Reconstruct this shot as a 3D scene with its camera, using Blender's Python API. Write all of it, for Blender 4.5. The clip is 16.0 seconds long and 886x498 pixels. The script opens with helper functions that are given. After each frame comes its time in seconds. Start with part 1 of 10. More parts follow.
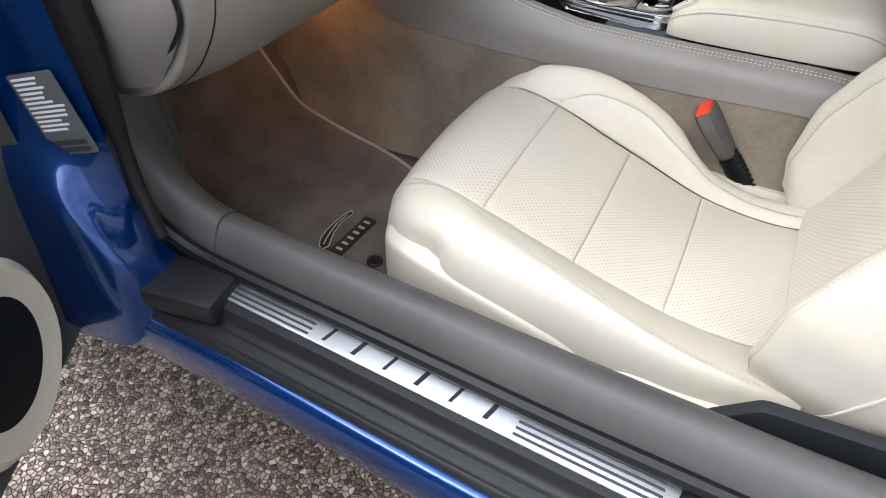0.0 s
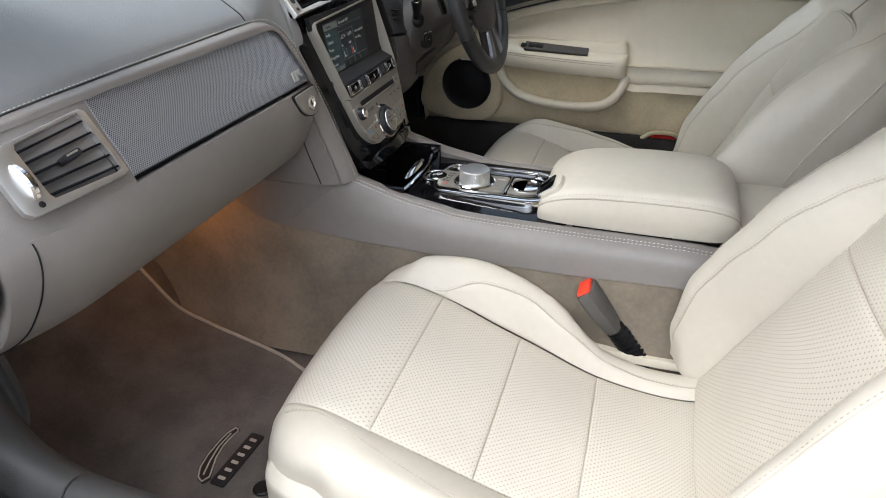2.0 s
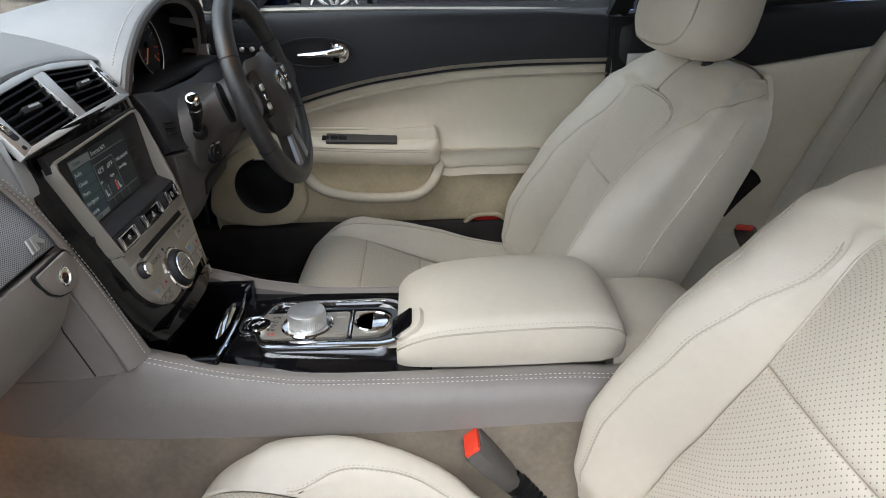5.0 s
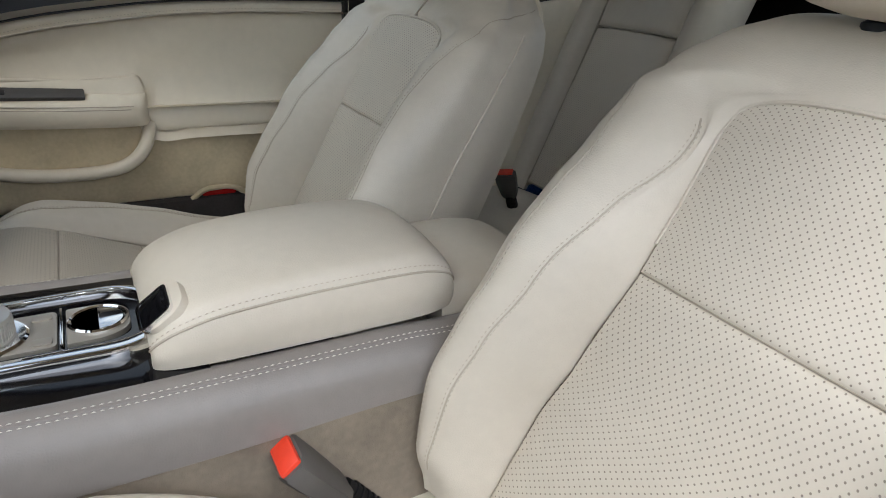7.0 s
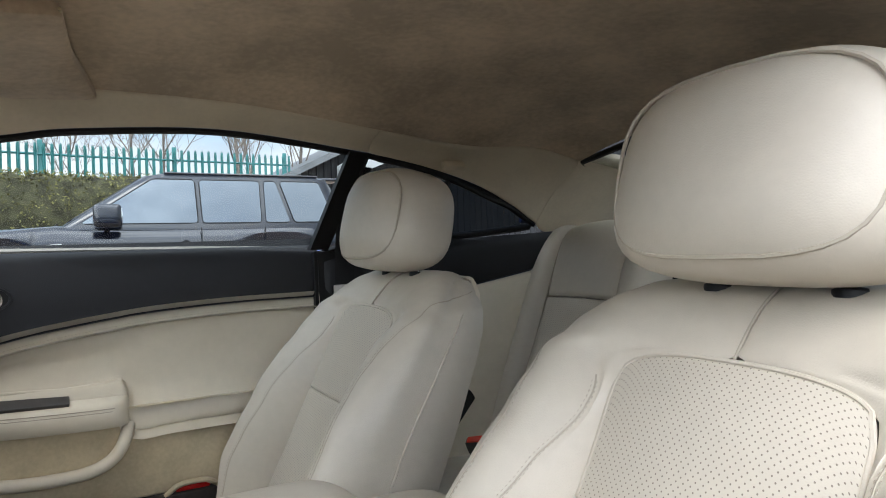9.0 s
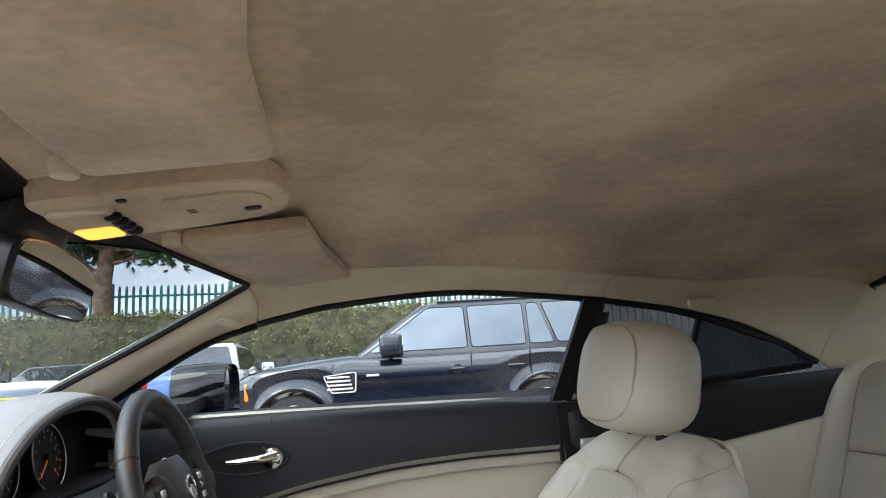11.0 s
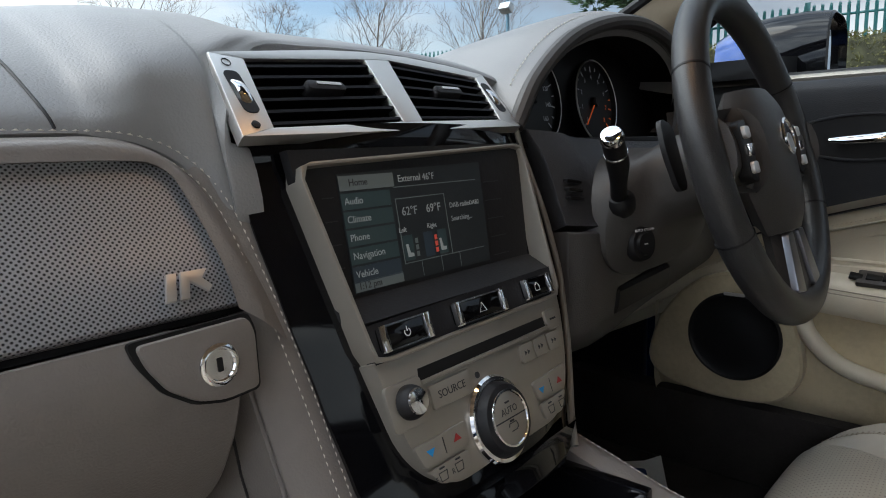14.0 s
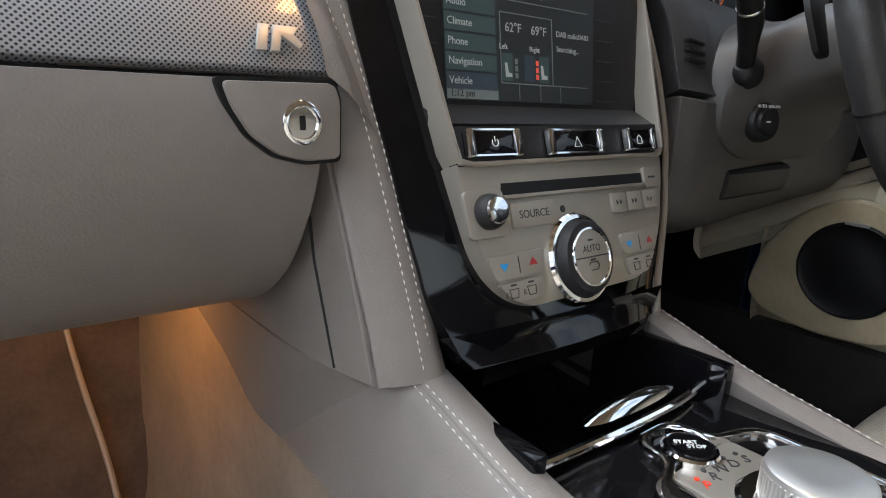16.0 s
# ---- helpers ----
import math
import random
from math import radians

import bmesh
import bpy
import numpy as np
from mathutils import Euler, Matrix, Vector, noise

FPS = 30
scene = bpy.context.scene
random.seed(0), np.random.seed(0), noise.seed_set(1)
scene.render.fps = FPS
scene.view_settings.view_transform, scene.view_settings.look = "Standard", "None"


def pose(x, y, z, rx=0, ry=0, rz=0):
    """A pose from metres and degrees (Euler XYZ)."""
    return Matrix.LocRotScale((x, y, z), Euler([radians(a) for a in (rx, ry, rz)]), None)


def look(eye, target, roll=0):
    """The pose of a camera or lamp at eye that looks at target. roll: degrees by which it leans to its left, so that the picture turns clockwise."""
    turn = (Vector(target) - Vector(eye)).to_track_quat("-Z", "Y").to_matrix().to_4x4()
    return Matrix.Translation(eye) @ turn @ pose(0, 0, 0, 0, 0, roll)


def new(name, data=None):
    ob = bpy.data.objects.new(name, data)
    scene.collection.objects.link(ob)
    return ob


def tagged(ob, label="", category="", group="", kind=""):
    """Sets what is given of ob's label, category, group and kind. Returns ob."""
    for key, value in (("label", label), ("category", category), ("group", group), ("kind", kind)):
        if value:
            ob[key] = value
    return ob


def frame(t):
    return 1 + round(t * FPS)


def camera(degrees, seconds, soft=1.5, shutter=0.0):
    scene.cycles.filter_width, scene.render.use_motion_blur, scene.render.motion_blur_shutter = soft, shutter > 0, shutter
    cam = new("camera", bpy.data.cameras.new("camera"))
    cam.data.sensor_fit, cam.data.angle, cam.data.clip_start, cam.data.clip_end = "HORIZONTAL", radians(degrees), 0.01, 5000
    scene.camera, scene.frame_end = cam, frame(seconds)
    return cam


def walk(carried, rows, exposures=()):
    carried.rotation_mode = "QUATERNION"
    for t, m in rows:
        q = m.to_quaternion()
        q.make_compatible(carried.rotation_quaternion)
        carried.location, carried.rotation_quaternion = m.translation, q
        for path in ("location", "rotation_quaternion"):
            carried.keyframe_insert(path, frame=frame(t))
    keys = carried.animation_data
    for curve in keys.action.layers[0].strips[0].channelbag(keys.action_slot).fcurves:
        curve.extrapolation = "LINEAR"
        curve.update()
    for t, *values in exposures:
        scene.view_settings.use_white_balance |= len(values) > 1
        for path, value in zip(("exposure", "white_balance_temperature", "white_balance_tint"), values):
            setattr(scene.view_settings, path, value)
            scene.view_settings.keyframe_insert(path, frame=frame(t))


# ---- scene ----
cam = camera(69.4, 16.0, soft=1.0)
PATH = [
    (0, (-1.166, 0.213, 0.964), (0.164, 0.884, -0.371), 0.3),
    (0.5, (-1.133, 0.211, 0.966), (0.278, 0.845, -0.301), -0.3),
    (1, (-1.081, 0.217, 0.981), (0.358, 0.806, -0.277), -0.0),
    (1.5, (-1.052, 0.220, 1.005), (0.503, 0.779, -0.121), -0.8),
    (2, (-1.059, 0.205, 1.024), (0.591, 0.735, 0.025), -0.6),
    (2.5, (-1.072, 0.186, 1.037), (0.622, 0.716, 0.115), -0.5),
    (3, (-1.081, 0.172, 1.047), (0.641, 0.710, 0.184), -0.6),
    (3.2, (-1.078, 0.169, 1.051), (0.653, 0.710, 0.208), -0.6),
    (5.3, (-0.775, 0.322, 1.032), (1.025, 0.138, 0.179), -0.6),
    (5.5, (-0.746, 0.325, 1.025), (1.041, 0.066, 0.164), -0.2),
    (6, (-0.678, 0.357, 0.998), (1.027, -0.197, 0.111), 2.5),
    (6.5, (-0.639, 0.369, 0.960), (0.984, -0.410, 0.090), 2.5),
    (7, (-0.638, 0.367, 0.881), (0.940, -0.552, 0.066), 3.5),
    (7.5, (-0.680, 0.375, 0.846), (0.917, -0.653, 0.221), 1.5),
    (8, (-0.720, 0.369, 0.860), (0.920, -0.723, 0.517), -1.3),
    (8.2, (-0.731, 0.364, 0.867), (0.916, -0.744, 0.621), -1.6),
    (10.3, (-0.746, 0.272, 0.960), (1.119, -0.353, 1.321), -4.0),
    (10.5, (-0.745, 0.263, 0.967), (1.150, -0.255, 1.341), -4.2),
    (11, (-0.737, 0.259, 0.983), (1.214, 0.032, 1.362), -3.9),
    (11.5, (-0.721, 0.276, 0.971), (1.244, 0.373, 1.329), -2.1),
    (12, (-0.691, 0.303, 0.938), (1.221, 0.858, 1.127), -0.9),
    (12.5, (-0.644, 0.338, 0.890), (1.126, 1.269, 0.909), -0.2),
    (13, (-0.534, 0.363, 0.857), (1.116, 1.482, 0.703), -0.3),
    (13.5, (-0.414, 0.378, 0.852), (1.181, 1.557, 0.593), -1.1),
    (14, (-0.361, 0.391, 0.839), (1.129, 1.685, 0.517), -1.7),
    (14.5, (-0.331, 0.393, 0.824), (1.041, 1.805, 0.470), -0.6),
    (15, (-0.316, 0.387, 0.796), (1.000, 1.844, 0.417), 0.3),
    (15.5, (-0.326, 0.384, 0.772), (0.946, 1.863, 0.331), 1.8),
    (16, (-0.356, 0.387, 0.752), (0.904, 1.858, 0.253), 3.5),
]
EXPOSURES = [(0.0, 1.1), (2.5, 1.15), (5.5, 0.95), (8.0, 0.75), (10.5, 1.35), (11.5, 1.3), (12.5, 0.64), (13.0, 0.55), (14.5, 0.65), (15.0, 0.85), (16.0, 1.5)]
walk(cam, [(t, look(eye, target, roll)) for t, eye, target, roll in PATH], EXPOSURES)

# ---------------------------------------------------------------- light
SUN_EL, SUN_AZ = radians(50), radians(312)
world = bpy.data.worlds.new("sky")
scene.world = world
world.use_nodes = True
wn, wl = world.node_tree.nodes, world.node_tree.links
wn.clear()
w_out = wn.new("ShaderNodeOutputWorld")
w_bg = wn.new("ShaderNodeBackground")
w_bg.inputs["Strength"].default_value = 0.15
w_sky = wn.new("ShaderNodeTexSky")
w_sky.sky_type, w_sky.sun_disc = "NISHITA", False
w_sky.sun_elevation, w_sky.sun_rotation = SUN_EL, SUN_AZ
w_sky.air_density, w_sky.dust_density = 1.0, 1.5
w_tc = wn.new("ShaderNodeTexCoord")
w_map = wn.new("ShaderNodeMapping")
w_map.inputs["Scale"].default_value = (1.0, 1.0, 3.2)
w_n1 = wn.new("ShaderNodeTexNoise")
w_n1.inputs["Scale"].default_value, w_n1.inputs["Detail"].default_value, w_n1.inputs["Roughness"].default_value = 2.3, 8, 0.55
w_r1 = wn.new("ShaderNodeValToRGB")
w_r1.color_ramp.elements[0].position, w_r1.color_ramp.elements[1].position = 0.30, 0.52
w_n2 = wn.new("ShaderNodeTexNoise")
w_n2.inputs["Scale"].default_value, w_n2.inputs["Detail"].default_value = 1.6, 5
w_r2 = wn.new("ShaderNodeValToRGB")
w_r2.color_ramp.elements[0].position, w_r2.color_ramp.elements[1].position = 0.38, 0.66
w_r2.color_ramp.elements[0].color = (2.6, 3.0, 3.7, 1)
w_r2.color_ramp.elements[1].color = (7.6, 7.9, 8.3, 1)
w_mix = wn.new("ShaderNodeMixRGB")
wl.new(w_tc.outputs["Generated"], w_map.inputs["Vector"])
wl.new(w_map.outputs["Vector"], w_n1.inputs["Vector"])
wl.new(w_map.outputs["Vector"], w_n2.inputs["Vector"])
wl.new(w_n1.outputs["Fac"], w_r1.inputs["Fac"])
wl.new(w_n2.outputs["Fac"], w_r2.inputs["Fac"])
wl.new(w_r1.outputs["Color"], w_mix.inputs["Fac"])
wl.new(w_sky.outputs["Color"], w_mix.inputs["Color1"])
# the cloud is brighter towards the veiled sun
w_dot = wn.new("ShaderNodeVectorMath")
w_dot.operation = "DOT_PRODUCT"
w_dot.inputs[1].default_value = (math.cos(SUN_EL) * math.sin(SUN_AZ), math.cos(SUN_EL) * math.cos(SUN_AZ), math.sin(SUN_EL))
w_gl = wn.new("ShaderNodeMapRange")
w_gl.interpolation_type = "SMOOTHSTEP"
w_gl.inputs["From Min"].default_value, w_gl.inputs["From Max"].default_value = 0.25, 1.0
w_gl.inputs["To Min"].default_value, w_gl.inputs["To Max"].default_value = 0.74, 3.8
w_sc = wn.new("ShaderNodeVectorMath")
w_sc.operation = "SCALE"
wl.new(w_tc.outputs["Generated"], w_dot.inputs[0])
wl.new(w_dot.outputs["Value"], w_gl.inputs["Value"])
wl.new(w_r2.outputs["Color"], w_sc.inputs["Vector"])
wl.new(w_gl.outputs["Result"], w_sc.inputs["Scale"])
wl.new(w_sc.outputs["Vector"], w_mix.inputs["Color2"])
wl.new(w_mix.outputs["Color"], w_bg.inputs["Color"])
wl.new(w_bg.outputs["Background"], w_out.inputs["Surface"])

sun_data = bpy.data.lights.new("sun", "SUN")
sun_data.energy, sun_data.angle, sun_data.color = 0.75, radians(30), (1.0, 0.97, 0.93)
sun = new("sun", sun_data)
sun.rotation_euler = Euler((math.pi / 2 - SUN_EL, 0, math.pi - SUN_AZ))

# ---------------------------------------------------------------- builders
V = Vector


def thing(name, label, category, at=(0, 0, 0), group="", kind=""):
    ob = new(name)
    ob.location = at
    ob.empty_display_size = 0.05
    return tagged(ob, label, category, group, kind)


def part(name, bm, material, parent=None, label="", smooth=True, kind=""):
    me = bpy.data.meshes.new(name)
    if smooth:
        for f in bm.faces:
            f.smooth = True
        bm.normal_update()
        for e in bm.edges:
            if len(e.link_faces) == 2 and e.calc_face_angle(0.0) > 0.62:
                e.smooth = False
    bm.normal_update()
    bm.to_mesh(me)
    bm.free()
    if isinstance(material, (list, tuple)):
        for m in material:
            me.materials.append(m)
    else:
        me.materials.append(material)
    ob = new(name, me)
    if parent is not None:
        ob.parent = parent
        if parent.data is None:
            ob.matrix_parent_inverse = Matrix.Translation(parent.location).inverted()
    return tagged(ob, label, kind=kind)


def share(name, src, parent, m):
    """Another object on the same mesh, moved by m."""
    ob = new(name, src.data)
    ob.parent = parent
    if parent.data is None:
        ob.matrix_parent_inverse = Matrix.Translation(parent.location).inverted()
    ob.matrix_basis = m
    return ob


def crom(p, t):
    """Catmull-Rom through the points p, t from 0 to 1."""
    n = len(p) - 1
    x = min(max(t, 0.0), 1.0) * n
    i = min(int(x), n - 1)
    f = x - i
    b, c = p[i], p[i + 1]
    a = p[i - 1] if i > 0 else b * 2 - c
    d = p[i + 2] if i + 2 <= n else c * 2 - b
    return ((b * 2) + (c - a) * f + (a * 2 - b * 5 + c * 4 - d) * f * f + (b * 3 - a - c * 3 + d) * f * f * f) * 0.5


def curve_of(pts, n):
    pts = [V(p) for p in pts]
    return [crom(pts, i / n) for i in range(n + 1)]


def surf(rows):
    """A smooth surface through rows of control points: u along a row, v from row to row."""
    rows = [[V(p) for p in r] for r in rows]
    n = len(rows) - 1

    def fn(u, v):
        x = min(max(v, 0.0), 1.0) * n
        i = min(int(x), n - 1)
        lo, hi = max(i - 1, 0), min(i + 2, n)
        near = [crom(r, u) for r in rows[lo:hi + 1]]
        if i == 0:
            near.insert(0, near[0] * 2 - near[1])
        if i + 2 > n:
            near.append(near[-1] * 2 - near[-2])
        return crom(near, (1 + x - i) / 3)

    return fn


def steps(n, tight):
    """n + 1 values from 0 to 1 with two extra ones close to each end."""
    inner = [i / n for i in range(1, n)]
    e = min(tight, 0.35 / n)
    return [0, e * 0.35, e] + inner + [1 - e, 1 - e * 0.35, 1]


def pad(fn, nu=12, nv=12, roll=0.006, drop=0.006, thick=0.012, sides="lrbt", flip=False, su=0.4, sv=0.4):
    """A padded panel on fn(u, v): its borders roll down by drop within about roll metres, and it has a back."""
    bm = bmesh.new()
    uvl = bm.loops.layers.uv.new("UVMap")
    us, vs = steps(nu, roll / su), steps(nv, roll / sv)
    rows, uv = [], {}
    for j, v in enumerate(vs):
        row = []
        for i, u in enumerate(us):
            e = 1e-3
            p = fn(u, v)
            du = fn(min(u + e, 1), v) - fn(max(u - e, 0), v)
            dv = fn(u, min(v + e, 1)) - fn(u, max(v - e, 0))
            n = du.cross(dv)
            n = n.normalized() if n.length > 1e-12 else V((0, 0, 1))
            if flip:
                n = -n
            k = 0.0
            if (i < 2 and "l" in sides) or (i > len(us) - 3 and "r" in sides):
                k = max(k, 1.0 if i in (0, len(us) - 1) else 0.35)
            if (j < 2 and "b" in sides) or (j > len(vs) - 3 and "t" in sides):
                k = max(k, 1.0 if j in (0, len(vs) - 1) else 0.35)
            vert = bm.verts.new(p - n * drop * k)
            uv[vert] = (u * su, v * sv)
            row.append((vert, n))
        rows.append(row)
    for j in range(len(vs) - 1):
        for i in range(len(us) - 1):
            q = [rows[j][i][0], rows[j][i + 1][0], rows[j + 1][i + 1][0], rows[j + 1][i][0]]
            f = bm.faces.new(q[::-1] if flip else q)
            for lp in f.loops:
                lp[uvl].uv = uv[lp.vert]
    if thick:
        ring = [rows[0][i] for i in range(len(us))] + [rows[j][-1] for j in range(1, len(vs))]
        ring += [rows[-1][i] for i in range(len(us) - 2, -1, -1)] + [rows[j][0] for j in range(len(vs) - 2, 0, -1)]
        low = [bm.verts.new(v.co - n * thick) for v, n in ring]
        m = len(ring)
        for i in range(m):
            q = [ring[i][0], low[i], low[(i + 1) % m], ring[(i + 1) % m][0]]
            try:
                bm.faces.new(q[::-1] if flip else q)
            except ValueError:
                pass
    return bm


def box(x0, x1, y0, y1, z0, z1, bev=0.0, seg=2):
    bm = bmesh.new()
    bmesh.ops.create_cube(bm, size=1)
    for v in bm.verts:
        v.co = ((x0 + x1) / 2 + v.co.x * (x1 - x0), (y0 + y1) / 2 + v.co.y * (y1 - y0), (z0 + z1) / 2 + v.co.z * (z1 - z0))
    if bev:
        bmesh.ops.bevel(bm, geom=bm.edges[:], offset=bev, segments=seg, affect="EDGES", profile=0.6)
    return bm


def moved(bm, m):
    bmesh.ops.transform(bm, matrix=m, verts=bm.verts)
    return bm


def join(*bms):
    out = bms[0]
    for b in bms[1:]:
        me = bpy.data.meshes.new("tmp")
        b.to_mesh(me)
        b.free()
        out.from_mesh(me)
        bpy.data.meshes.remove(me)
    return out


def frame_of(axis):
    a = V(axis).normalized()
    up = V((0, 0, 1)) if abs(a.z) < 0.9 else V((0, 1, 0))
    s = up.cross(a).normalized()
    return s, a.cross(s), a


def lathe(base, axis, profile, seg=32):
    """Rings of (radius, height) along axis from base; the ends are closed."""
    bm = bmesh.new()
    s, t, a = frame_of(axis)
    base = V(base)
    rings = []
    for r, h in profile:
        rings.append([bm.verts.new(base + a * h + (s * math.cos(k) + t * math.sin(k)) * r) for k in (2 * math.pi * i / seg for i in range(seg))])
    for p, q in zip(rings, rings[1:]):
        for i in range(seg):
            bm.faces.new((p[i], p[(i + 1) % seg], q[(i + 1) % seg], q[i]))
    if profile[0][0] > 1e-6:
        bm.faces.new(rings[0][::-1])
    if profile[-1][0] > 1e-6:
        bm.faces.new(rings[-1])
    bmesh.ops.remove_doubles(bm, verts=bm.verts, dist=1e-6)
    return bm


def tube(pts, r, seg=10, closed=False, flat=1.0, up=None):
    """A tube along points; flat squeezes it along the second cross axis. r may be a list."""
    bm = bmesh.new()
    pts = [V(p) for p in pts]
    n = len(pts)
    rings = []
    ref = V(up) if up else None
    for i, p in enumerate(pts):
        a = pts[(i + 1) % n] if closed or i + 1 < n else p
        b = pts[i - 1] if closed or i > 0 else p
        d = (a - b).normalized()
        if ref is None:
            ref = V((0, 0, 1)) if abs(d.z) < 0.9 else V((1, 0, 0))
        s = ref.cross(d)
        s = s.normalized() if s.length > 1e-6 else V((1, 0, 0))
        t = d.cross(s)
        if up is None:
            ref = t
        rr = r[i] if isinstance(r, (list, tuple)) else r
        rings.append([bm.verts.new(p + s * rr * math.cos(k) + t * rr * flat * math.sin(k)) for k in (2 * math.pi * j / seg for j in range(seg))])
    for i in range(n if closed else n - 1):
        p, q = rings[i], rings[(i + 1) % n]
        for j in range(seg):
            bm.faces.new((p[j], p[(j + 1) % seg], q[(j + 1) % seg], q[j]))
    if not closed:
        bm.faces.new(rings[0][::-1])
        bm.faces.new(rings[-1])
    bmesh.ops.recalc_face_normals(bm, faces=bm.faces)
    return bm


def loft(rings, caps=True, closed=True):
    bm = bmesh.new()
    rs = [[bm.verts.new(V(p)) for p in r] for r in rings]
    m = len(rs[0])
    for p, q in zip(rs, rs[1:]):
        for j in range(m if closed else m - 1):
            bm.faces.new((p[j], p[(j + 1) % m], q[(j + 1) % m], q[j]))
    if caps and closed:
        bm.faces.new(rs[0][::-1])
        bm.faces.new(rs[-1])
    bmesh.ops.recalc_face_normals(bm, faces=bm.faces)
    return bm


class Plane:
    """A flat frame: origin o, across a, up b, out n."""

    def __init__(self, o, a, b):
        self.o, self.a = V(o), V(a).normalized()
        self.n = self.a.cross(V(b)).normalized()
        self.b = self.n.cross(self.a)

    def at(self, x, y, h=0.0):
        return self.o + self.a * x + self.b * y + self.n * h

    def matrix(self, x, y, h):
        m = Matrix((self.a, self.b, self.n)).transposed().to_4x4()
        m.translation = self.at(x, y, h)
        return m


def prism(outline, pl, h0, h1, bev=0.0, seg=2):
    """A flat outline in the frame pl, from height h0 to h1; the front edge is bevelled."""
    bm = bmesh.new()
    lo = [bm.verts.new(pl.at(x, y, h0)) for x, y in outline]
    hi = [bm.verts.new(pl.at(x, y, h1)) for x, y in outline]
    m = len(outline)
    for i in range(m):
        bm.faces.new((lo[i], lo[(i + 1) % m], hi[(i + 1) % m], hi[i]))
    bm.faces.new(lo[::-1])
    top = bm.faces.new(hi)
    bmesh.ops.recalc_face_normals(bm, faces=bm.faces)
    if bev:
        bmesh.ops.bevel(bm, geom=list(top.edges), offset=bev, segments=seg, affect="EDGES", profile=0.6)
    return bm


def ringplate(outer, inner, pl, h0, h1, bev=0.0):
    """A flat ring between two outlines with equal numbers of points."""
    bm = bmesh.new()
    m = len(outer)
    rows = []
    for o, h in ((outer, h0), (outer, h1), (inner, h1), (inner, h0)):
        rows.append([bm.verts.new(pl.at(x, y, h)) for x, y in o])
    for k in range(4):
        p, q = rows[k], rows[(k + 1) % 4]
        for i in range(m):
            bm.faces.new((p[i], p[(i + 1) % m], q[(i + 1) % m], q[i]))
    bmesh.ops.recalc_face_normals(bm, faces=bm.faces)
    if bev:
        es = [e for e in bm.edges if e.verts[0] in rows[1] and e.verts[1] in rows[1] or e.verts[0] in rows[2] and e.verts[1] in rows[2]]
        bmesh.ops.bevel(bm, geom=es, offset=bev, segments=2, affect="EDGES", profile=0.6)
    return bm


def rrect(cx, cy, w, h, r, seg=4):
    out = []
    for sx, sy, a0 in ((1, 1, 0), (-1, 1, 90), (-1, -1, 180), (1, -1, 270)):
        for k in range(seg + 1):
            a = radians(a0 + 90 * k / seg)
            out.append((cx + sx * (w / 2 - r) + r * math.cos(a), cy + sy * (h / 2 - r) + r * math.sin(a)))
    return out


def round_poly(pts, r, seg=5):
    """A polygon with rounded corners; r one radius or a list."""
    out, n = [], len(pts)
    for i, p in enumerate(pts):
        p = V((p[0], p[1], 0))
        a, b = V((*pts[i - 1], 0)), V((*pts[(i + 1) % n], 0))
        rr = r[i] if isinstance(r, (list, tuple)) else r
        da, db = (a - p), (b - p)
        k = min(rr, da.length * 0.49, db.length * 0.49)
        s, e = p + da.normalized() * k, p + db.normalized() * k
        for j in range(seg + 1):
            f = j / seg
            q = s * (1 - f) ** 2 + p * 2 * f * (1 - f) + e * f * f
            out.append((q.x, q.y))
    return out


def resample(outline, m):
    """The same closed outline with m evenly spaced points."""
    ps = [V((x, y, 0)) for x, y in outline]
    ps.append(ps[0])
    ln = [0.0]
    for a, b in zip(ps, ps[1:]):
        ln.append(ln[-1] + (b - a).length)
    out, k = [], 0
    for i in range(m):
        d = ln[-1] * i / m
        while ln[k + 1] < d:
            k += 1
        f = (d - ln[k]) / max(ln[k + 1] - ln[k], 1e-9)
        q = ps[k].lerp(ps[k + 1], f)
        out.append((q.x, q.y))
    return out


def stitches(pts, step=0.007, length=0.0045, r=0.0007, lift=0.001, normal=None):
    """A row of thread stitches along a line, each a small spindle."""
    pts = [V(p) for p in pts]
    ln = [0.0]
    for a, b in zip(pts, pts[1:]):
        ln.append(ln[-1] + (b - a).length)
    bm = bmesh.new()
    k, d = 0, step / 2
    while d < ln[-1]:
        while ln[k + 1] < d:
            k += 1
        a, b = pts[k], pts[k + 1]
        t = (b - a).normalized()
        p = a + t * (d - ln[k])
        up = V(normal) if normal else V((0, -0.5, 0.85))
        s = t.cross(up).normalized()
        up = s.cross(t)
        p = p + up * lift
        e0, e1 = bm.verts.new(p - t * length / 2 - up * r), bm.verts.new(p + t * length / 2 - up * r)
        m = [bm.verts.new(p + s * r), bm.verts.new(p + up * r), bm.verts.new(p - s * r), bm.verts.new(p - up * r * 1.5)]
        for i in range(4):
            bm.faces.new((e0, m[(i + 1) % 4], m[i]))
            bm.faces.new((e1, m[i], m[(i + 1) % 4]))
        d += step
    return bm


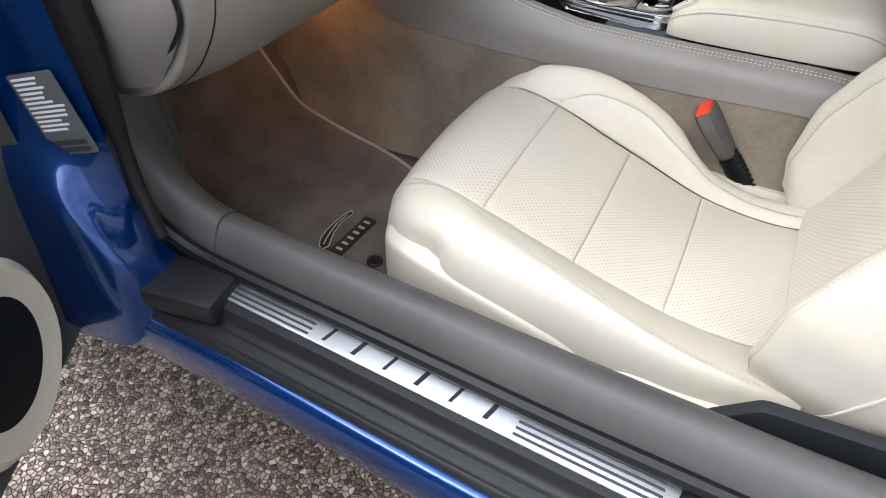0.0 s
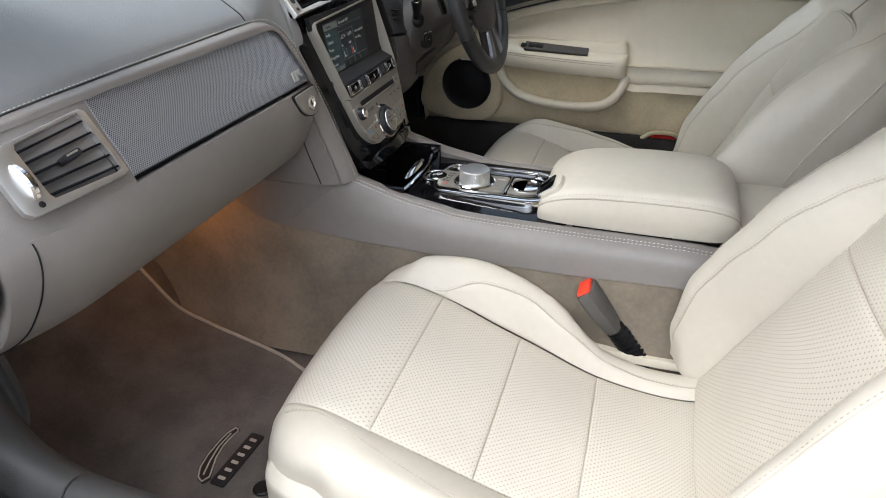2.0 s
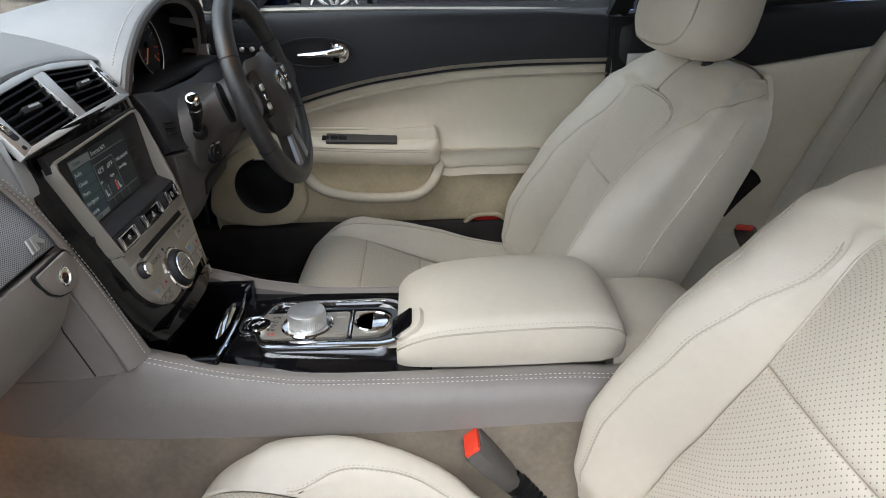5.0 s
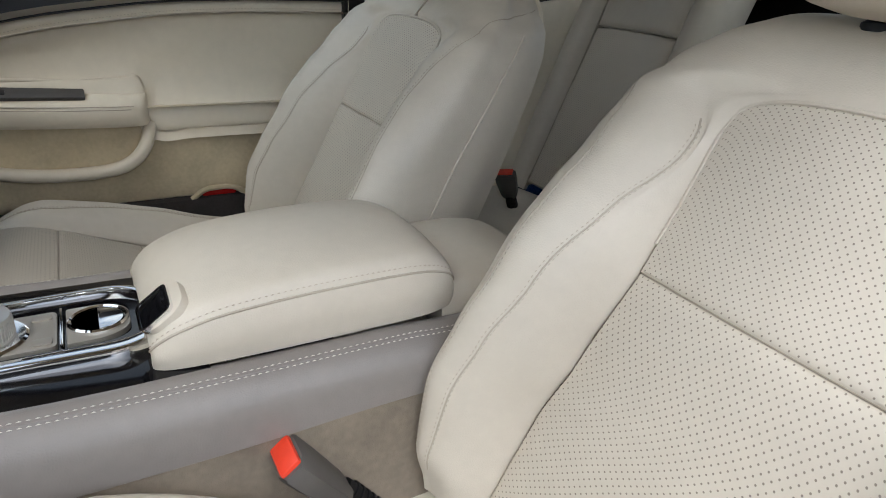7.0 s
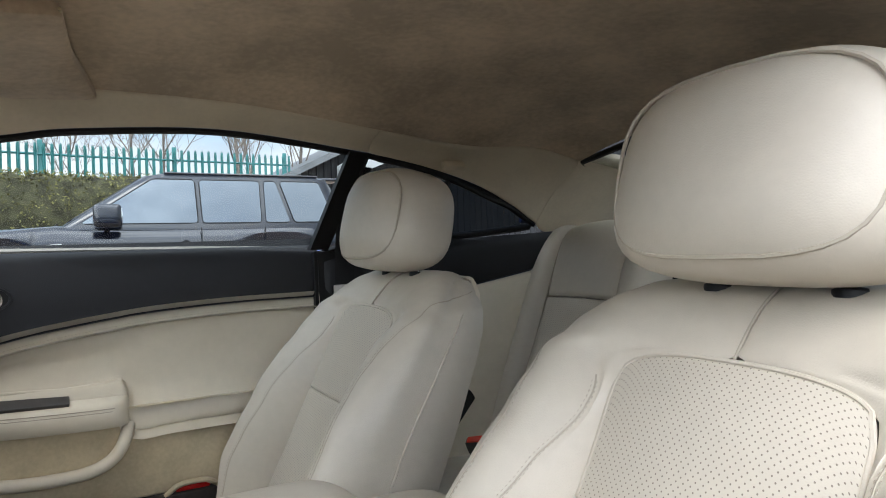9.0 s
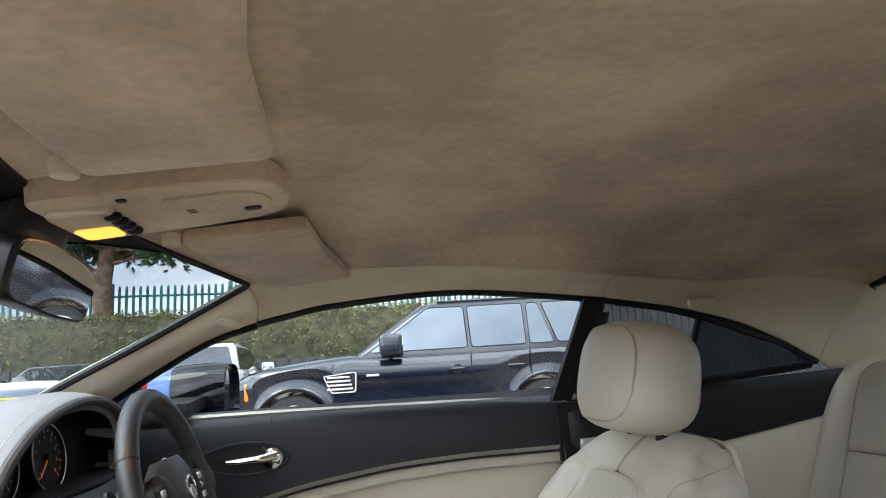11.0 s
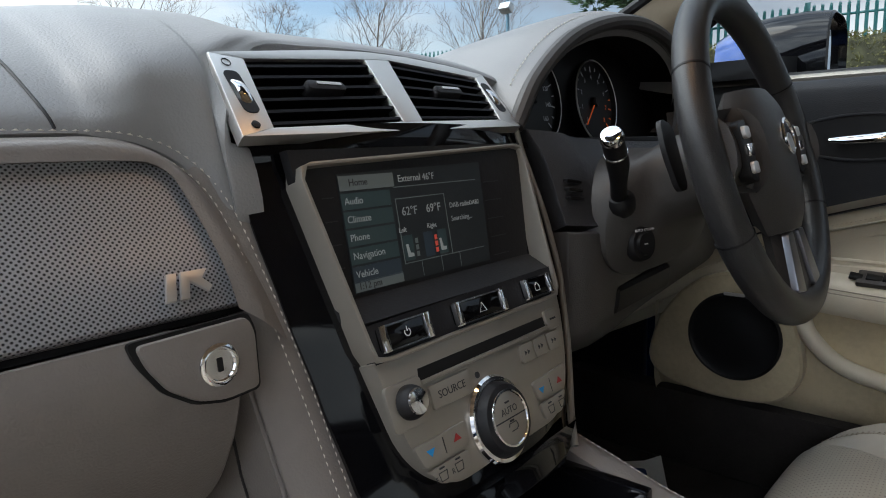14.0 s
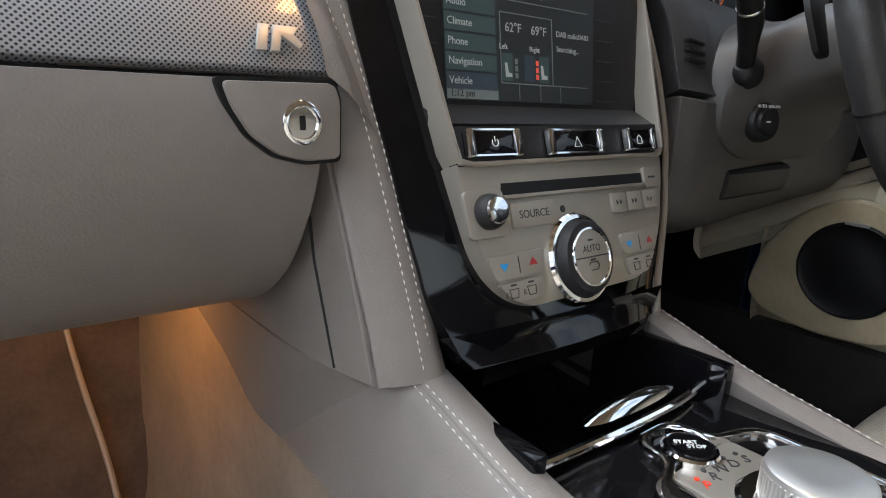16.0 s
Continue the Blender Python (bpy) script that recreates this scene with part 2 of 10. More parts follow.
def text_mesh(body, size, m, depth=0.0002, align="CENTER"):
    cu = bpy.data.curves.new("lettering", "FONT")
    cu.body, cu.size, cu.extrude, cu.align_x, cu.align_y = body, size, depth, align, "CENTER"
    cu.resolution_u = 3
    tmp = new("lettering", cu)
    me = bpy.data.meshes.new_from_object(tmp.evaluated_get(bpy.context.evaluated_depsgraph_get()))
    bpy.data.objects.remove(tmp)
    bpy.data.curves.remove(cu)
    bm = bmesh.new()
    bm.from_mesh(me)
    bpy.data.meshes.remove(me)
    return moved(bm, m)


def mirror_x(bm):
    for v in bm.verts:
        v.co.x = -v.co.x
    bmesh.ops.reverse_faces(bm, faces=bm.faces)
    return bm

# ---------------------------------------------------------------- materials


def mk(name, base, rough=0.5, metal=0.0, var=0.12, vscale=6.0, bump=0.0, bscale=300.0, coat=0.0, sheen=0.0, kind="noise", rvar=0.08, spec=0.5):
    """A surface with colour variation at two scales, uneven gloss and fine relief."""
    m = bpy.data.materials.new(name)
    m.use_nodes = True
    n, l = m.node_tree.nodes, m.node_tree.links
    p = n["Principled BSDF"]
    p.inputs["Roughness"].default_value, p.inputs["Metallic"].default_value = rough, metal
    p.inputs["Coat Weight"].default_value, p.inputs["Coat Roughness"].default_value = coat, 0.05
    p.inputs["Sheen Weight"].default_value, p.inputs["Sheen Roughness"].default_value = sheen, 0.5
    p.inputs["Specular IOR Level"].default_value = spec
    tc = n.new("ShaderNodeTexCoord")
    big, fine = n.new("ShaderNodeTexNoise"), n.new("ShaderNodeTexNoise")
    big.inputs["Scale"].default_value, big.inputs["Detail"].default_value = vscale, 4
    fine.inputs["Scale"].default_value, fine.inputs["Detail"].default_value = vscale * 14, 3
    add = n.new("ShaderNodeMath")
    add.operation = "MULTIPLY_ADD"
    add.inputs[1].default_value = 0.35
    ramp = n.new("ShaderNodeValToRGB")
    ramp.color_ramp.elements[0].position, ramp.color_ramp.elements[1].position = 0.52, 0.84
    ramp.color_ramp.elements[0].color = (*[c * (1 - var) for c in base], 1)
    ramp.color_ramp.elements[1].color = (*[min(c * (1 + var), 1) for c in base], 1)
    for t in (big, fine):
        l.new(tc.outputs["Object"], t.inputs["Vector"])
    l.new(fine.outputs["Fac"], add.inputs[0])
    l.new(big.outputs["Fac"], add.inputs[2])
    l.new(add.outputs["Value"], ramp.inputs["Fac"])
    l.new(ramp.outputs["Color"], p.inputs["Base Color"])
    mr = n.new("ShaderNodeMapRange")
    mr.inputs["To Min"].default_value, mr.inputs["To Max"].default_value = max(rough - rvar, 0.02), min(rough + rvar, 1)
    l.new(big.outputs["Fac"], mr.inputs["Value"])
    l.new(mr.outputs["Result"], p.inputs["Roughness"])
    if bump:
        if kind == "leather":
            tx = n.new("ShaderNodeTexVoronoi")
            tx.feature = "DISTANCE_TO_EDGE"
            src = tx.outputs["Distance"]
        else:
            tx = n.new("ShaderNodeTexNoise")
            tx.inputs["Detail"].default_value = 4
            src = tx.outputs["Fac"]
        tx.inputs["Scale"].default_value = bscale
        l.new(tc.outputs["Object"], tx.inputs["Vector"])
        b = n.new("ShaderNodeBump")
        b.inputs["Strength"].default_value, b.inputs["Distance"].default_value = bump, 0.001
        l.new(src, b.inputs["Height"])
        l.new(b.outputs["Normal"], p.inputs["Normal"])
    return m


def perforated(m, pitch=0.0075, hole=0.00078):
    """Adds rows of small punched holes, staggered, to a leather that has a UV map in metres."""
    n, l = m.node_tree.nodes, m.node_tree.links
    p = n["Principled BSDF"]
    uv = n.new("ShaderNodeUVMap")
    old = p.inputs["Base Color"].links[0].from_socket
    res = []
    for off in (0.0, 0.5):
        mp = n.new("ShaderNodeMapping")
        mp.inputs["Scale"].default_value = (1 / pitch, 1 / pitch, 1)
        mp.inputs["Location"].default_value = (off, off, 0)
        fr = n.new("ShaderNodeVectorMath")
        fr.operation = "FRACTION"
        ds = n.new("ShaderNodeVectorMath")
        ds.operation = "DISTANCE"
        ds.inputs[1].default_value = (0.5, 0.5, 0)
        l.new(uv.outputs["UV"], mp.inputs["Vector"])
        l.new(mp.outputs["Vector"], fr.inputs[0])
        l.new(fr.outputs["Vector"], ds.inputs[0])
        res.append(ds.outputs["Value"])
    mn = n.new("ShaderNodeMath")
    mn.operation = "MINIMUM"
    l.new(res[0], mn.inputs[0])
    l.new(res[1], mn.inputs[1])
    mr = n.new("ShaderNodeMapRange")
    r = hole / pitch
    mr.inputs["From Min"].default_value, mr.inputs["From Max"].default_value = r * 0.75, r * 1.2
    l.new(mn.outputs["Value"], mr.inputs["Value"])
    mx = n.new("ShaderNodeMixRGB")
    mx.inputs["Color1"].default_value = (0.20, 0.17, 0.14, 1)
    l.new(mr.outputs["Result"], mx.inputs["Fac"])
    l.new(old, mx.inputs["Color2"])
    l.new(mx.outputs["Color"], p.inputs["Base Color"])
    b = n.new("ShaderNodeBump")
    b.inputs["Strength"].default_value, b.inputs["Distance"].default_value = 0.2, 0.0008
    l.new(mr.outputs["Result"], b.inputs["Height"])
    prev = p.inputs["Normal"].links[0].from_socket if p.inputs["Normal"].links else None
    if prev:
        l.new(prev, b.inputs["Normal"])
    l.new(b.outputs["Normal"], p.inputs["Normal"])
    return m


def weave(m, pitch=0.0023):
    """A twill of pale glossy threads and dark gaps, for the woven aluminium trim."""
    n, l = m.node_tree.nodes, m.node_tree.links
    p = n["Principled BSDF"]
    uv = n.new("ShaderNodeUVMap")
    mp = n.new("ShaderNodeMapping")
    mp.inputs["Rotation"].default_value = (0, 0, radians(45))
    mp.inputs["Scale"].default_value = (1 / pitch, 1 / pitch, 1)
    fr = n.new("ShaderNodeVectorMath")
    fr.operation = "FRACTION"
    ds = n.new("ShaderNodeVectorMath")
    ds.operation = "DISTANCE"
    ds.inputs[1].default_value = (0.5, 0.5, 0)
    l.new(uv.outputs["UV"], mp.inputs["Vector"])
    l.new(mp.outputs["Vector"], fr.inputs[0])
    l.new(fr.outputs["Vector"], ds.inputs[0])
    mr = n.new("ShaderNodeMapRange")
    mr.inputs["From Min"].default_value, mr.inputs["From Max"].default_value = 0.16, 0.42
    l.new(ds.outputs["Value"], mr.inputs["Value"])
    mx = n.new("ShaderNodeMixRGB")
    mx.inputs["Color1"].default_value = (0.022, 0.022, 0.024, 1)
    mx.inputs["Color2"].default_value = (0.42, 0.43, 0.455, 1)
    l.new(mr.outputs["Result"], mx.inputs["Fac"])
    l.new(mx.outputs["Color"], p.inputs["Base Color"])
    b = n.new("ShaderNodeBump")
    b.inputs["Strength"].default_value, b.inputs["Distance"].default_value = 0.22, 0.0006
    l.new(mr.outputs["Result"], b.inputs["Height"])
    l.new(b.outputs["Normal"], p.inputs["Normal"])
    return m


def brushed(m, axis=(1, 60, 60), strength=0.12):
    n, l = m.node_tree.nodes, m.node_tree.links
    p = n["Principled BSDF"]
    tc = n.new("ShaderNodeTexCoord")
    mp = n.new("ShaderNodeMapping")
    mp.inputs["Scale"].default_value = [a * 40 for a in axis]
    tx = n.new("ShaderNodeTexNoise")
    tx.inputs["Scale"].default_value = 1.0
    b = n.new("ShaderNodeBump")
    b.inputs["Strength"].default_value, b.inputs["Distance"].default_value = strength, 0.0003
    l.new(tc.outputs["Object"], mp.inputs["Vector"])
    l.new(mp.outputs["Vector"], tx.inputs["Vector"])
    l.new(tx.outputs["Fac"], b.inputs["Height"])
    l.new(b.outputs["Normal"], p.inputs["Normal"])
    return m


def glow(name, color, strength):
    m = bpy.data.materials.new(name)
    m.use_nodes = True
    p = m.node_tree.nodes["Principled BSDF"]
    p.inputs["Base Color"].default_value = (*color, 1)
    p.inputs["Emission Color"].default_value = (*color, 1)
    p.inputs["Emission Strength"].default_value = strength
    return m


def glass(name, tint=(0.92, 0.96, 0.95), refl=0.06):
    """Thin glass: clear with a faint tint and a mirror gloss that grows at grazing angles."""
    m = bpy.data.materials.new(name)
    m.use_nodes = True
    n, l = m.node_tree.nodes, m.node_tree.links
    n.remove(n["Principled BSDF"])
    tr, gl, mx, fr = n.new("ShaderNodeBsdfTransparent"), n.new("ShaderNodeBsdfGlossy"), n.new("ShaderNodeMixShader"), n.new("ShaderNodeFresnel")
    tr.inputs["Color"].default_value = (*tint, 1)
    gl.inputs["Roughness"].default_value = 0.01
    fr.inputs["IOR"].default_value = 1.0 + refl * 7
    l.new(fr.outputs["Fac"], mx.inputs["Fac"])
    l.new(tr.outputs["BSDF"], mx.inputs[1])
    l.new(gl.outputs["BSDF"], mx.inputs[2])
    l.new(mx.outputs["Shader"], n["Material Output"].inputs["Surface"])
    return m


CREAM = (0.515, 0.466, 0.388)
M_cream = mk("cream_leather", CREAM, 0.42, var=0.05, vscale=5, bump=0.25, bscale=420, kind="leather")
M_perf = perforated(mk("cream_perforated_leather", CREAM, 0.45, var=0.05, vscale=5, bump=0.2, bscale=420, kind="leather"))
M_creamplastic = mk("cream_moulded_plastic", (0.62, 0.56, 0.45), 0.5, var=0.04, bump=0.15, bscale=700)
M_ivory = mk("ivory_door_leather", (0.63, 0.57, 0.455), 0.45, var=0.05, vscale=4, bump=0.2, bscale=420, kind="leather")
M_suede = mk("beige_suede", (0.50, 0.42, 0.28), 0.95, var=0.14, vscale=9, bump=0.4, bscale=900, sheen=0.25)
M_headliner = mk("tan_suede_headliner", (0.49, 0.385, 0.270), 0.95, var=0.26, vscale=6, bump=0.4, bscale=700, sheen=0.25)
M_pillar = mk("beige_pillar_cloth", (0.63, 0.55, 0.42), 0.85, var=0.06, vscale=8, bump=0.3, bscale=900)
M_taupe = mk("taupe_leather", (0.20, 0.180, 0.166), 0.42, var=0.07, vscale=5, bump=0.3, bscale=380, kind="leather")
M_dashtop = mk("grey_dash_leather", (0.215, 0.212, 0.212), 0.38, var=0.06, vscale=4, bump=0.3, bscale=380, kind="leather")
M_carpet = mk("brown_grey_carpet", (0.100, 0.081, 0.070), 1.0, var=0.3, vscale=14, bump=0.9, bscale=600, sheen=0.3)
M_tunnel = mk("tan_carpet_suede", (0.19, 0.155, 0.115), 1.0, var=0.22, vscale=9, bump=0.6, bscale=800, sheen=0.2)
# the carpet again, far darker: driver footwell shade put into the colour
M_shadedcarpet = mk("dark_shaded_carpet", (0.025, 0.021, 0.02), 1.0, var=0.3, vscale=14, bump=0.8, bscale=600)
M_sill = mk("grey_rubber_trim", (0.062, 0.059, 0.057), 0.55, var=0.12, vscale=7, bump=0.3, bscale=500)
M_step = mk("black_plastic_step", (0.015, 0.015, 0.017), 0.5, var=0.2, vscale=8, bump=0.25, bscale=400, spec=0.3)
M_blackdoor = mk("charcoal_leather", (0.011, 0.012, 0.015), 0.42, var=0.15, vscale=6, bump=0.3, bscale=380, kind="leather", spec=0.35)
M_slat = mk("black_slat_plastic", (0.005, 0.005, 0.007), 0.5, var=0.1, spec=0.10)
M_black = mk("matt_black_plastic", (0.007, 0.007, 0.008), 0.45, var=0.2, spec=0.3)
M_wheel = mk("black_wheel_leather", (0.028, 0.0275, 0.028), 0.36, var=0.15, vscale=10, bump=0.3, bscale=500, kind="leather")
M_hub = mk("dark_grey_hub_leather", (0.05, 0.046, 0.044), 0.5, var=0.1, bump=0.3, bscale=420, kind="leather")
M_piano = mk("black_lacquer", (0.004, 0.004, 0.005), 0.05, var=0.0, coat=0.0, rvar=0.02, spec=0.38)
M_chrome = mk("chrome", (0.82, 0.82, 0.83), 0.06, 1.0, var=0.03, rvar=0.03)
M_satin = brushed(mk("satin_metal", (0.72, 0.71, 0.69), 0.42, 1.0, var=0.04), strength=0.05)
M_champ = mk("champagne_metal_paint", (0.34, 0.315, 0.275), 0.38, 0.55, var=0.05, bump=0.05, bscale=900)
M_plate = brushed(mk("brushed_steel", (0.80, 0.81, 0.83), 0.42, 1.0, var=0.05, vscale=12), (60, 1, 60), 0.25)
M_carbon = weave(mk("woven_metal_trim", (0.1, 0.1, 0.1), 0.30, 0.45, var=0.0, coat=0.3))
M_blue = mk("blue_metallic_paint", (0.0005, 0.040, 0.19), 0.26, 0.65, var=0.06, coat=1.0, rvar=0.04)
M_thread = mk("pale_thread", (0.62, 0.58, 0.52), 0.7, var=0.1)
M_creamthread = mk("grey_thread", (0.40, 0.355, 0.285), 0.7, var=0.1)
M_red = mk("red_plastic", (0.75, 0.05, 0.02), 0.35, var=0.08)
M_redlens = mk("red_lens", (0.35, 0.01, 0.01), 0.12, var=0.1, coat=0.5)
M_mirror = mk("mirror_glass", (0.9, 0.92, 0.92), 0.01, 1.0, var=0.0, rvar=0.005)
M_glass = glass("clear_glass", (0.80, 0.845, 0.835))
M_tint = glass("black_tinted_glass", (0.10, 0.12, 0.14), 0.08)
M_label = mk("grey_label", (0.10, 0.10, 0.11), 0.5, var=0.1)
M_white = mk("white_print", (0.75, 0.75, 0.74), 0.6, var=0.03)
M_print = mk("dark_print", (0.03, 0.03, 0.035), 0.6, var=0.05)
M_blueprint = mk("blue_print", (0.02, 0.32, 0.75), 0.5, var=0.03)
M_redprint = mk("red_print", (0.35, 0.03, 0.03), 0.5, var=0.03)
M_emblem = mk("silver_thread", (0.45, 0.41, 0.35), 0.6, 0.2, var=0.15)

# ---------------------------------------------------------------- ground


def ground_z(x, y):
    """The car park rises gently beyond the parked car."""
    d = 0.8 * x + 0.6 * y - 1.2
    return 0.038 * d * d / (d + 1.5) if d > 0 else 0.0


def build_ground():
    bm = bmesh.new()
    near = [-2 + 0.5 * i for i in range(9)]
    far = [-400, -150, -60, -30, -15, -8, -4]
    xs = far + near + [3, 4.5, 6.5, 9, 12, 16, 22, 30, 45, 70, 120, 250, 500]
    ys = far + near + [3, 4.5, 6.5, 9, 12, 16, 22, 30, 45, 70, 120, 250, 500]
    vs = [[bm.verts.new((x, y, min(ground_z(x, y), 2.0))) for x in xs] for y in ys]
    for j in range(len(ys) - 1):
        for i in range(len(xs) - 1):
            bm.faces.new((vs[j][i], vs[j][i + 1], vs[j + 1][i + 1], vs[j + 1][i]))
    m = bpy.data.materials.new("chipped_asphalt")
    m.use_nodes = True
    n, l = m.node_tree.nodes, m.node_tree.links
    p = n["Principled BSDF"]
    p.inputs["Roughness"].default_value = 0.9
    tc = n.new("ShaderNodeTexCoord")
    vo = n.new("ShaderNodeTexVoronoi")
    vo.inputs["Scale"].default_value = 120
    no = n.new("ShaderNodeTexNoise")
    no.inputs["Scale"].default_value, no.inputs["Detail"].default_value = 1.2, 6
    r = n.new("ShaderNodeValToRGB")
    e = r.color_ramp.elements
    e[0].position, e[0].color = 0.0, (0.11, 0.078, 0.058, 1)
    e[1].position, e[1].color = 1.0, (0.72, 0.58, 0.45, 1)
    e.new(0.45).color = (0.33, 0.245, 0.18, 1)
    e.new(0.75).color = (0.48, 0.38, 0.29, 1)
    sep = n.new("ShaderNodeSeparateColor")
    mx = n.new("ShaderNodeMixRGB")
    mx.blend_type, mx.inputs["Fac"].default_value = "MULTIPLY", 0.35
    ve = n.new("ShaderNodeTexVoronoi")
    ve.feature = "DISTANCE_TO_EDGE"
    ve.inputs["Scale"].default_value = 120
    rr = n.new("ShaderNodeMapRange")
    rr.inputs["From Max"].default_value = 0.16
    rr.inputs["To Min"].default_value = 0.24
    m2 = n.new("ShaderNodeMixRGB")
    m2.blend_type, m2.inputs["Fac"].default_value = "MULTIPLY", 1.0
    b = n.new("ShaderNodeBump")
    b.inputs["Strength"].default_value, b.inputs["Distance"].default_value = 0.9, 0.006
    for t in (vo, no, ve):
        l.new(tc.outputs["Object"], t.inputs["Vector"])
    l.new(vo.outputs["Color"], sep.inputs["Color"])
    l.new(sep.outputs["Red"], r.inputs["Fac"])
    l.new(r.outputs["Color"], mx.inputs["Color1"])
    l.new(no.outputs["Color"], mx.inputs["Color2"])
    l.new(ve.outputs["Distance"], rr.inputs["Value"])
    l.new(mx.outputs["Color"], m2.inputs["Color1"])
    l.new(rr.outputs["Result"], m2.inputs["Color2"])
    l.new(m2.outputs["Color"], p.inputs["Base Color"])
    l.new(rr.outputs["Result"], b.inputs["Height"])
    l.new(b.outputs["Normal"], p.inputs["Normal"])
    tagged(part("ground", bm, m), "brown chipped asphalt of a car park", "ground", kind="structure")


build_ground()

# ---------------------------------------------------------------- body shell of the coupe
shell = thing("coupe", "blue metallic two-door coupe with an open door on the asphalt", "car", (0, 0, 0))


def build_floor():
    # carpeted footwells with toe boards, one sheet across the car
    # the driver half takes the carpet copy darkened for shade
    for side, mat_, lab in ((-1, M_carpet, "brown grey carpeted passenger footwell"), (1, M_shadedcarpet, "carpeted driver footwell with shade put into its brown")):
        rows = []
        toe = ((0.85, 0.226), (0.965, 0.250), (1.03, 0.275), (1.082, 0.345), (1.118, 0.42), (1.20, 0.8)) if side < 0 else ((0.95, 0.225), (1.08, 0.25), (1.2, 0.33), (1.34, 0.47), (1.45, 0.62), (1.5, 0.8))
        for y, z in ((-0.75, 0.25), (-0.3, 0.23), (0.1, 0.22), (0.6, 0.222)) + toe:
            rows.append([(side * x, y, z + dz) for x, dz in ((0.70, 0.05), (0.67, 0.01), (0.55, 0), (0.3, 0), (0.2, 0.0), (0.15, 0.02))])
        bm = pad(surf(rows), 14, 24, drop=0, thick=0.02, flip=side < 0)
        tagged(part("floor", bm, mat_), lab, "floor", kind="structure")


build_floor()


SKEW = 0.05


def skew(x, y):
    """The door step runs slightly outwards towards the rear."""
    return x - 0.006 + SKEW * (min(y, 0.80) - 0.45)


def build_sill():
    # inner grey trim of the door step, then the black step, then the blue outer sill
    prof_in = [(-0.668, 0.25), (-0.675, 0.36), (-0.69, 0.412), (-0.712, 0.432), (-0.735, 0.428), (-0.752, 0.40), (-0.758, 0.374)]
    ys = [-0.35, -0.1, 0.2, 0.5, 0.68, 0.76, 0.815, 0.85, 0.878, 0.892, 0.895, 0.89]
    lift = [0.10, 0.015, 0.0, 0.0, 0.0, 0.0, 0.016, 0.042, 0.08, 0.12, 0.17, 0.225]
    push = [0.0, 0.0, 0.0, 0.0, 0.0, 0.0, 0.0, 0.0, 0.002, 0.004, 0.006, 0.006]
    rows = [[(skew(x + px, y), y + 0.03 * (z - 0.25), z + dz) for x, z in prof_in] for y, dz, px in zip(ys, lift, push)]
    trim = thing("sill_trim", "grey moulded trim along the inside of the door step", "sill trim", (-0.71, 0.3, 0.25))
    f = surf(rows)
    part("trim_rear", pad(lambda u, v: f(u, v * 0.453), 16, 16, roll=0.002, drop=0.002, thick=0.01, flip=True, su=0.25, sv=1.1), M_sill, trim)
    part("trim_front", pad(lambda u, v: f(u, 0.456 + v * 0.544), 16, 24, roll=0.002, drop=0.002, thick=0.01, flip=True, su=0.25, sv=0.6), M_sill, trim)
    pp = Plane((-0.690, 0, 0), (0, -1, 0), (0, 0, 1))
    part("pillar_foot", prism(round_poly([(-0.14, 0.378), (-0.095, 0.424), (0.05, 0.434), (0.35, 0.53), (0.35, 0.36), (-0.14, 0.36)], 0.008), pp, -0.008, 0.008, 0.003), M_blackdoor, trim, "charcoal trim at the foot of the pillar")
    # kick panel inside the footwell and dark seal behind the trim's upright
    part("seal", tube(curve_of([(skew(x, y), y, z) for x, y, z in [(-0.745, -0.35, 0.50), (-0.758, -0.1, 0.405), (-0.762, 0.2, 0.388), (-0.762, 0.5, 0.388), (-0.764, 0.70, 0.39), (-0.767, 0.80, 0.403), (-0.770, 0.86, 0.45), (-0.772, 0.897, 0.52), (-0.772, 0.905, 0.62), (-0.77, 0.90, 0.72), (-0.766, 0.89, 0.85)]], 50), 0.010, 8), M_black, trim, "black rubber door seal")
    step = [(-0.756, 0.372), (-0.802, 0.374), (-0.809, 0.367), (-0.814, 0.354), (-0.832, 0.349), (-0.843, 0.344), (-0.847, 0.330)]
    rows = [[(skew(x, y), y, z) for x, z in step] for y in (-0.4, 0.0, 0.4, 0.65, 0.92)]
    part("door_step", pad(surf(rows), 18, 6, roll=0.004, drop=0.003, thick=0.02, su=0.16, sv=1.2, flip=True), M_step, shell, "black ribbed plastic door step")
    rows = [[(skew(x, y), y, z) for x, z in ((-0.836, 0.334), (-0.847, 0.337), (-0.856, 0.332), (-0.862, 0.315), (-0.861, 0.285), (-0.852, 0.262), (-0.82, 0.240))] for y in (-0.6, 0.0, 0.4, 0.8, 1.3)]
    for x, z in ((-0.822, 0.3515), (-0.838, 0.3465)):
        part("step_rib", tube([(skew(x, y), y, z) for y in (-0.4, 0.0, 0.4, 0.72)], 0.0022, 6), M_step, shell)
    part("outer_sill", pad(surf(rows), 18, 10, drop=0, thick=0.02, flip=True), M_blue, shell, "glossy blue painted outer sill")
    part("kick_panel", box(0.735, 0.755, 0.86, 1.5, 0.2, 0.88, 0.004), M_blackdoor, shell)
    part("underbody", box(-0.78, 0.78, -1.9, 2.2, 0.15, 0.19, 0.01), M_black, shell)
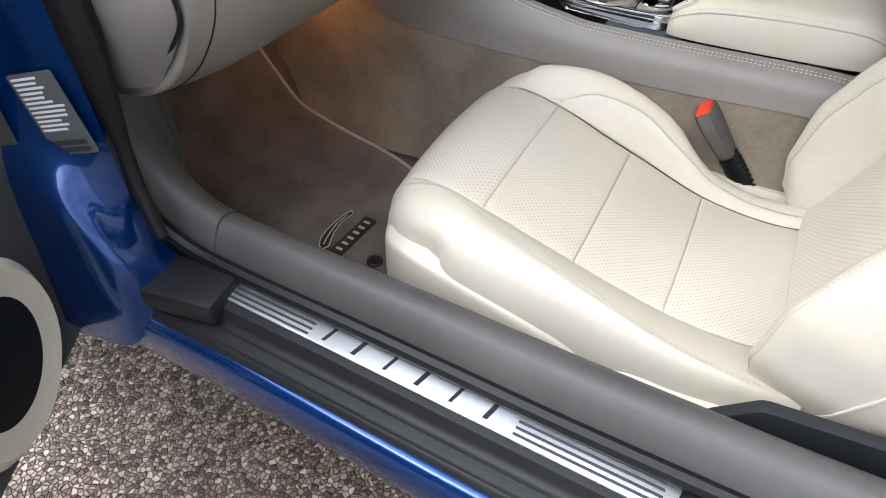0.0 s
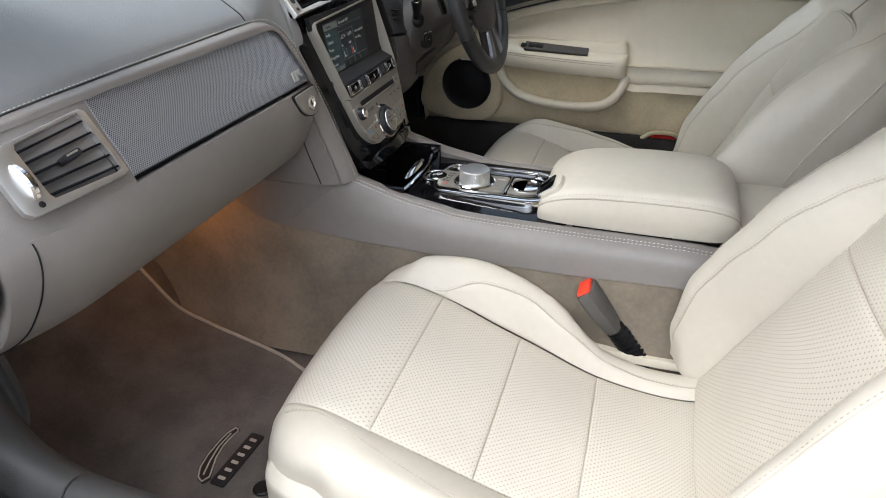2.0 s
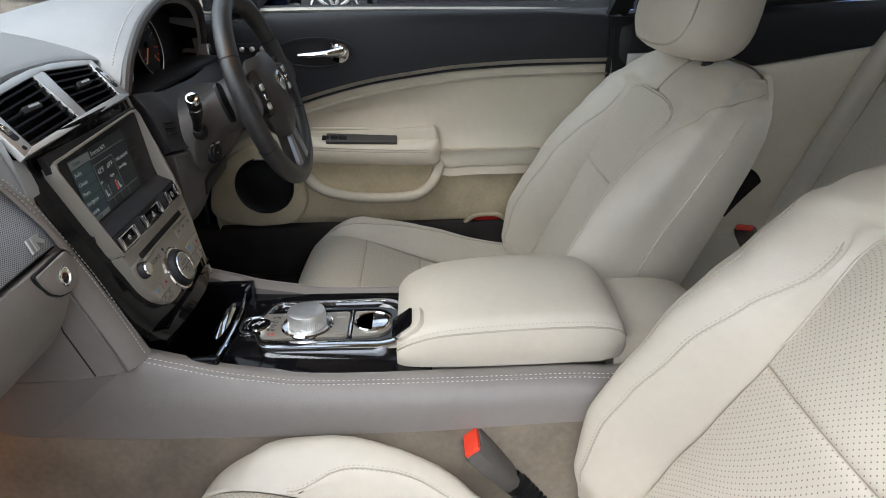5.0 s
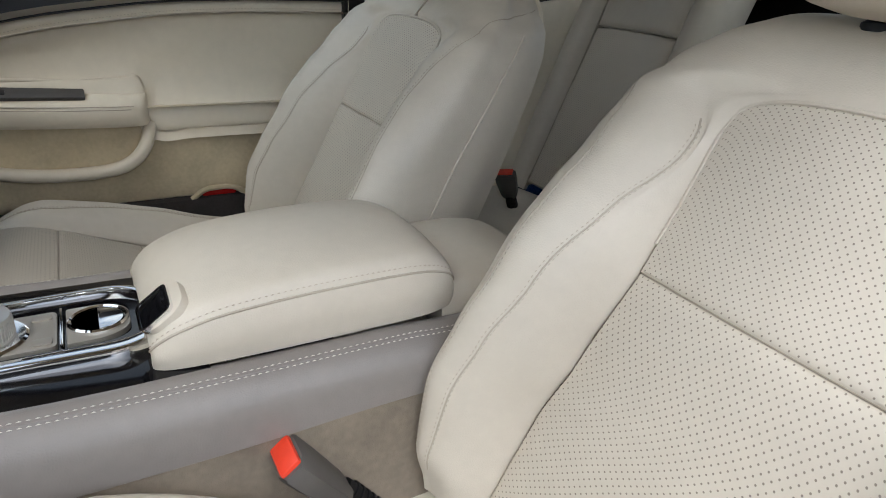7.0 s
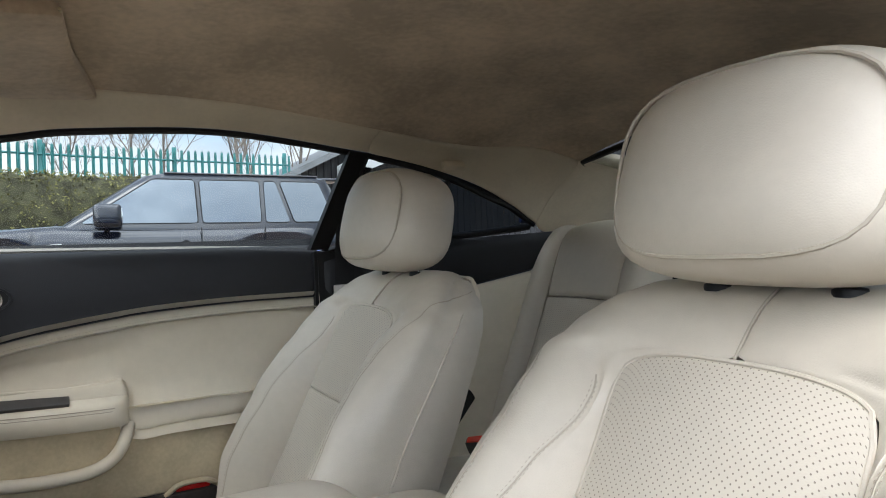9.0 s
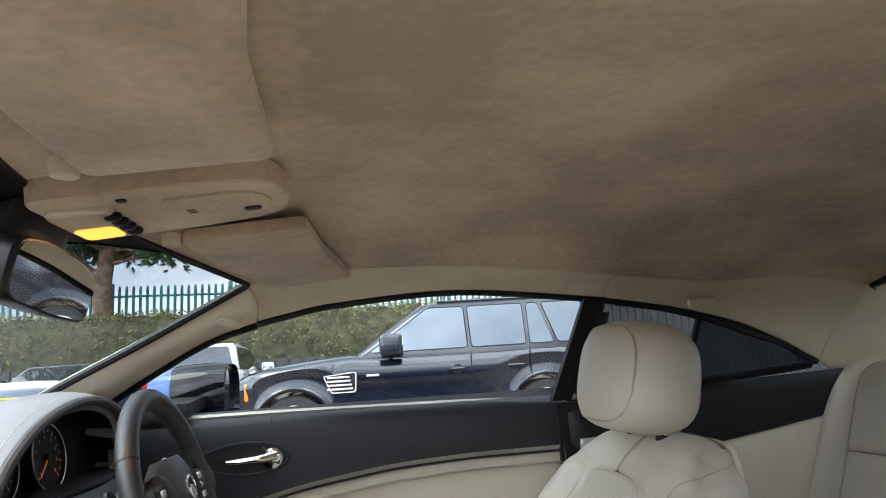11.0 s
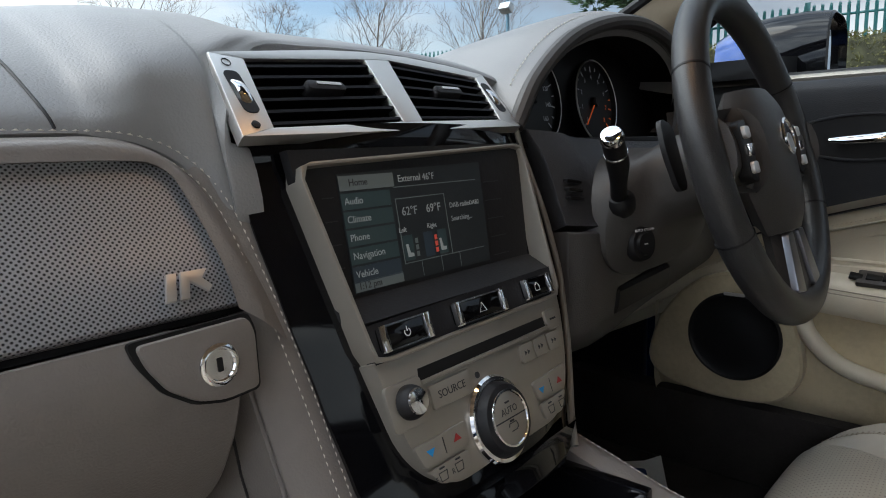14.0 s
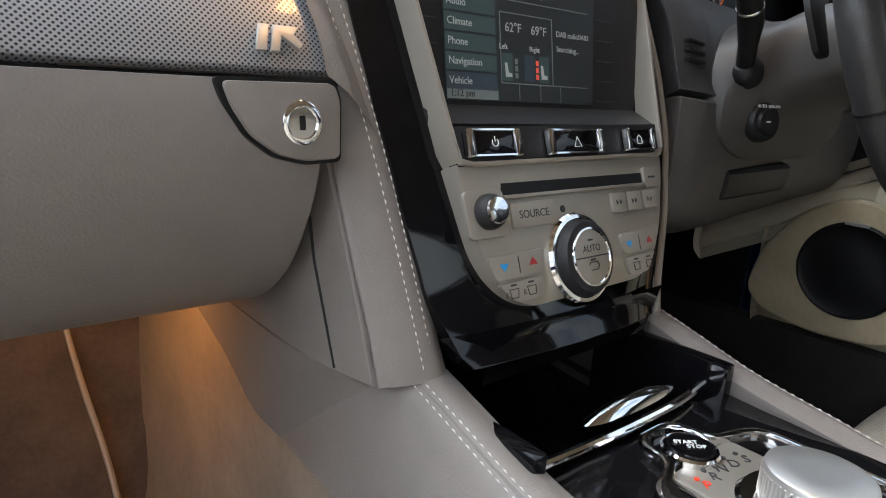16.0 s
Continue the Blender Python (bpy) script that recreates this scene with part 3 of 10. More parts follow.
    # front door jamb: blue, with the step's end block
    rows = [[(-0.90, 1.12, 0.28), (-0.885, 1.0, 0.285), (-0.872, 0.9, 0.29), (-0.862, 0.82, 0.305), (-0.80, 0.790, 0.362), (-0.765, 0.775, 0.372)],
            [(-0.905, 1.12, 0.40), (-0.88, 1.0, 0.40), (-0.86, 0.90, 0.405), (-0.846, 0.825, 0.425), (-0.80, 0.812, 0.405), (-0.765, 0.825, 0.40)],
            [(-0.91, 1.13, 0.50), (-0.88, 1.02, 0.50), (-0.855, 0.93, 0.505), (-0.842, 0.875, 0.51), (-0.806, 0.850, 0.49), (-0.778, 0.838, 0.48)],
            [(-0.915, 1.14, 0.60), (-0.88, 1.04, 0.60), (-0.845, 0.975, 0.60), (-0.806, 0.915, 0.60), (-0.797, 0.87, 0.60), (-0.783, 0.838, 0.60)],
            [(-0.915, 1.15, 0.75), (-0.88, 1.06, 0.75), (-0.85, 1.0, 0.75), (-0.806, 0.930, 0.75), (-0.797, 0.88, 0.75), (-0.783, 0.842, 0.75)],
            [(-0.90, 1.17, 0.95), (-0.87, 1.09, 0.95), (-0.84, 1.02, 0.95), (-0.804, 0.945, 0.95), (-0.795, 0.90, 0.95), (-0.780, 0.860, 0.95)]]
    part("door_jamb", pad(surf(rows), 26, 30, drop=0, thick=0.02), M_blue, shell, "blue painted door jamb")
    part("step_end", moved(box(-0.03, 0.045, -0.05, 0.06, -0.01, 0.025, 0.01), pose(-0.80, 0.755, 0.366, -2, 0, 8)), M_step, shell)
    part("hinge", join(lathe((-0.885, 1.06, 0.66), (0, 0, 1), [(0.012, 0), (0.012, 0.06)], 16), box(-0.93, -0.88, 1.05, 1.075, 0.665, 0.715, 0.004)), M_blue, shell, "door hinge")
    # broad black rubber seal between the jamb and the cabin
    seal = curve_of([(-0.766, 0.846, 0.96), (-0.768, 0.838, 0.80), (-0.768, 0.832, 0.70), (-0.768, 0.832, 0.62), (-0.770, 0.830, 0.55), (-0.776, 0.822, 0.50), (-0.784, 0.800, 0.44)], 40)
    part("door_seal", tube(seal, [0.021 - 0.012 * min(1, max(0, (k - 14) / 12)) for k in range(len(seal))], 14), M_black, shell, "black rubber door seal")
    # type label on the jamb, its writing as bars
    pl = Plane((-0.8005, 0.876, 0.603), (0.22, -1, 0.25), (0.0, 0.1, 1))
    lab = part("rating_label", prism(rrect(0, 0, 0.064, 0.098, 0.004), pl, 0.004, 0.0055), M_label, shell, "grey rating label with rows of small print")
    random.seed(4)
    for i in range(12):
        w = random.uniform(0.03, 0.054)
        part("print", prism(rrect(-0.028 + w / 2, 0.043 - i * 0.0055, w, 0.0028, 0.0005, 1), pl, 0.0056, 0.0059), M_white, lab)
    for i in range(2):
        part("print", prism(rrect(0.0, -0.034 - i * 0.009, 0.05, 0.006, 0.0005, 1), pl, 0.006, 0.0062), M_print, lab)


build_sill()


def build_plate():
    th = thing("scuff_plate", "brushed steel tread plate with ribs set in the black door step", "tread plate", (-0.78, 0.45, 0.376))
    pl = Plane((skew(-0.780, 0.447), 0.447, 0.3755), (-SKEW, -1, 0), (1, -SKEW, 0.02))
    L = 0.61
    out = round_poly([(-L / 2 + 0.004, -0.017), (L / 2 - 0.005, -0.020), (L / 2, 0.020), (-L / 2, 0.017)], 0.008)
    part("plate", prism(out, pl, 0, 0.003, 0.001), M_plate, th)
    for s in (-1, 1):
        for k in range(4):
            w = -0.012 + 0.008 * k
            part("rib_groove", prism(rrect(s * 0.212, w, 0.155, 0.0030, 0.0014), pl, 0.0028, 0.0042, 0.0004), M_print, th)
    # the maker's name as plain slender bars
    for k in range(6):
        x, w = -0.112 + k * 0.043, 0.0035 + 0.0015 * (k % 2)
        part("name_bar", prism([(x - w, -0.011), (x + 0.001, -0.011), (x + 0.006, 0.011), (x + 0.005 - w, 0.011)], pl, 0.0029, 0.0034), M_step, th)


build_plate()


def build_roof():
    # headliner: crowned sheet from the header to the rear window
    rows = []
    for y, zc, w in ((0.62, 1.200, 0.50), (0.50, 1.215, 0.50), (0.33, 1.232, 0.50), (0.05, 1.245, 0.50), (-0.25, 1.235, 0.50), (-0.45, 1.215, 0.49), (-0.62, 1.185, 0.47), (-0.74, 1.150, 0.45)):
        ze = {0.62: 1.168, 0.50: 1.183, 0.33: 1.192, 0.05: 1.186, -0.25: 1.152, -0.45: 1.130, -0.62: 1.132, -0.74: 1.100}[y]
        back = {0.62: 0.115, 0.50: 0.05}.get(y, 0.0)
        fwd = 0.018 if y == 0.62 else 0.0
        rows.append([(w * s, y - fwd - back * abs(s) ** 1.6, zc + (ze - zc) * abs(s) ** 2.6) for s in (-1, -0.85, -0.6, -0.3, 0, 0.3, 0.6, 0.85, 1)])
    hl = part("ceiling", pad(surf(rows), 30, 30, drop=0, thick=0.012), M_headliner)
    tagged(hl, "tan suede roof lining with brushed patches", "headliner", kind="structure")
    # outer skin
    sk = [[(x * 1.22, y * 1.08 - 0.03, z + 0.05) for x, y, z in r] for r in rows]
    part("roof_skin", pad(surf(sk), 16, 16, drop=0, thick=0.01, flip=True), M_blue, shell)
    for s in (1, -1):
        # cant rail: cloth trim between the roof lining and the door opening
        up = [(0.49, 0.487, 1.168), (0.50, 0.45, 1.181), (0.50, 0.33, 1.190), (0.50, 0.05, 1.184), (0.50, -0.2, 1.158), (0.50, -0.25, 1.150), (0.495, -0.42, 1.128), (0.47, -0.6, 1.130), (0.45, -0.74, 1.098)]
        lo = [(0.573, 0.487, 1.106), (0.577, 0.43, 1.119), (0.58, 0.33, 1.136), (0.585, 0.08, 1.150), (0.578, -0.2, 1.120), (0.576, -0.25, 1.112), (0.572, -0.40, 1.082), (0.575, -0.55, 1.035), (0.585, -0.70, 0.955)]
        rows2 = [[(s * x, y, z) for x, y, z in (a, tuple(V(a).lerp(V(b), 0.5) + V((0.012, 0, 0.004))), b)] for a, b in zip(up, lo)]
        ff = surf(rows2)
        tr = thing("roof_rail_trim", "beige cloth covered rail above the door", "roof trim", (s * 0.54, 0.2, 1.12), kind="structure")
        part("rail_front", pad(lambda u, v: ff(u, v * 0.55), 8, 24, roll=0.004, drop=0.005, thick=0.01, flip=s < 0, su=0.1, sv=1.0), M_pillar, tr)
        part("rail_rear", pad(lambda u, v: ff(u, 0.552 + v * 0.448), 8, 20, roll=0.004, drop=0.005, thick=0.01, flip=s < 0, su=0.1, sv=0.6), M_pillar, tr)
        part("edge_seal", tube([(s * (x + 0.008), y, z - 0.003) for x, y, z in (p[:] for p in curve_of(lo, 40))], 0.007, 8), M_black, tr, "black rubber window seal")
        # A pillar trim from header to dash
        a_in = [(0.49, 0.489, 1.170), (0.505, 0.585, 1.123), (0.525, 0.70, 1.068), (0.553, 0.86, 0.995), (0.60, 1.05, 0.90)]
        a_out = [(0.573, 0.489, 1.104), (0.588, 0.58, 1.078), (0.615, 0.67, 1.037), (0.665, 0.795, 0.972), (0.71, 0.89, 0.915)]
        a_mid = [tuple(V(p).lerp(V(q), 0.5) + V((-0.008, -0.012, -0.004))) for p, q in zip(a_in, a_out)]
        rows3 = [[(s * p[0], p[1], p[2]) for p in t] for t in zip(a_in, a_mid, a_out)]
        pil = thing("pillar_trim", "beige cloth covered windscreen pillar", "pillar", (s * 0.6, 0.75, 1.03), kind="structure")
        part("trim", pad(surf(rows3), 8, 16, roll=0.004, drop=0.005, thick=0.01, flip=s > 0, su=0.1, sv=0.5), M_pillar, pil)
        part("screen_seal", tube([(s * x, y + 0.004, z) for x, y, z in curve_of(a_in, 20)], 0.008, 8), M_black, pil, "black windscreen seal")
        part("window_seal", tube([(s * (x + 0.006), y, z - 0.003) for x, y, z in curve_of(a_out, 20)], 0.007, 8), M_black, pil, "black window seal")
        # clip on the pillar
        pc = Plane((s * 0.541, 0.536, 1.110), (s * 0.046, -0.073, -0.025), (-0.083, 0, s * 0.066))
        part("clip", prism(rrect(0, 0, 0.052, 0.021, 0.009), pc, -0.004, 0.010, 0.005), M_pillar, pil, "small beige plastic cover")
        part("clip_button", prism(rrect(-0.012, 0.0, 0.014, 0.009, 0.004), pc, 0.010, 0.0115, 0.0006), M_creamplastic, pil)
        # outside of the pillars
        part("pillar_skin", loft([[(s * (p[0] + 0.016), p[1] + 0.002, p[2] + 0.012), (s * (q[0] + 0.035), q[1], q[2] + 0.016), (s * (q[0] + 0.024), q[1], q[2] + 0.004), (s * (p[0] + 0.014), p[1] - 0.004, p[2] + 0.003)] for p, q in zip(a_in, a_out)]), M_black, shell)


build_roof()


def build_windows():
    ws = [[(-0.60, 1.05, 0.90), (-0.33, 1.20, 0.925), (0, 1.25, 0.93), (0.33, 1.20, 0.925), (0.60, 1.05, 0.90)],
          [(-0.553, 0.86, 0.995), (-0.3, 1.0, 1.035), (0, 1.05, 1.04), (0.3, 1.0, 1.035), (0.553, 0.86, 0.995)],
          [(-0.522, 0.68, 1.078), (-0.28, 0.78, 1.125), (0, 0.825, 1.14), (0.28, 0.78, 1.125), (0.522, 0.68, 1.078)],
          [(-0.49, 0.489, 1.173), (-0.26, 0.56, 1.193), (0, 0.606, 1.203), (0.26, 0.56, 1.193), (0.49, 0.489, 1.173)]]
    w = thing("window_1", "curved clear windscreen", "windscreen", (0, 0.95, 1.05), kind="structure")
    g = part("pane", pad(surf(ws), 16, 10, drop=0, thick=0), M_glass, w)
    g.visible_shadow = False
    part("header_seal", tube(curve_of([(-0.49, 0.49, 1.170), (-0.26, 0.562, 1.190), (0, 0.608, 1.200), (0.26, 0.562, 1.190), (0.49, 0.49, 1.170)], 24), 0.005, 8), M_black, w)
    # driver's window, with its black rear post
    w = thing("window_2", "clear raised side window", "window", (0.68, 0.3, 1.0), kind="structure")
    rows = [[(0.715, 0.88, 0.915), (0.738, 0.6, 0.92), (0.742, 0.2, 0.915), (0.72, -0.15, 0.905)],
            [(0.64, 0.70, 1.02), (0.665, 0.45, 1.05), (0.675, 0.12, 1.06), (0.655, -0.18, 1.03)],
            [(0.583, 0.50, 1.10), (0.588, 0.36, 1.132), (0.592, 0.08, 1.147), (0.584, -0.21, 1.113)]]
    g = part("pane", pad(surf(rows), 10, 8, drop=0, thick=0), M_glass, w)
    g.visible_shadow = False
    part("rear_post", loft([[(0.715, -0.128, 0.905), (0.725, -0.172, 0.905), (0.70, -0.172, 0.905), (0.69, -0.128, 0.905)], [(0.585, -0.185, 1.118), (0.595, -0.235, 1.116), (0.575, -0.235, 1.116), (0.565, -0.185, 1.118)]]), M_black, w, "black window post")
    part("waist_strip", tube(curve_of([(0.742, 0.86, 0.917), (0.752, 0.6, 0.922), (0.754, 0.2, 0.918), (0.738, -0.15, 0.908)], 20), 0.006, 8), M_champ, w, "bright waist strip")
    # quarter windows
    for s, nm in ((1, "window_3"), (-1, "window_4")):
        w = thing(nm, "dark tinted rear quarter window", "window", (s * 0.62, -0.45, 1.0), kind="structure")
        lo = [(0.715, -0.17, 0.905), (0.70, -0.33, 0.918), (0.675, -0.48, 0.928), (0.645, -0.58, 0.935), (0.605, -0.69, 0.947)]
        hi = [(0.583, -0.23, 1.112), (0.578, -0.36, 1.088), (0.578, -0.47, 1.055), (0.582, -0.56, 1.02), (0.592, -0.70, 0.972)]
        rows = [[(s * x, y, z) for x, y, z in lo], [(s * x, y, z) for x, y, z in hi]]
        fq = surf(rows)
        for u0, du, gl in ((0.0, 0.42, M_glass), (0.42, 0.58, M_tint)):
            g = part("pane", pad(lambda u, v: fq(u0 + u * du, v), 8, 4, drop=0, thick=0), gl, w)
            g.visible_shadow = False
        part("divider", tube([fq(0.42, v) for v in (0.0, 0.33, 0.66, 1.0)], 0.008, 8), M_black, w, "black divider bar")
        fr = curve_of(lo, 16) + curve_of(hi[::-1], 16)
        part("frame", tube([(s * (p.x + 0.001), p.y, p.z) for p in fr], 0.009, 8, closed=True), M_black, w, "black rubber frame")
    # rear window
    w = thing("window_5", "sloping rear window", "window", (0, -1.0, 1.05), kind="structure")
    rows = [[(-0.45, -0.745, 1.10), (0, -0.765, 1.16), (0.45, -0.745, 1.10)], [(-0.52, -1.2, 0.99), (0, -1.25, 1.03), (0.52, -1.2, 0.99)], [(-0.54, -1.55, 0.90), (0, -1.62, 0.93), (0.54, -1.55, 0.90)]]
    g = part("pane", pad(surf(rows), 10, 10, drop=0, thick=0), M_glass, w)
    g.visible_shadow = False
    part("frame", tube(curve_of([(-0.45, -0.745, 1.10), (0, -0.765, 1.16), (0.45, -0.745, 1.10)], 20), 0.008, 8), M_black, w)


build_windows()


def build_rear_trim():
    for s in (1, -1):
        # C pillar: beige cloth sweeping from the quarter window to the rear window
        rows = [[(0.585, -0.70, 0.955), (0.62, -0.76, 0.93), (0.63, -0.9, 0.915), (0.60, -1.15, 0.905)],
                [(0.53, -0.715, 1.03), (0.545, -0.83, 1.00), (0.55, -0.98, 0.975), (0.555, -1.2, 0.95)],
                [(0.47, -0.73, 1.085), (0.465, -0.86, 1.062), (0.47, -1.02, 1.035), (0.49, -1.22, 0.995)],
                [(0.43, -0.738, 1.112), (0.385, -0.86, 1.095), (0.37, -1.02, 1.068), (0.38, -1.22, 1.025)]]
        c = thing("rear_pillar_trim", "beige cloth covered rear pillar", "pillar", (s * 0.56, -0.9, 1.0), kind="structure")
        part("trim", pad(surf([[(s * x, y, z) for x, y, z in r] for r in rows]), 14, 12, roll=0.004, drop=0.004, thick=0.01, flip=s < 0, su=0.5, sv=0.2), M_pillar, c)
        part("seam_seal", tube([(s * x, y, z) for x, y, z in curve_of([(0.452, -0.742, 1.098), (0.47, -0.80, 1.075), (0.482, -0.9, 1.047), (0.505, -1.05, 1.010), (0.53, -1.25, 0.972)], 20)], 0.0028, 8), M_black, c)
        part("coat_hook", moved(box(-0.008, 0.008, -0.03, 0.03, -0.012, 0.006, 0.005), pose(s * 0.535, -0.425, 1.093, 0, s * 30, 0)), M_pillar, c, "recessed beige coat hook")
        # side panel behind the door: charcoal above, ivory below
        q = thing("rear_side_panel", "rear side panel, charcoal above and ivory leather below", "side panel", (s * 0.68, -0.5, 0.6), kind="structure")
        top = [[(0.73, -0.16, 0.905), (0.705, -0.34, 0.912), (0.67, -0.55, 0.925), (0.61, -0.78, 0.935)],
               [(0.70, -0.16, 0.875), (0.685, -0.34, 0.88), (0.66, -0.55, 0.895), (0.61, -0.78, 0.91)],
               [(0.705, -0.16, 0.735), (0.69, -0.34, 0.765), (0.665, -0.55, 0.80), (0.62, -0.78, 0.845)]]
        bot = [[(0.706, -0.16, 0.732), (0.691, -0.34, 0.762), (0.666, -0.55, 0.797), (0.62, -0.78, 0.842)],
               [(0.70, -0.16, 0.6), (0.685, -0.34, 0.61), (0.66, -0.55, 0.62), (0.61, -0.78, 0.64)],
               [(0.69, -0.16, 0.30), (0.67, -0.34, 0.30), (0.63, -0.55, 0.36), (0.58, -0.78, 0.40)]]
        part("upper_panel", pad(surf([[(s * x, y, z) for x, y, z in r] for r in top]), 14, 10, roll=0.005, drop=0.005, thick=0.015, flip=s > 0, su=0.6, sv=0.2), M_blackdoor, q, "charcoal leather")
        part("lower_panel", pad(surf([[(s * x, y, z) for x, y, z in r] for r in bot]), 14, 10, roll=0.005, drop=0.005, thick=0.015, flip=s > 0, su=0.6, sv=0.4), M_ivory, q, "ivory leather")
        sp = Plane((s * 0.652, -0.475, 0.485), (0, s * 1, 0.0), (-s * 0.05, 0, 1))
        part("speaker_grille", lathe(sp.at(0, 0, 0), sp.n, [(0.001, 0.012), (0.045, 0.012), (0.058, 0.012), (0.064, 0.008), (0.068, 0.0)], 40), M_black, q, "round black speaker grille")
        part("pillar_base", loft([[(s * 0.735, -0.14, 0.40), (s * 0.735, -0.20, 0.40), (s * 0.70, -0.20, 0.40), (s * 0.70, -0.14, 0.40)], [(s * 0.735, -0.14, 0.90), (s * 0.735, -0.20, 0.90), (s * 0.70, -0.20, 0.90), (s * 0.70, -0.14, 0.90)]]), M_black, q)
    # rear shelf and bulkhead close the cabin
    part("rear_shelf", box(-0.62, 0.62, -1.62, -0.84, 0.86, 0.90, 0.01), M_blackdoor, shell)
    part("rear_bulkhead", box(-0.72, 0.72, -0.98, -0.95, 0.2, 0.88, 0.005), M_black, shell)
    part("firewall", box(-0.9, 0.9, 1.50, 1.53, 0.18, 0.90, 0.005), M_black, shell)
    part("scuttle", pad(surf([[(-0.75, 1.0, 0.905), (0, 1.22, 0.915), (0.75, 1.0, 0.905)], [(-0.8, 1.35, 0.90), (0, 1.5, 0.91), (0.8, 1.35, 0.90)]]), 10, 4, drop=0, thick=0.01), M_black, shell)
    part("bonnet", pad(surf([[(-0.85, 1.3, 0.86), (0, 1.45, 0.90), (0.85, 1.3, 0.86)], [(-0.85, 2.0, 0.80), (0, 2.1, 0.86), (0.85, 2.0, 0.80)], [(-0.75, 2.7, 0.66), (0, 2.9, 0.70), (0.75, 2.7, 0.66)]]), 12, 10, drop=0, thick=0.01), M_blue, shell, "blue bonnet")
    for s in (-1, 1):
        part("side_skin", pad(surf([[(s * 0.93, 1.15, 0.2), (s * 0.95, 1.15, 0.5), (s * 0.93, 1.15, 0.75), (s * 0.86, 1.15, 0.88)], [(s * 0.93, 2.8, 0.25), (s * 0.95, 2.8, 0.45), (s * 0.92, 2.8, 0.6), (s * 0.8, 2.8, 0.68)]]), 10, 6, drop=0, thick=0.01, flip=s > 0), M_blue, shell)
        part("rear_quarter_skin", pad(surf([[(s * 0.9, -0.2, 0.2), (s * 0.93, -0.2, 0.5), (s * 0.90, -0.2, 0.75), (s * 0.76, -0.2, 0.91)], [(s * 0.93, -1.0, 0.2), (s * 0.97, -1.0, 0.5), (s * 0.95, -1.0, 0.75), (s * 0.78, -0.9, 0.92)], [(s * 0.85, -2.0, 0.3), (s * 0.88, -2.0, 0.5), (s * 0.85, -2.0, 0.75), (s * 0.6, -1.9, 0.90)]]), 10, 10, drop=0, thick=0.01, flip=s < 0), M_blue, shell)
    part("driver_door_skin", pad(surf([[(0.90, 1.15, 0.25), (0.93, 1.15, 0.5), (0.91, 1.15, 0.75), (0.78, 1.10, 0.91)], [(0.90, -0.2, 0.25), (0.93, -0.2, 0.5), (0.90, -0.2, 0.75), (0.76, -0.2, 0.91)]]), 10, 6, drop=0, thick=0.01), M_blue, shell)

    # outside of the rear pillars, boot lid, tail and nose close the body
    for s in (-1, 1):
        part("rear_pillar_skin", pad(surf([[(s * 0.66, -0.70, 0.965), (s * 0.71, -0.95, 0.945), (s * 0.69, -1.3, 0.93), (s * 0.64, -1.60, 0.915)],
                                           [(s * 0.585, -0.715, 1.06), (s * 0.61, -0.93, 1.035), (s * 0.61, -1.2, 0.99), (s * 0.60, -1.58, 0.925)],
                                           [(s * 0.50, -0.73, 1.14), (s * 0.515, -0.93, 1.09), (s * 0.545, -1.2, 1.02), (s * 0.56, -1.56, 0.93)]]), 10, 8, drop=0, thick=0.01, flip=s > 0), M_blue, shell)
    part("boot_lid", pad(surf([[(-0.62, -1.56, 0.905), (0, -1.64, 0.93), (0.62, -1.56, 0.905)], [(-0.62, -1.85, 0.895), (0, -1.95, 0.915), (0.62, -1.85, 0.895)], [(-0.58, -2.06, 0.86), (0, -2.16, 0.88), (0.58, -2.06, 0.86)]]), 12, 8, drop=0, thick=0.01, flip=True), M_blue, shell, "blue boot lid")
    part("tail_panel", pad(surf([[(-0.86, -1.98, 0.24), (-0.6, -2.13, 0.24), (0, -2.2, 0.24), (0.6, -2.13, 0.24), (0.86, -1.98, 0.24)], [(-0.87, -2.0, 0.55), (-0.6, -2.18, 0.55), (0, -2.25, 0.55), (0.6, -2.18, 0.55), (0.87, -2.0, 0.55)], [(-0.62, -1.98, 0.885), (-0.5, -2.08, 0.868), (0, -2.16, 0.88), (0.5, -2.08, 0.868), (0.62, -1.98, 0.885)]]), 14, 8, drop=0, thick=0.01), M_blue, shell)
    part("nose_panel", pad(surf([[(-0.93, 2.78, 0.24), (-0.6, 2.98, 0.22), (0, 3.05, 0.22), (0.6, 2.98, 0.22), (0.93, 2.78, 0.24)], [(-0.94, 2.79, 0.45), (-0.6, 3.0, 0.45), (0, 3.08, 0.45), (0.6, 3.0, 0.45), (0.94, 2.79, 0.45)], [(-0.80, 2.76, 0.675), (-0.5, 2.83, 0.69), (0, 2.9, 0.70), (0.5, 2.83, 0.69), (0.80, 2.76, 0.675)]]), 14, 8, drop=0, thick=0.01, flip=True), M_blue, shell)


build_rear_trim()

# ---------------------------------------------------------------- front seats
CUSHION = [(0.045, 0.352), (0.12, 0.345), (0.215, 0.357), (0.34, 0.395), (0.47, 0.438), (0.538, 0.451), (0.586, 0.441), (0.611, 0.405), (0.617, 0.35), (0.612, 0.29), (0.606, 0.23)]
BACK = [(0.075, 0.345), (0.045, 0.40), (0.012, 0.47), (-0.018, 0.54), (-0.052, 0.625), (-0.085, 0.69), (-0.117, 0.755), (-0.15, 0.805), (-0.188, 0.842), (-0.228, 0.858), (-0.265, 0.845), (-0.285, 0.79)]


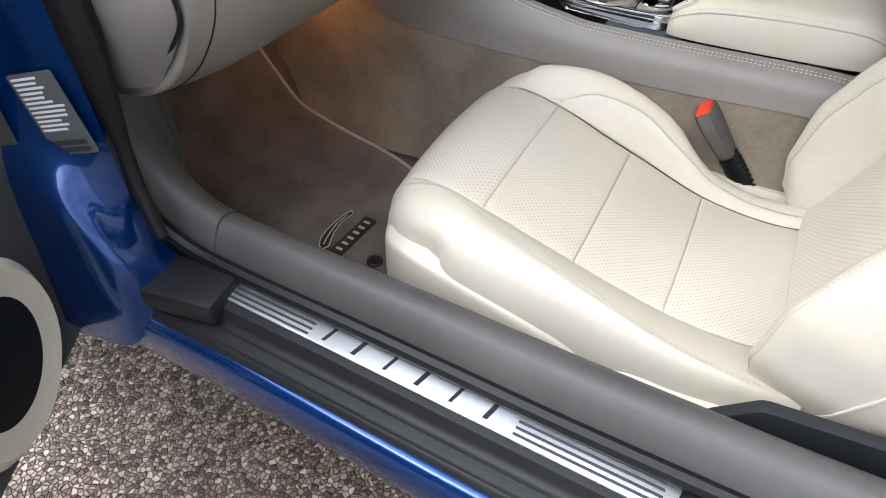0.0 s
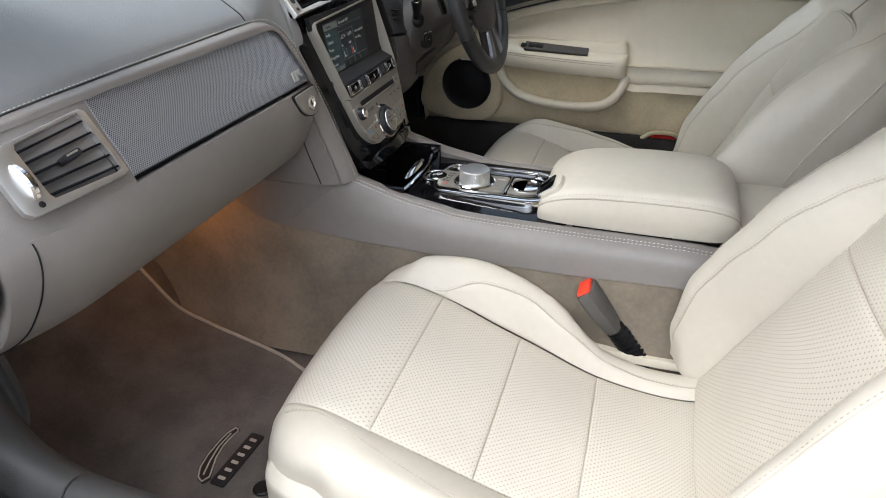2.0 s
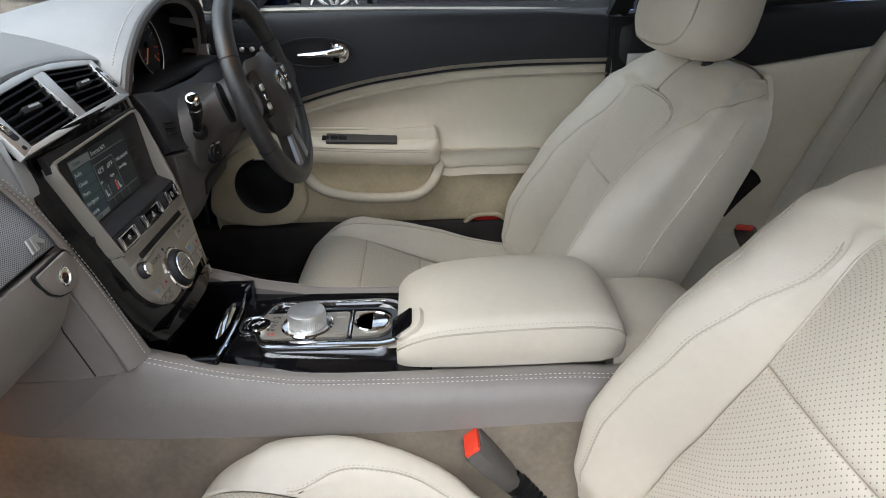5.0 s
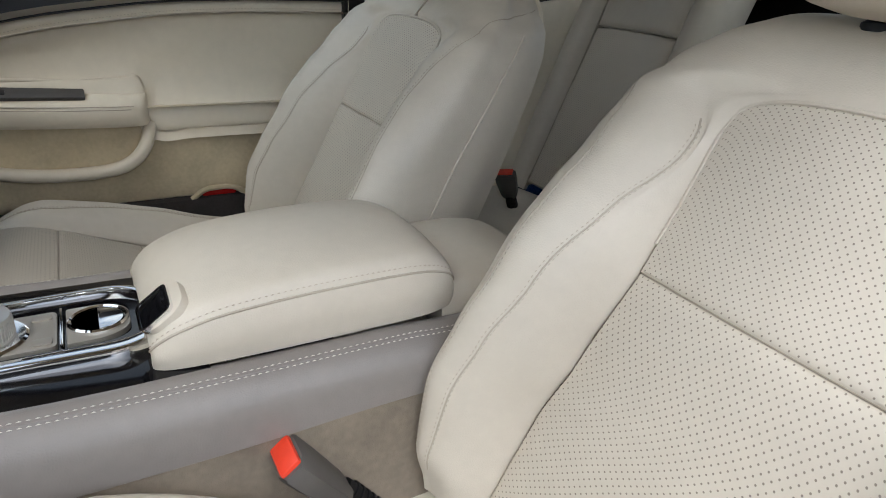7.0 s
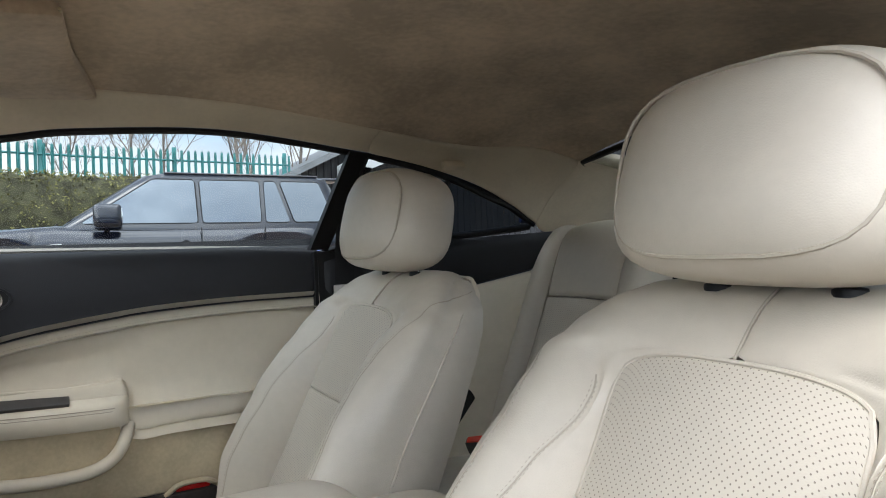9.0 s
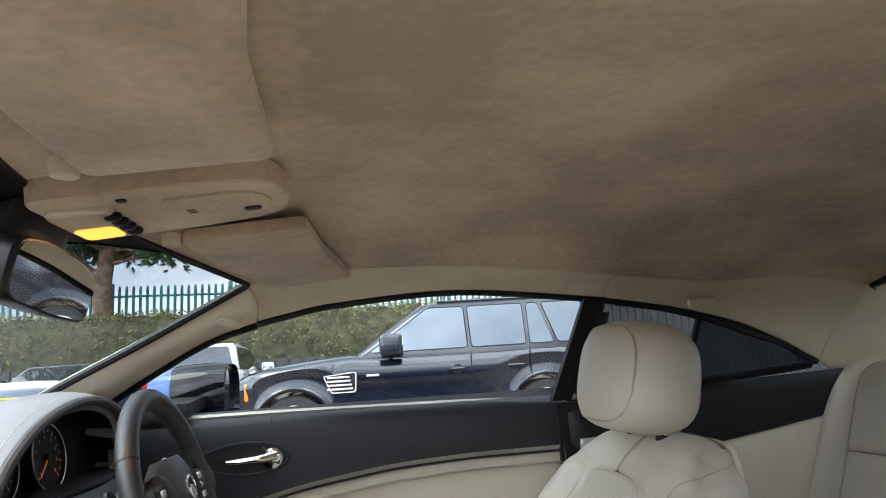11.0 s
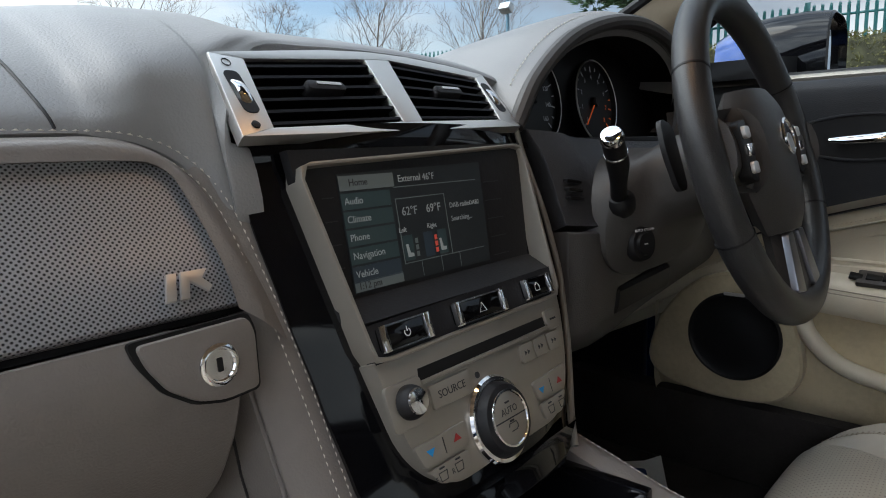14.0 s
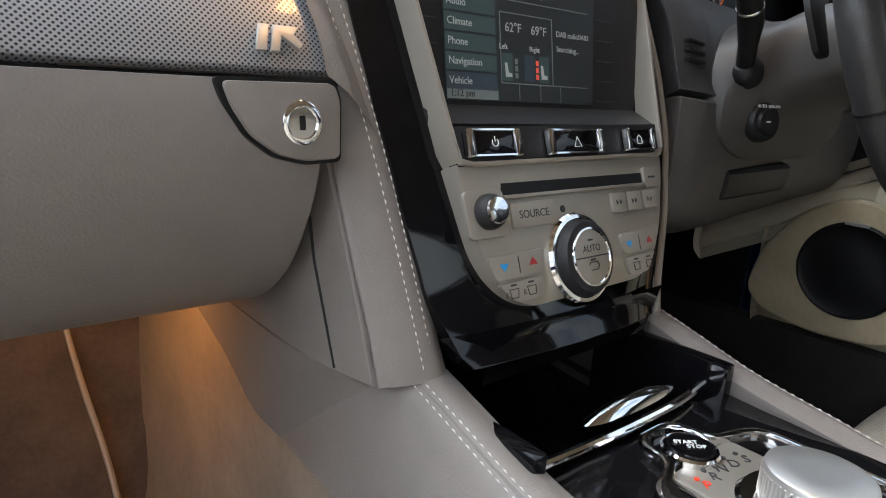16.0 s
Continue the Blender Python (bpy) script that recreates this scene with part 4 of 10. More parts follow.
def profile(pts):
    ps = [V((0, y, z)) for y, z in pts]

    def at(s):
        p = crom(ps, s)
        t = crom(ps, min(s + 0.004, 1)) - crom(ps, max(s - 0.004, 0))
        t.normalize()
        return p, t

    return at


def table(pairs, y):
    """Smooth value at y from (y, value) pairs in rising order."""
    if y <= pairs[0][0]:
        return pairs[0][1]
    for (y0, v0), (y1, v1) in zip(pairs, pairs[1:]):
        if y <= y1:
            f = (y - y0) / (y1 - y0)
            f = f * f * (3 - 2 * f) * 0.5 + f * 0.5
            return v0 + (v1 - v0) * f
    return pairs[-1][1]


def back_plane(z):
    """How far back the rear of the backrest lies at height z."""
    return 0.012 - (z - 0.47) * 0.43 - 0.125


def build_seat(x0, label, short=0.0):
    seat = thing("bucket_seat", label, "car seat", (x0, 0.2, 0.22), group="front seats")
    cp, bp = profile([(y - short * max(0, y - 0.05) / 0.55, z) for y, z in CUSHION]), profile(BACK)
    inboard = -1 if x0 > 0 else 1

    def C(u, s, h):
        """Cushion: u across, s along from the back, h out of the surface."""
        p, t = cp(s)
        n = V((0, -t.z, t.y))
        k = max(0.0, abs(u) - 0.14) / 0.1
        f = min(max((p.y - 0.40) / 0.16, 0.0), 1.0)
        q = V((x0 + u, p.y, p.z)) + n * h
        q.y -= (0.045 if u * inboard > 0 else 0.070) * k ** 1.5 * f * f
        return q

    def B(u, s, h):
        p, t = bp(s)
        n = V((0, t.z, -t.y))
        return V((x0 + u, p.y, p.z)) + n * h

    EDGE = {1: ((0.05, 0.122), (0.21, 0.128), (0.335, 0.143), (0.47, 0.156), (0.61, 0.160)), -1: ((0.05, 0.140), (0.21, 0.146), (0.335, 0.149), (0.47, 0.150), (0.60, 0.140))}

    def ci(side, s):
        return table(EDGE[side], cp(s)[0].y)

    # cushion centre: perforated fields between cross seams, the last one rolling over the front
    cuts = [0.0, 0.197, 0.297, 0.398, 1.0]
    for a, b in zip(cuts, cuts[1:]):
        last = b == 1.0

        def fn(u, v, a=a, b=b):
            s = a + (b - a) * v
            w0, w1 = -ci(-inboard, s), ci(inboard, s)
            return C(inboard * (w0 + (w1 - w0) * (u if inboard > 0 else 1 - u)), s, 0.008 * (1 - (2 * u - 1) ** 2) - 0.001)

        L = sum((C(0, a + (b - a) * (k + 1) / 8, 0) - C(0, a + (b - a) * k / 8, 0)).length for k in range(8))
        part("cushion_panel", pad(fn, 16, 24 if last else 12, roll=0.003, drop=0.0028, thick=0.02, su=0.3, sv=L, sides="lr" + ("b" if a else "") + ("" if last else "t")), M_perf, seat)
        if a:
            part("cross_seam", tube([fn(k / 20, 0) + V((0, 0, -0.0020)) for k in range(21)], 0.0009, 6), M_creamthread, seat)

    # side bolsters of the cushion: tall beside the thigh, fading out towards the backrest
    SEAM_U = {1: ((0.05, 0.138), (0.15, 0.141), (0.215, 0.146), (0.285, 0.155), (0.355, 0.172), (0.417, 0.178), (0.455, 0.171), (0.475, 0.158), (0.61, 0.162)),
              -1: ((0.05, 0.232), (0.18, 0.232), (0.27, 0.228), (0.36, 0.213), (0.445, 0.193), (0.55, 0.155), (0.60, 0.142))}
    SEAM_H = {1: ((0.05, 0.010), (0.15, 0.012), (0.215, 0.020), (0.285, 0.043), (0.355, 0.056), (0.417, 0.045), (0.455, 0.020), (0.475, 0.004), (0.61, 0.0)),
              -1: ((0.05, 0.030), (0.18, 0.040), (0.27, 0.042), (0.36, 0.036), (0.445, 0.022), (0.55, 0.004), (0.60, 0.0))}
    CREST = {1: ((0.05, 0.012), (0.15, 0.014), (0.215, 0.022), (0.25, 0.036), (0.30, 0.058), (0.36, 0.065), (0.42, 0.060), (0.47, 0.048), (0.52, 0.030), (0.57, 0.012), (0.61, 0.004)),
             -1: ((0.05, 0.030), (0.18, 0.040), (0.27, 0.043), (0.36, 0.038), (0.445, 0.027), (0.52, 0.012), (0.57, 0.004), (0.60, 0.0))}
    WIDE = {1: ((0.05, 0.180), (0.15, 0.183), (0.22, 0.188), (0.26, 0.200), (0.31, 0.220), (0.37, 0.238), (0.44, 0.246), (0.50, 0.245), (0.56, 0.238), (0.61, 0.226)),
            -1: ((0.05, 0.243), (0.20, 0.254), (0.35, 0.256), (0.45, 0.252), (0.55, 0.236), (0.60, 0.226))}
    for side in (-1, 1):
        sd = side * inboard
        rows = []
        for k in range(31):
            s = k / 30
            y = cp(s)[0].y
            e, W = ci(side, s), table(WIDE[side], y)
            us, hs, hc = table(SEAM_U[side], y), table(SEAM_H[side], y), table(CREST[side], y)
            fr = min(max((s - 0.50) / 0.12, 0), 1)
            us = us + (e + (W - e) * 0.3 - us) * fr * 0.7
            hs, hc = hs * (1 - fr), hc * (1 - fr) + 0.004 * fr
            um = us + (W - us) * 0.42
            rows.append([C(sd * p, s, q) for p, q in ((e, -0.002), (e + (us - e) * 0.5, hs * 0.62), (us, hs), (um, hc * 1.02), (us + (W - us) * 0.8, hc * 0.72 - 0.003), (W, hc * 0.2 - 0.014), (W + 0.003, -0.045), (W - 0.002, -0.085))])
        f = surf(rows)
        bol = part("cushion_bolster", pad(f, 30, 50, roll=0.004, drop=0.004, thick=0.01, su=0.26, sv=0.75, sides="l", flip=sd < 0), M_cream, seat)
        q0, q1 = (0.02, 0.415) if side > 0 else (0.03, 0.60)
        for du in (-0.013, 0.013):
            part("piping", stitches([f(2 / 7 + du, q0 + (q1 - q0) * k / 60) for k in range(61)], 0.006, 0.0042, 0.0006, 0.0008, (0, 0, 1)), M_creamthread, bol, kind="stuff")
        part("seam", tube([f(2 / 7, q0 + (q1 - q0) * k / 40) - V((0, 0, 0.0006)) for k in range(41)], 0.0012, 6), M_creamthread, bol)
        # moulded valance under the bolster, with a separate hinge fairing behind it
        rows = []
        for y, zt, zb, o in ((0.285, 0.335, 0.285, 0.262), (0.30, 0.352, 0.24, 0.263), (0.36, 0.372, 0.232, 0.264), (0.45, 0.392, 0.232, 0.260), (0.53, 0.402, 0.235, 0.248), (0.575, 0.396, 0.24, 0.226), (0.596, 0.385, 0.245, 0.195)):
            o -= 0.028 * (side > 0)
            y -= short
            rows.append([(x0 + sd * (o - 0.028), y, zt + 0.010), (x0 + sd * (o - 0.006), y, zt + 0.002), (x0 + sd * o, y, zt - 0.012), (x0 + sd * (o + 0.001), y, (zt + zb) / 2), (x0 + sd * (o - 0.006), y, zb), (x0 + sd * (o - 0.03), y, zb - 0.008)])
        part("valance", pad(surf(rows), 16, 26, roll=0.004, drop=0.004, thick=0.008, flip=sd < 0), M_cream, seat, "cream seat valance")
        rows = []
        for y, zt, zb, o in ((-0.10, 0.38, 0.27, 0.238), (-0.02, 0.352, 0.245, 0.262), (0.07, 0.338, 0.235, 0.270), (0.16, 0.336, 0.232, 0.272), (0.235, 0.342, 0.235, 0.268), (0.262, 0.325, 0.25, 0.262), (0.272, 0.30, 0.265, 0.256)):
            o -= 0.03 * (side > 0)
            rows.append([(x0 + sd * (o - 0.03), y, zt + 0.006), (x0 + sd * (o - 0.008), y, zt), (x0 + sd * o, y, (zt * 2 + zb) / 3), (x0 + sd * (o - 0.004), y, zb), (x0 + sd * (o - 0.03), y, zb - 0.012)])
        part("side_shield", pad(surf(rows), 14, 26, roll=0.005, drop=0.005, thick=0.008, flip=sd < 0), M_creamplastic, seat, "cream plastic side shield")
        part("rail", box(x0 + sd * 0.19 - 0.02, x0 + sd * 0.19 + 0.02, -0.1, 0.63 - short, 0.222, 0.25, 0.006), M_black, seat)
    part("base_frame", box(x0 - 0.205, x0 + 0.205, -0.02, 0.53, 0.225, 0.30, 0.015), M_black, seat)

    # backrest: one stitched cover with a rounded opening for the two perforated panels
    PANEL = ((0.0, 0.160), (0.10, 0.160), (0.18, 0.157), (0.27, 0.142), (0.374, 0.123), (0.5, 0.120), (0.62, 0.120))
    S_LO, S_UP, TOP, RISE = 0.02, 0.374, 0.552, 0.060

    def wi(s):
        return table(PANEL, s)

    def inner(s):
        if s <= TOP:
            return wi(s)
        q = min((s - TOP) / RISE, 1.0)
        return 0.120 * max(0.0, 1 - q ** 3.2) ** 0.3125

    for a, top in ((S_LO, False), (S_UP, True)):
        def fn(u, v, a=a, top=top):
            r = abs(2 * u - 1)
            b = TOP + RISE * max(0.0, 1 - r ** 3.2) ** 0.3125 if top else S_UP
            s = a + (b - a) * v
            return B((2 * u - 1) * (wi(s) if not top else 0.120 + (wi(s) - 0.120) * (1 - v)) * (1 - 0.006 * v), s, 0.009 * (1 - r * r) - 0.001)

        L = sum((B(0, a + 0.25 * (k + 1) / 8, 0) - B(0, a + 0.25 * k / 8, 0)).length for k in range(8)) * ((TOP + RISE - S_UP) / 0.25 if top else (S_UP - S_LO) / 0.25)
        part("backrest_panel", pad(fn, 30, 20, roll=0.004, drop=0.0045, thick=0.025, su=0.25, sv=L, flip=True), M_perf, seat)
        if top:
            part("panel_seam", tube([fn(k / 20, 0) + V((0, -0.003, 0)) for k in range(21)], 0.0013, 6), M_creamthread, seat)
            rim = [fn(0, k / 10) for k in range(2, 10)] + [fn(k / 40, 1) for k in range(41)] + [fn(1, 1 - k / 10) for k in range(1, 9)]
            part("panel_piping", tube([p + V((0, -0.0015, 0)) for p in rim], 0.0022, 6), M_cream, seat, "cream leather piping")

    SU = ((0.0, 0.205), (0.08, 0.206), (0.17, 0.202), (0.25, 0.193), (0.33, 0.178), (0.42, 0.155), (0.52, 0.130), (0.56, 0.121))
    SH = ((0.0, 0.030), (0.06, 0.060), (0.17, 0.078), (0.25, 0.074), (0.33, 0.060), (0.42, 0.040), (0.52, 0.012), (0.56, 0.002))
    SC = ((0.0, 0.035), (0.06, 0.066), (0.17, 0.090), (0.25, 0.086), (0.33, 0.075), (0.42, 0.060), (0.50, 0.043), (0.56, 0.027), (0.62, 0.015), (0.70, 0.006), (0.80, 0.0))
    BW = ((0.0, 0.220), (0.10, 0.250), (0.20, 0.260), (0.35, 0.260), (0.50, 0.254), (0.58, 0.246), (0.65, 0.230), (0.71, 0.208), (0.77, 0.182), (0.83, 0.165), (1.0, 0.160))
    for sd in (-1, 1):
        rows = []
        for k in range(49):
            s = k / 48
            W, e = table(BW, s), inner(s)
            up = min(max((s - 0.50) / 0.13, 0.0), 1.0)
            up = up * up * (3 - 2 * up)
            us = table(SU, min(s, 0.56))
            us = us + (e + (W - e) * 0.38 - us) * up
            hs = table(SH, min(s, 0.56)) * (1 - up) + 0.006 * up * max(0, 1 - (s - 0.5) * 2.4)
            hc = max(table(SC, s), hs * 0.95)
            d = W - us
            row = [B(sd * p, s, q) for p, q in ((e, -0.005 + 0.004 * up), (e + (us - e) * 0.5, hs * 0.66), (us, hs), (us + d * 0.40, hc), (us + d * 0.74, hc * 0.86 - 0.002), (us + d * 0.95, hc * 0.45 - 0.012), (W, -0.030 * (1 - 0.7 * min(1, max(0, (s - 0.7) / 0.2))) + hc * 0.1))]
            q = row[-1]
            yb = min(back_plane(q.z), q.y - 0.002)
            row += [V((q.x + sd * 0.002, q.y + (yb - q.y) * 0.5, q.z - 0.002)), V((q.x - sd * 0.010, yb, q.z - 0.004))]
            rows.append(row)
        f = surf(rows)
        cov = part("backrest_cover", pad(f, 40, 90, roll=0.003, drop=0.0010, thick=0.01, su=0.35, sv=0.7, sides="l", flip=sd > 0), M_cream, seat)
        for du in (-0.011, 0.011):
            part("piping", stitches([f(0.25 + du, 0.05 + 0.50 * k / 60) for k in range(61)], 0.006, 0.0042, 0.0006, 0.0008, (0, 1, 0.3)), M_creamthread, cov, kind="stuff")
        part("seam", tube([f(0.25, 0.04 + 0.52 * k / 40) - V((0, 0.0006, 0)) for k in range(41)], 0.0012, 6), M_creamthread, cov)
        part("side_seam", tube([f(0.755 + 0.09 * (k / 40) ** 2, 0.03 + 0.62 * k / 40) for k in range(41)], 0.0022, 6), M_cream, cov)
        path = [(0.03, 0.43), (0.30, 0.405), (0.45, 0.42), (0.55, 0.475), (0.64, 0.58), (0.71, 0.74), (0.75, 0.93)]
        line = [f(table(path, 0.03 + 0.72 * k / 60), 0.03 + 0.72 * k / 60) for k in range(61)]
        part("gusset_seam", tube([p - V((0, 0.0004, 0.0004)) for p in line], 0.0011, 6), M_creamthread, cov)
        part("gusset_stitching", stitches([p + V((-sd * 0.004, 0.001, 0.0005)) for p in line], 0.006, 0.0042, 0.0006, 0.0006, (0, 0.6, 0.6)), M_creamthread, cov, kind="stuff")
    part("shoulder_seam", tube([B(0, 0.618 + 0.25 * k / 16, 0.0004) for k in range(17)], 0.0016, 6), M_creamthread, seat)
    # back shell
    rows = []
    for k in range(11):
        s = 0.02 + k / 10 * 0.83
        W, z = table(BW, s) - 0.022, B(0, s, 0).z
        rows.append([(x0 + x * W, back_plane(z) + 0.004 - 0.018 * (1 - x * x), z - 0.010) for x in (-1, -0.6, 0, 0.6, 1)])
    part("back_shell", pad(surf(rows), 12, 16, drop=0, thick=0.008), M_creamplastic, seat, "cream moulded back")
    # hinge cover at the foot of the backrest
    for sd in (-1, 1):
        part("hinge_cover", moved(lathe((0, 0, 0), (1, 0, 0), [(0.045, 0), (0.06, 0.006), (0.05, 0.02), (0.02, 0.026)], 28), pose(x0 + sd * 0.228, -0.005, 0.33, 0, 0, 0 if sd > 0 else 180)), M_creamplastic, seat)

    # headrest on two posts
    hr = Plane((x0, -0.186, 0.955), (1, 0, 0), (0, -0.22, 1))
    hr.n = -hr.n if hr.n.y < 0 else hr.n

    def pillow(half_w, half_h, half_d, n=28):
        bm = bmesh.new()
        bmesh.ops.create_uvsphere(bm, u_segments=n, v_segments=n // 2 + 4, radius=1)
        for v in bm.verts:
            x, y, z = v.co
            e = 0.62
            fx, fz, fy = [math.copysign(abs(q) ** e, q) for q in (x, z, y)]
            k = 0.80 + 0.20 * math.sqrt(max(0, 1 - y * y))
            bow = -0.018 * fx * fx
            v.co = hr.at(fx * half_w * k * (1 - 0.07 * fz), fz * half_h * k, 0) + V((0, 1, 0.2)) * (fy * half_d + bow)
        return bm

    head = part("headrest", pillow(0.150, 0.096, 0.076), M_cream, seat)
    for sd in (-1, 1):
        pts = []
        for k in range(33):
            a = math.pi * 2 * k / 32
            pts.append((math.copysign(abs(math.cos(a)) ** 0.62, math.cos(a)), math.copysign(abs(math.sin(a)) ** 0.62, math.sin(a))))
        if sd > 0:
            ring = [hr.at(a * 0.1280, b * 0.0820, 0) + V((0, 1, 0.2)) * (0.0545 - 0.0138 * a * a) for a, b in pts[:-1]]
            part("seam", tube(ring, 0.0022, 6, closed=True), M_creamthread, head)
        part("post", lathe((x0 + sd * 0.062, -0.205, 0.82), (0, -0.2, 1), [(0.0075, 0), (0.0075, 0.06)], 14), M_chrome, seat, "chrome headrest post")
        part("post_collar", lathe((x0 + sd * 0.062, -0.211, 0.847), (0, -0.2, 1), [(0.016, 0), (0.016, 0.007), (0.012, 0.010)], 18), M_black, seat)
    return seat


build_seat(-0.392, "cream leather passenger seat with perforated centre panels and headrest")
build_seat(0.380, "cream leather driver seat beyond the console, with perforated backrest", 0.045)


M_buckle = mk("dark_taupe_plastic", (0.085, 0.078, 0.072), 0.5, var=0.1, bump=0.15, bscale=600)


def build_buckle(x, y, z, lean, label, s=1.0):
    th = thing("seat_belt_buckle", label, "buckle", (x, y, z))
    m = pose(x, y, z, *lean)
    b = part("housing", moved(loft([[(sx * w * s, sy * d * s, h * s) for sx, sy in ((1, 0.6), (0.6, 1), (-0.6, 1), (-1, 0.6), (-1, -0.6), (-0.6, -1), (0.6, -1), (1, -0.6))] for w, d, h in ((0.016, 0.010, 0.0), (0.02, 0.012, 0.012), (0.0245, 0.0135, 0.05), (0.0245, 0.0135, 0.072), (0.023, 0.012, 0.075))]), m), M_buckle, th, "dark taupe plastic housing")
    part("release_button", moved(box(-0.020 * s, 0.020 * s, -0.0095 * s, 0.0095 * s, 0.066 * s, 0.079 * s, 0.003), m), M_red, b, "bright red release button")
    sl = part("sleeve", moved(tube([(0, 0, 0.004), (0, 0, -0.03), (0, 0.002, -0.075), (0, 0.004, -0.11)], 0.0165, 14, flat=0.6), m), M_black, th, "ribbed black sleeve")
    for k in range(9):
        part("rib", moved(tube([(0, 0, -0.008 - 0.0095 * k), (0, 0, -0.012 - 0.0095 * k)], 0.0185, 14, flat=0.62), m), M_black, sl)


build_buckle(-0.168, 0.196, 0.384, (-38, 0, 0), "taupe seat belt buckle with a red button beside the console", 1.18)
build_buckle(0.45, -0.43, 0.42, (-25, 10, 40), "dark seat belt buckle with a red button on the rear seat", 0.9)


def build_rear_seat(s):
    x0 = s * 0.455
    st = thing("bench_seat", "small cream leather rear seat beside the side panel", "bench seat", (x0, -0.6, 0.25), group="rear seats")
    W = 0.20
    back = [(-0.56, 0.38), (-0.60, 0.46), (-0.65, 0.58), (-0.70, 0.70), (-0.745, 0.82), (-0.78, 0.90), (-0.815, 0.935), (-0.86, 0.935), (-0.90, 0.90)]
    at = profile(back)

    def Bk(u, q, h):
        p, t = at(q)
        return V((x0 + u, p.y, p.z)) + V((0, t.z, -t.y)) * h

    # centre pads: perforated below the cross seam, plain above
    for a, b, mt in ((0.03, 0.44, M_perf), (0.444, 0.97, M_cream)):
        part("backrest_panel", pad(lambda u, v, a=a, b=b: Bk(-0.125 + 0.25 * u, a + (b - a) * v, 0.014 * (1 - (2 * u - 1) ** 2) + 0.004 * math.sin(math.pi * v)), 14, 16, roll=0.006, drop=0.007, thick=0.02, su=0.25, sv=0.33, flip=True), mt, st)
    part("cross_seam", tube([Bk(-0.12 + 0.24 * k / 16, 0.442, 0.010 * (1 - (k / 8 - 1) ** 2) - 0.001) for k in range(17)], 0.0014, 6), M_creamthread, st)
    for sd in (-1, 1):
        rows = []
        for k in range(21):
            q = k / 20
            h = 0.034 * math.sin(math.pi * min(max(q * 0.92 + 0.08, 0), 1)) ** 0.8 * (1 - 0.45 * q) + 0.003
            W2 = 0.205 + 0.006 * math.sin(math.pi * q)
            rows.append([Bk(sd * a, q, b) for a, b in ((0.126, -0.005), (0.142, h * 0.75), (0.165, h), (0.188, h * 0.75), (W2 - 0.004, -0.002), (W2, -0.03), (W2 - 0.006, -0.07))])
        f = surf(rows)
        bol = part("backrest_bolster", pad(f, 24, 36, roll=0.004, drop=0.004, thick=0.01, sides="l", flip=sd > 0), M_cream, st)
        part("seam", tube([f(0.02, 0.03 + 0.94 * k / 30) for k in range(31)], 0.0014, 6), M_creamthread, bol)
    rows = [[(x0 + x * W, y, z + 0.02 * (1 - x * x)) for x in (-1, -0.6, 0, 0.6, 1)] for y, z in ((-0.56, 0.37), (-0.42, 0.375), (-0.3, 0.39), (-0.24, 0.385), (-0.22, 0.34), (-0.22, 0.26))]
    part("cushion", pad(surf(rows), 14, 16, roll=0.006, drop=0.008, thick=0.02), M_cream, st)


build_rear_seat(1)
build_rear_seat(-1)
part("rear_divider", loft([[(-0.12, -0.2, 0.25), (0.12, -0.2, 0.25), (0.12, -0.2, 0.40), (0.09, -0.2, 0.42), (-0.09, -0.2, 0.42), (-0.12, -0.2, 0.40)], [(-0.2, -0.95, 0.25), (0.2, -0.95, 0.25), (0.2, -0.95, 0.55), (0.16, -0.95, 0.6), (-0.16, -0.95, 0.6), (-0.2, -0.95, 0.55)]]), M_cream, shell)

# ---------------------------------------------------------------- dashboard
dash = thing("dashboard", "taupe leather dashboard with woven metal trim and pale stitching", "dashboard", (0, 0.8, 0.6))


